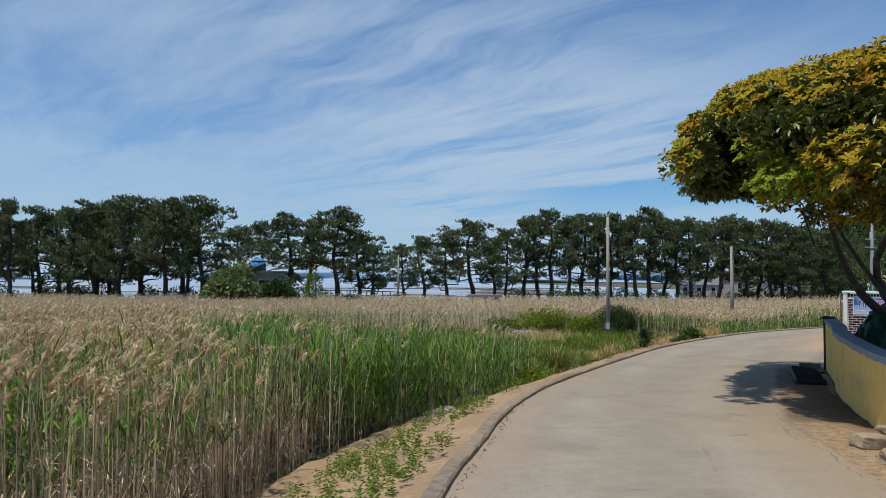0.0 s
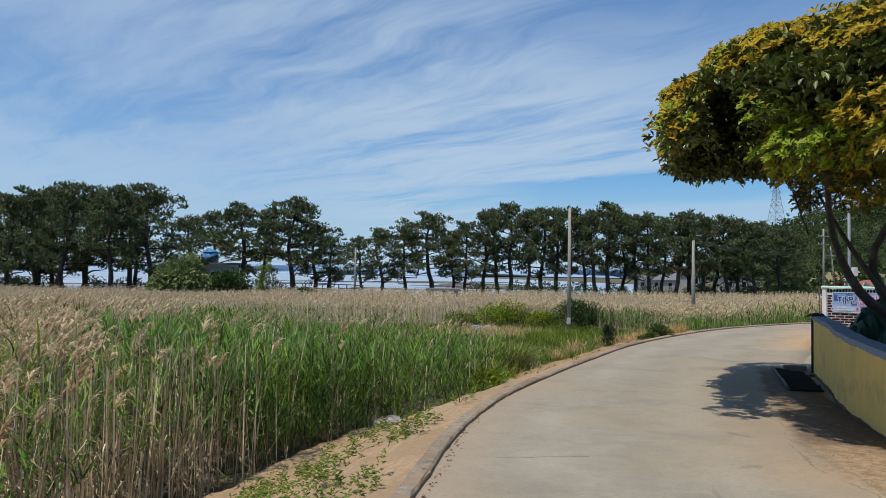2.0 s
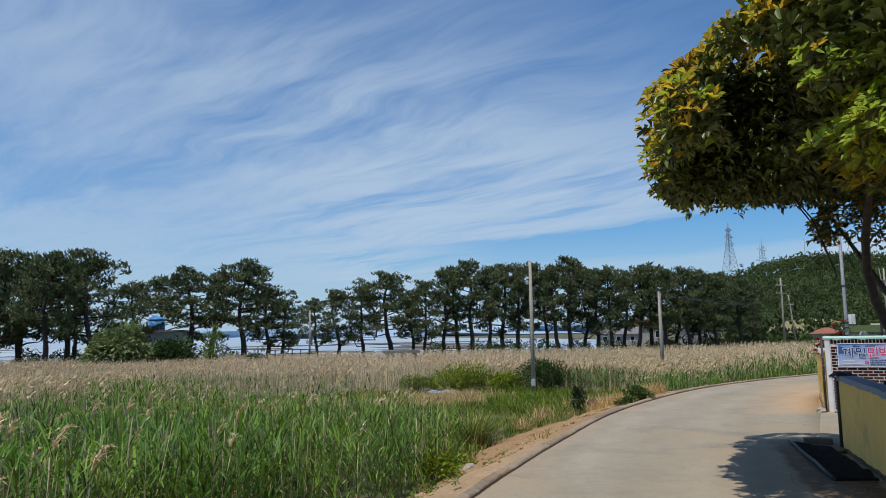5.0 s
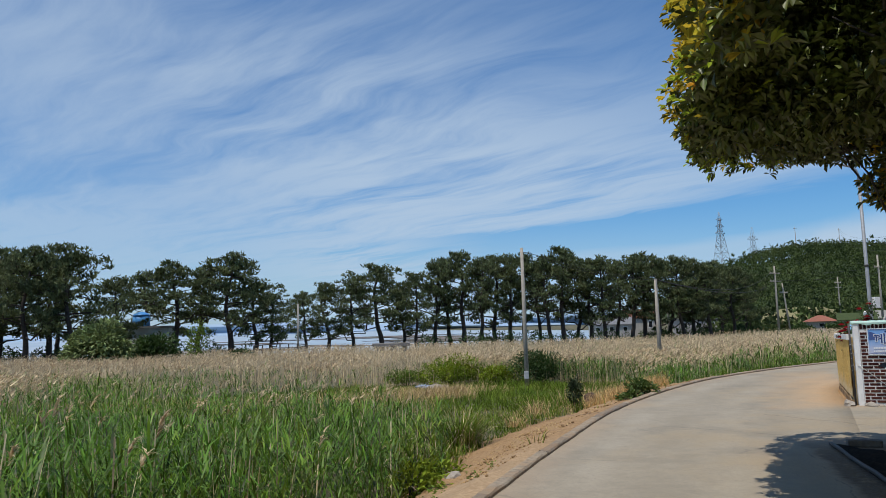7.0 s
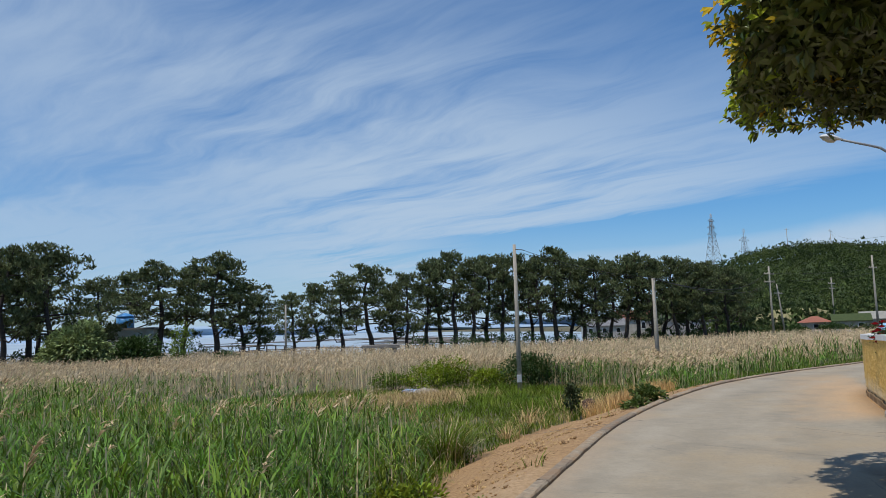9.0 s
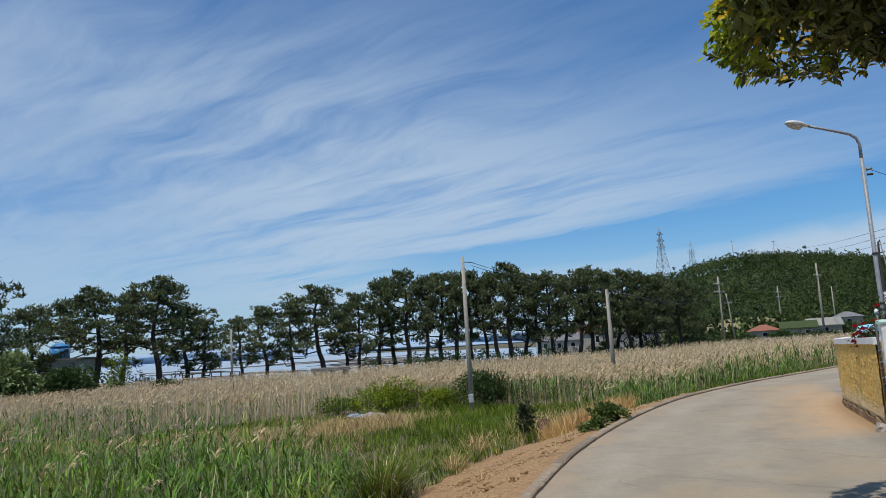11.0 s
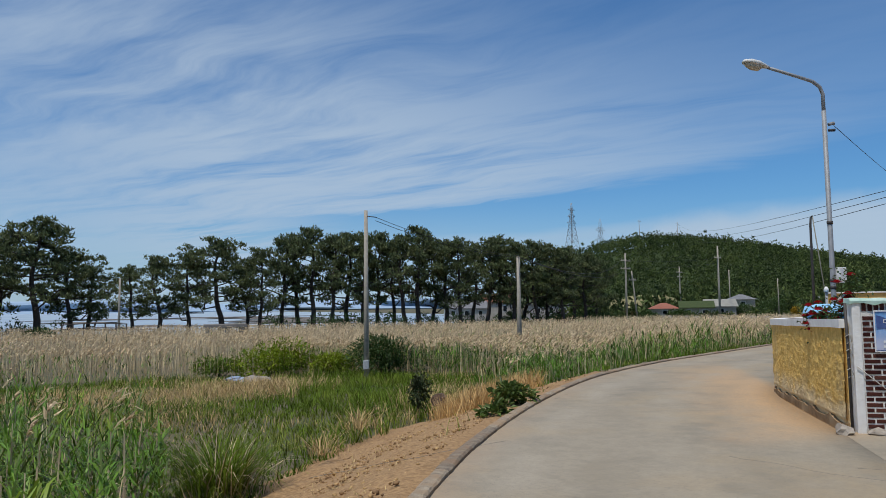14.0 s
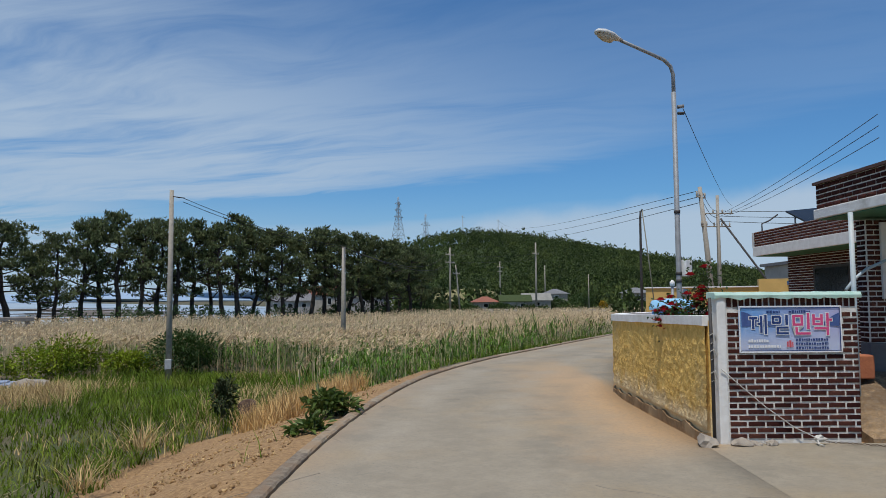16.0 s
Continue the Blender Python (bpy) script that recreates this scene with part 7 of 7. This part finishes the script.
def guy_strut():
    root = thing("guy_strut", "dark slanting steel strut holding the utility pole", "strut", (45.4, 43.0, 0))
    part("strut", tubed([(-0.2, 0.1, 0.0), (-0.3, 0.18, 1.5), (-2.2, 2.9, 6.6)], 0.065, 8), DARK_METAL, root)


guy_strut()


def wire(a, b, sag, label, r=0.012):
    a, b = Vector(a), Vector(b)
    pts = [a.lerp(b, t) - Vector((0, 0, sag * 4 * t * (1 - t))) for t in np.linspace(0, 1, 17)]
    tagged(part("overhead_wire", tubed(pts, r, 5), CABLE), label, "wire", "overhead wires")


wire((13.45, 22.77, 4.62), (51.7, 51.6, 8.6), 0.35, "thin service wire running from the street lamp", 0.006)
for k in range(3):
    wire((50.6 + 0.3 * k, 52.4 - 0.2 * k, 7.75), (24.7, 25.8, 6.6 - 0.33 * k), 0.25, "overhead wire strung to the house", 0.011)
for k in range(3):
    wire((38.7, 43.6, 7.8 - 0.35 * k), (321.5, 470, 61.0 - 0.8 * k), 4.0 + 1.2 * k, "long overhead wire climbing to the hill", 0.02)
for k in range(3):
    wire((38.8, 43.6, 7.7 - 0.5 * k), (50.8, 52.3, 8.2 - 0.5 * k), 0.3, "overhead wire strung between poles", 0.016)
    wire((50.9, 52.3, 8.2 - 0.4 * k), (74, 40, 9.5 - 0.7 * k), 0.5, "overhead wire strung between poles", 0.02)
for k in range(2):
    wire((9.8, 43.7, 5.5 - 0.15 * k), (20.4, 53.0, 4.6 - 0.1 * k), 0.3, "slack overhead wire strung over the reeds", 0.012)
    wire((20.4, 53.0, 4.5), (76.2 + 2 * k, 136, 10.0 - k), 1.6, "long overhead wire strung over the reeds", 0.025)
    wire((77.3, 136, 10.2 - 1.4 * k), (99.8, 138.2, 11.0 - k), 0.5, "overhead wire strung between poles", 0.025)


def pylon(at, tall, label):
    root = thing("pylon", label, "pylon", at, 0.4)
    half = lambda z: np.interp(z / tall, [0, 0.55, 0.62, 1.0], [0.115, 0.045, 0.034, 0.006]) * tall
    for sx, sy in ((1, 1), (1, -1), (-1, -1), (-1, 1)):
        zs = np.linspace(0, tall, 10)
        part("leg", tubed([(sx * half(z), sy * half(z), z) for z in zs], 0.16, 4), STEEL, root)
    zs = [0, 0.15, 0.28, 0.40, 0.5, 0.58, 0.66, 0.74, 0.82, 0.9]
    for a, b in zip(zs, zs[1:]):
        bm = bmesh.new()
        for k in range(4):
            s0, s1 = [((1, 1), (1, -1)), ((1, -1), (-1, -1)), ((-1, -1), (-1, 1)), ((-1, 1), (1, 1))][k]
            ha, hb = half(a * tall), half(b * tall)
            tube(bm, [(s0[0] * ha, s0[1] * ha, a * tall), (s1[0] * hb, s1[1] * hb, b * tall)], 0.1, 4)
            tube(bm, [(s1[0] * ha, s1[1] * ha, a * tall), (s0[0] * hb, s0[1] * hb, b * tall)], 0.1, 4)
            tube(bm, [(s0[0] * hb, s0[1] * hb, b * tall), (s1[0] * hb, s1[1] * hb, b * tall)], 0.09, 4)
        part("bracing", bm, STEEL, root)
    for z, ln in ((0.62, 0.2), (0.74, 0.17), (0.86, 0.14)):
        h = half(z * tall)
        for s in (-1, 1):
            bm = bmesh.new()
            tip = (s * ln * tall * 0.62, 0, z * tall + 0.3)
            for y in (-h, h):
                tube(bm, [(s * h, y, z * tall), tip], 0.12, 4)
                tube(bm, [(s * h, y, z * tall + 0.045 * tall), tip], 0.1, 4)
            part("crossarm", bm, STEEL, root)


pylon((262.4, 520, 39), 42, "lattice steel power pylon behind the hill")
pylon((441, 796, 4), 102, "distant lattice steel power pylon behind the hill")


# ---- village ----
def small_house(at, size, rz, wall, roof, label, kind="gable", windows=2):
    w, d, h = size
    root = thing("house", label, "house", at, rz)
    part("wall", boxed(-w / 2, -d / 2, -0.6, w / 2, d / 2, h), wall, root)
    bm = bmesh.new()
    if kind == "gable":
        e, r = 0.4, d * 0.28
        prof = [(-d / 2 - e, h - 0.12), (0, h + r), (d / 2 + e, h - 0.12), (d / 2 + e, h + 0.05), (0, h + r + 0.18), (-d / 2 - e, h + 0.05)]
    elif kind == "hip":
        e, r = 0.5, d * 0.24
        prof = None
        base = [bm.verts.new(p) for p in ((-w / 2 - e, -d / 2 - e, h - 0.05), (w / 2 + e, -d / 2 - e, h - 0.05), (w / 2 + e, d / 2 + e, h - 0.05), (-w / 2 - e, d / 2 + e, h - 0.05))]
        ridge = [bm.verts.new((-w / 2 + d * 0.45, 0, h + r)), bm.verts.new((w / 2 - d * 0.45, 0, h + r))]
        bm.faces.new(base[::-1])
        bm.faces.new((base[0], base[1], ridge[1], ridge[0]))
        bm.faces.new((base[2], base[3], ridge[0], ridge[1]))
        bm.faces.new((base[1], base[2], ridge[1]))
        bm.faces.new((base[3], base[0], ridge[0]))
    else:
        prof = None
        box(bm, -w / 2 - 0.3, -d / 2 - 0.3, h + 0.01, w / 2 + 0.3, d / 2 + 0.3, h + 0.28)
    if prof:
        a = [bm.verts.new((-w / 2 - 0.4, y, z)) for y, z in prof]
        b = [bm.verts.new((w / 2 + 0.4, y, z)) for y, z in prof]
        for q in range(6):
            bm.faces.new((a[q], a[(q + 1) % 6], b[(q + 1) % 6], b[q]))
        bm.faces.new(a[::-1])
        bm.faces.new(b)
    bmesh.ops.recalc_face_normals(bm, faces=bm.faces[:])
    part("roof", bm, roof, root)
    for k in range(windows):
        x = -w / 2 + w * (k + 0.5) / windows
        win = part("window", boxed(x - 0.55, -d / 2 - 0.06, h * 0.35, x + 0.55, -d / 2 - 0.01, h * 0.8), WHITE_PAINT, root)
        part("pane", boxed(x - 0.47, -d / 2 - 0.075, h * 0.39, x + 0.47, -d / 2 - 0.062, h * 0.76), DARK_GLASS, win)
    return root


small_house((96, 152, -1.0), (5.6, 5, 1.9), -0.5, PALE_WALL, RED_ROOF, "small house with a red hipped roof", "hip", 1)
small_house((99.5, 145.5, -1.0), (6.4, 4.4, 2.0), -0.55, PALE_WALL, mat("vine_roof", (0.04, 0.06, 0.02), (0.06, 0.08, 0.025), 2, bump=0.8), "low stone barn overgrown by green vines", "gable", 2)
small_house((108, 149, -0.8), (6.0, 5, 2.0), -0.5, PALE_WALL, mat("pale_tin_roof", (0.30, 0.29, 0.25), (0.24, 0.23, 0.2), 1), "low barn with a long pale grey roof", "gable", 1)
small_house((125, 163, 0.4), (5.5, 5, 2.4), -0.5, PALE_WALL, GREY_ROOF, "house with a dark grey hipped roof among trees", "hip", 1)
small_house((80.7, 178, -1.2), (9.5, 6, 3.2), -0.2, mat("white_house", (0.42, 0.40, 0.37), (0.34, 0.32, 0.3), 1), GREY_ROOF, "white flat-roofed house behind the pines", "flat", 3)
small_house((73.5, 196, -1.2), (9, 7, 4.2), -0.2, PALE_WALL, RED_ROOF, "pale house with a red roof behind the pines", "gable", 2)
small_house((62, 186, -1.2), (10, 6, 2.6), -0.2, mat("white_house_wall", (0.46, 0.44, 0.41), (0.38, 0.36, 0.33), 1), GREY_ROOF, "white low house on the shore behind the pines", "gable", 3)
small_house((103.5, 113.4, 0.3), (4.4, 4, 2.2), -0.6, PALE_WALL, GREY_ROOF, "small old house with a dark roof among bushes", "hip", 1)
small_house((67, 54.5, 1.2), (7, 7, 3.2), -0.6, mat("grey_concrete_house", (0.42, 0.41, 0.38), (0.35, 0.34, 0.31), 1), GREY_ROOF, "grey concrete two-part house with a flat roof", "flat", 2)
small_house((-30.5, 118.5, -1.8), (6.5, 5, 4.8), 0.1, mat("pump_house", (0.72, 0.71, 0.69), (0.6, 0.59, 0.57), 1), GREY_ROOF, "small white pump house between the pines", "flat", 1)


for i, (x, y, sx, sz) in enumerate(((92.5, 141, 2.6, 2.6), (104.5, 143, 1.8, 1.7), (112.5, 146, 3.2, 3.8), (117, 143, 3.8, 5.2), (88, 146, 2.2, 2.4), (122, 150, 3.4, 3.6))):
    bush("village_tree", (x, y, float(land_z(x, y)[0]) - 0.2), (sx, sx, sz), 3000, 0.32, "dark green rounded tree among the village houses", SHRUB_DARK, 70 + i, 7, "tree")


def tank():
    root = thing("water_tank", "round blue water tank standing on the pump house roof", "water tank", (-31.2, 117.5, 3.28))
    part("tank_body", tubed([(0, 0, 0), (0, 0, 1.5)], 1.2, 24), TANK_BLUE, root)
    part("tank_lid", tubed([(0, 0, 1.5), (0, 0, 1.75), (0, 0, 2.0), (0, 0, 2.1)], [1.25, 1.1, 0.6, 0.25], 24), TANK_BLUE, root)


tank()


def culvert():
    root = thing("concrete_culvert", "low concrete culvert slab on piers at the reed edge", "culvert", (4.1, 92.0, -1.25))
    dark = mat("old_concrete", (0.26, 0.23, 0.2), (0.19, 0.17, 0.15), 3)
    part("slab", boxed(-2.1, -1.2, 1.1, 2.1, 1.2, 1.45, bevel=0.03), dark, root)
    for x in (-1.7, 0.2, 1.6):
        part("pier", boxed(x - 0.2, -1.0, -0.3, x + 0.2, 1.0, 1.1), dark, root)


culvert()


def rail():
    root = thing("bridge_railing", "dark low timber railing along the shore path", "railing", (-9.8, 103.2, -1.3))
    wood = mat("dark_timber", (0.07, 0.055, 0.045), (0.1, 0.08, 0.065), 5)
    for k in range(7):
        x = -3.3 + 1.1 * k
        part("post", boxed(x - 0.07, -0.07, -0.2, x + 0.07, 0.07, 1.55 + 0.12 * math.sin(k / 6 * math.pi)), wood, root)
    for z in (1.0, 1.5):
        part("rail", tubed([(-3.4 + 6.8 * k / 8, 0, z + 0.14 * math.sin(k / 8 * math.pi)) for k in range(9)], 0.06, 6), wood, root)


rail()


def stone_wall():
    root = thing("field_wall", "long dry-stone field wall below the village", "wall")
    rng = np.random.RandomState(8)
    a, b = Vector((70, 112, 0)), Vector((92, 97, 0))
    bm = bmesh.new()
    for i in range(180):
        t = rng.uniform()
        p = a.lerp(b, t)
        z = float(land_z(p.x, p.y)[0])
        lump(bm, (p.x + rng.uniform(-0.25, 0.25), p.y + rng.uniform(-0.25, 0.25), z + rng.uniform(0.0, 1.5)), (rng.uniform(0.25, 0.5), rng.uniform(0.2, 0.4), rng.uniform(0.15, 0.28)), i, 0.3, 1)
    tagged(part("wall_stones", bm, STONE, root), kind="stuff")
    bush("yellow_bush", (106, 124.9, -0.9), (1.0, 1.0, 1.9), 600, 0.3, "golden yellow clipped bush by the stone wall", mat("golden_leaf", (0.42, 0.27, 0.02), (0.36, 0.25, 0.03), 2, piece=0.3, bump=0), 31, 5)
    ground = part("terrace_field", lump(bmesh.new(), (0, 0, 0), (13, 10, 5.0), 3, 0.2, 3), mat("terrace_grass", (0.24, 0.2, 0.1), (0.2, 0.19, 0.08), 0.3))
    ground.location = (128, 209, -0.6)
    tagged(ground, "pale dry grass terrace below the hill", "terrace", kind="structure")
    rng = np.random.RandomState(61)
    sx = rng.uniform(60, 150, 150)
    sy = 176 - 0.45 * sx + rng.uniform(-4, 14, 150)
    keep = kerb_gap(sx, sy) > 4
    c = np.stack([sx, sy, land_z(sx, sy)], 1)[keep]
    far_clump("village_hedge", "green hedge bushes round the village", c, rng.uniform(0.7, 1.7, len(c)), 34, 62, WOOD_FAR, 0.9, "hedge")
    x, y = rng.uniform(40, 150, 160), rng.uniform(40, 120, 160)
    keep = (x / y > 0.93) & (kerb_gap(x, y) < -9) & (np.hypot(x - 50, y - 50) > 14) & (x > 30)
    c = np.stack([x, y, land_z(x, y)], 1)[keep]
    d = rng.uniform(70, 125, 60)
    q = d * rng.uniform(0.245, 0.47, 60)
    extra = np.stack([4.2 + 0.861 * q + 0.508 * d, 14.7 - 0.508 * q + 0.861 * d], 1)
    c = np.concatenate([c, np.c_[extra, land_z(extra[:, 0], extra[:, 1])]])
    far_clump("garden_trees", "green garden trees behind the walls", c, rng.uniform(0.9, 2.4, len(c)), 60, 63, WOOD_FAR, 1.0, "trees")


stone_wall()


# ---- the brick guest house beside the gate wall ----
def joined_bricks(length, courses, start, pitch=0.067):
    """Brick faces in a stretcher bond along x, facing -y: one mesh, bricks 3 mm proud."""
    verts, faces = [], []
    for c in range(courses):
        x = -0.1 if c % 2 else 0.0
        while x < length - 0.02:
            a, b = max(x, 0) + 0.009, min(x + 0.2, length) - 0.009
            z0, z1 = start + c * pitch + 0.009, start + c * pitch + pitch - 0.009
            if b - a > 0.02:
                k = len(verts)
                verts += [(a, -0.006, z0), (b, -0.006, z0), (b, -0.006, z1), (a, -0.006, z1), (a, 0.01, z0), (b, 0.01, z0), (b, 0.01, z1), (a, 0.01, z1)]
                faces += [(k, k + 1, k + 2, k + 3), (k + 3, k + 2, k + 6, k + 7), (k, k + 4, k + 5, k + 1), (k + 1, k + 5, k + 6, k + 2), (k, k + 3, k + 7, k + 4)]
            x += 0.2
    return mesh_of("bricks", verts, faces, BRICK)


def guest_house():
    root = local("guest_house", "low dark brick guest house with white eaves bands and green soffits", "house", 0, 0, 0)

    def brick_face(x, y, rz, length, z0, courses, body=0.2):
        ob = part("brickwork", boxed(0, 0.002, z0, length, body, z0 + courses * 0.067), MORTAR, root)
        ob.location, ob.rotation_euler = (x, y, 0), (0, 0, rz)
        ob2 = tagged(part("bricks", joined_bricks(length, courses, z0), BRICK, ob), kind="stuff")
        return ob2

    # near wing: wall towards the lane's start, plinth, window
    brick_face(5.55, 9.6, 0, 5.0, 0.98, 24)
    brick_face(5.545, 9.82, -math.pi / 2, 0.21, 0.98, 24)
    part("plinth", boxed(5.53, 9.56, 0.3, 10.5, 9.8, 0.98), mat("dark_plinth", (0.11, 0.11, 0.12), (0.15, 0.15, 0.155), 5), root)
    win = part("window", boxed(5.72, 9.55, 1.55, 7.2, 9.592, 2.55), WHITE_PAINT, root)
    part("pane", boxed(5.80, 9.535, 1.63, 6.42, 9.548, 2.47), DARK_GLASS, win)
    part("pane", boxed(6.5, 9.535, 1.63, 7.12, 9.548, 2.47), DARK_GLASS, win)
    part("eave_slab", boxed(5.1, 8.2, 2.64, 10.5, 10.05, 2.77, bevel=0.01), WHITE_PAINT, root, "white painted eaves slab")
    part("soffit", boxed(5.14, 8.24, 2.625, 10.45, 10.0, 2.637), GREEN_SOFFIT, root, "green painted soffit")
    brick_face(5.14, 10.03, -math.pi / 2, 1.78, 2.772, 5, 0.14)
    brick_face(5.14, 8.24, 0, 5.2, 2.772, 5, 0.14)
    part("parapet_cap", boxed(5.10, 8.2, 3.108, 5.3, 10.06, 3.146), mat("dark_cap", (0.09, 0.05, 0.045), (0.12, 0.07, 0.06), 9), root)
    post = mat("post_paint", (0.56, 0.58, 0.58), (0.30, 0.42, 0.48), 2.0, rough=0.5)
    part("porch_post", tubed([(5.08, 9.1, 0.1), (5.08, 9.1, 2.63)], 0.03, 12), post, root)
    part("handrail", tubed([(4.98, 9.1, 1.66), (5.12, 9.15, 1.80), (5.3, 9.2, 1.92), (5.6, 9.25, 2.04), (6.2, 9.4, 2.06)], 0.02, 8), post, root, "pale bent handrail")
    # far wing, set back
    brick_face(9.4, 20.0, -math.pi / 2, 7.5, 0.3, 36)
    part("eave_slab", boxed(8.5, 12.4, 2.69, 12.5, 20.1, 2.94, bevel=0.01), WHITE_PAINT, root, "white painted eaves slab")
    part("far_soffit", boxed(8.54, 12.44, 2.675, 12.4, 20.0, 2.687), GREEN_SOFFIT, root, "green painted soffit")
    brick_face(8.53, 20.05, -math.pi / 2, 7.6, 2.942, 6, 0.14)
    brick_face(8.53, 20.06, 0, 3.0, 2.942, 6, 0.14)
    door = part("door", boxed(9.375, 16.9, 0.35, 9.39, 18.6, 2.35), DARK_METAL, root)
    part("glass", boxed(9.36, 17.0, 0.45, 9.373, 18.5, 2.28), DARK_GLASS, door)
    part("step", boxed(4.9, 10.4, -0.1, 6.0, 11.4, 0.38, bevel=0.02), ROAD, root)
    panel = part("roof_panel", boxed(-0.62, -0.48, 0, 0.62, 0.48, 0.04), DARK_GLASS, root, "tilted dark roof panel")
    panel.location, panel.rotation_euler = (9.35, 18.1, 3.56), (radians(26), radians(-6), 0.2)
    for x, y, z in ((8.95, 17.75, 3.38), (9.8, 17.9, 3.4), (8.85, 18.35, 3.66), (9.7, 18.45, 3.72)):
        part("panel_leg", tubed([(x, y, 2.9), (x, y, z)], 0.02, 6), STEEL, root)
    part("aerial", tubed([(8.6, 19.7, 3.3), (8.6, 19.7, 3.55), (8.75, 19.6, 3.62), (8.95, 19.5, 3.78)], 0.02, 6), DARK_METAL, root)
    # raised yard
    bm = bmesh.new()
    top = [(4.78, 8.3, 0.0), (9.5, 7.0, 0.2), (10.5, 9.6, 0.66), (5.3, 9.6, 0.62), (4.9, 12.5, 0.45), (4.78, 9.4, 0.25)]
    up = [bm.verts.new(p) for p in top]
    dn = [bm.verts.new((x, y, -0.3)) for x, y, _ in top]
    bm.faces.new(up)
    for i in range(6):
        bm.faces.new((up[i], dn[i], dn[(i + 1) % 6], up[(i + 1) % 6]))
    bmesh.ops.triangulate(bm, faces=bm.faces[:])
    bmesh.ops.recalc_face_normals(bm, faces=bm.faces[:])
    yard = part("yard_slab", bm, ROAD)
    yard.matrix_world = root.matrix_basis
    yard.location, yard.rotation_euler = root.location, root.rotation_euler
    tagged(yard, "raised pale concrete yard before the guest house", "yard", kind="structure")
    pot = local("flower_pot", "terracotta trough standing beside the house wall", "flower pot", 5.25, 9.35, 0.55)
    part("trough", boxed(-0.14, -0.1, 0, 0.14, 0.1, 0.3, bevel=0.02), mat("terracotta", (0.42, 0.15, 0.07), (0.36, 0.12, 0.06), 9), pot)


guest_house()


def ochre_yard():
    """Ochre walls and a low annexe behind the roses."""
    root = thing("annexe", "low ochre annexe wall with pale cap behind the roses", "wall", (0, 0, 0))
    bm = boxed(-3.2, -0.2, -0.3, 3.2, 0.2, 1.95)
    a = part("annexe_wall", bm, OCHRE_WALL, root)
    a.location, a.rotation_euler = (28.0, 33.3, 0), (0, 0, -0.9)
    b = part("annexe_roof", boxed(-1.6, -0.6, 1.7, 2.2, 0.6, 2.25), OCHRE_WALL, root)
    b.location, b.rotation_euler = (29.5, 31.3, 0), (0, 0, -0.9)
    c = part("annexe_cap", boxed(-3.25, -0.26, 1.952, 3.25, 0.26, 2.0), WHITE_PAINT, root)
    c.location, c.rotation_euler = (28.0, 33.3, 0), (0, 0, -0.9)
    root = thing("shed_roof", "small shed with a blue sheet roof", "shed", (30.2, 31.6, 0), -0.6)
    part("shed_wall", boxed(-1.0, -1.0, -0.2, 1.0, 1.0, 2.0), PALE_WALL, root)
    part("sheet_roof", boxed(-1.2, -1.2, 2.02, 1.2, 1.2, 2.16), mat("blue_sheet", (0.04, 0.16, 0.42), (0.05, 0.2, 0.48), 4), root)


ochre_yard()
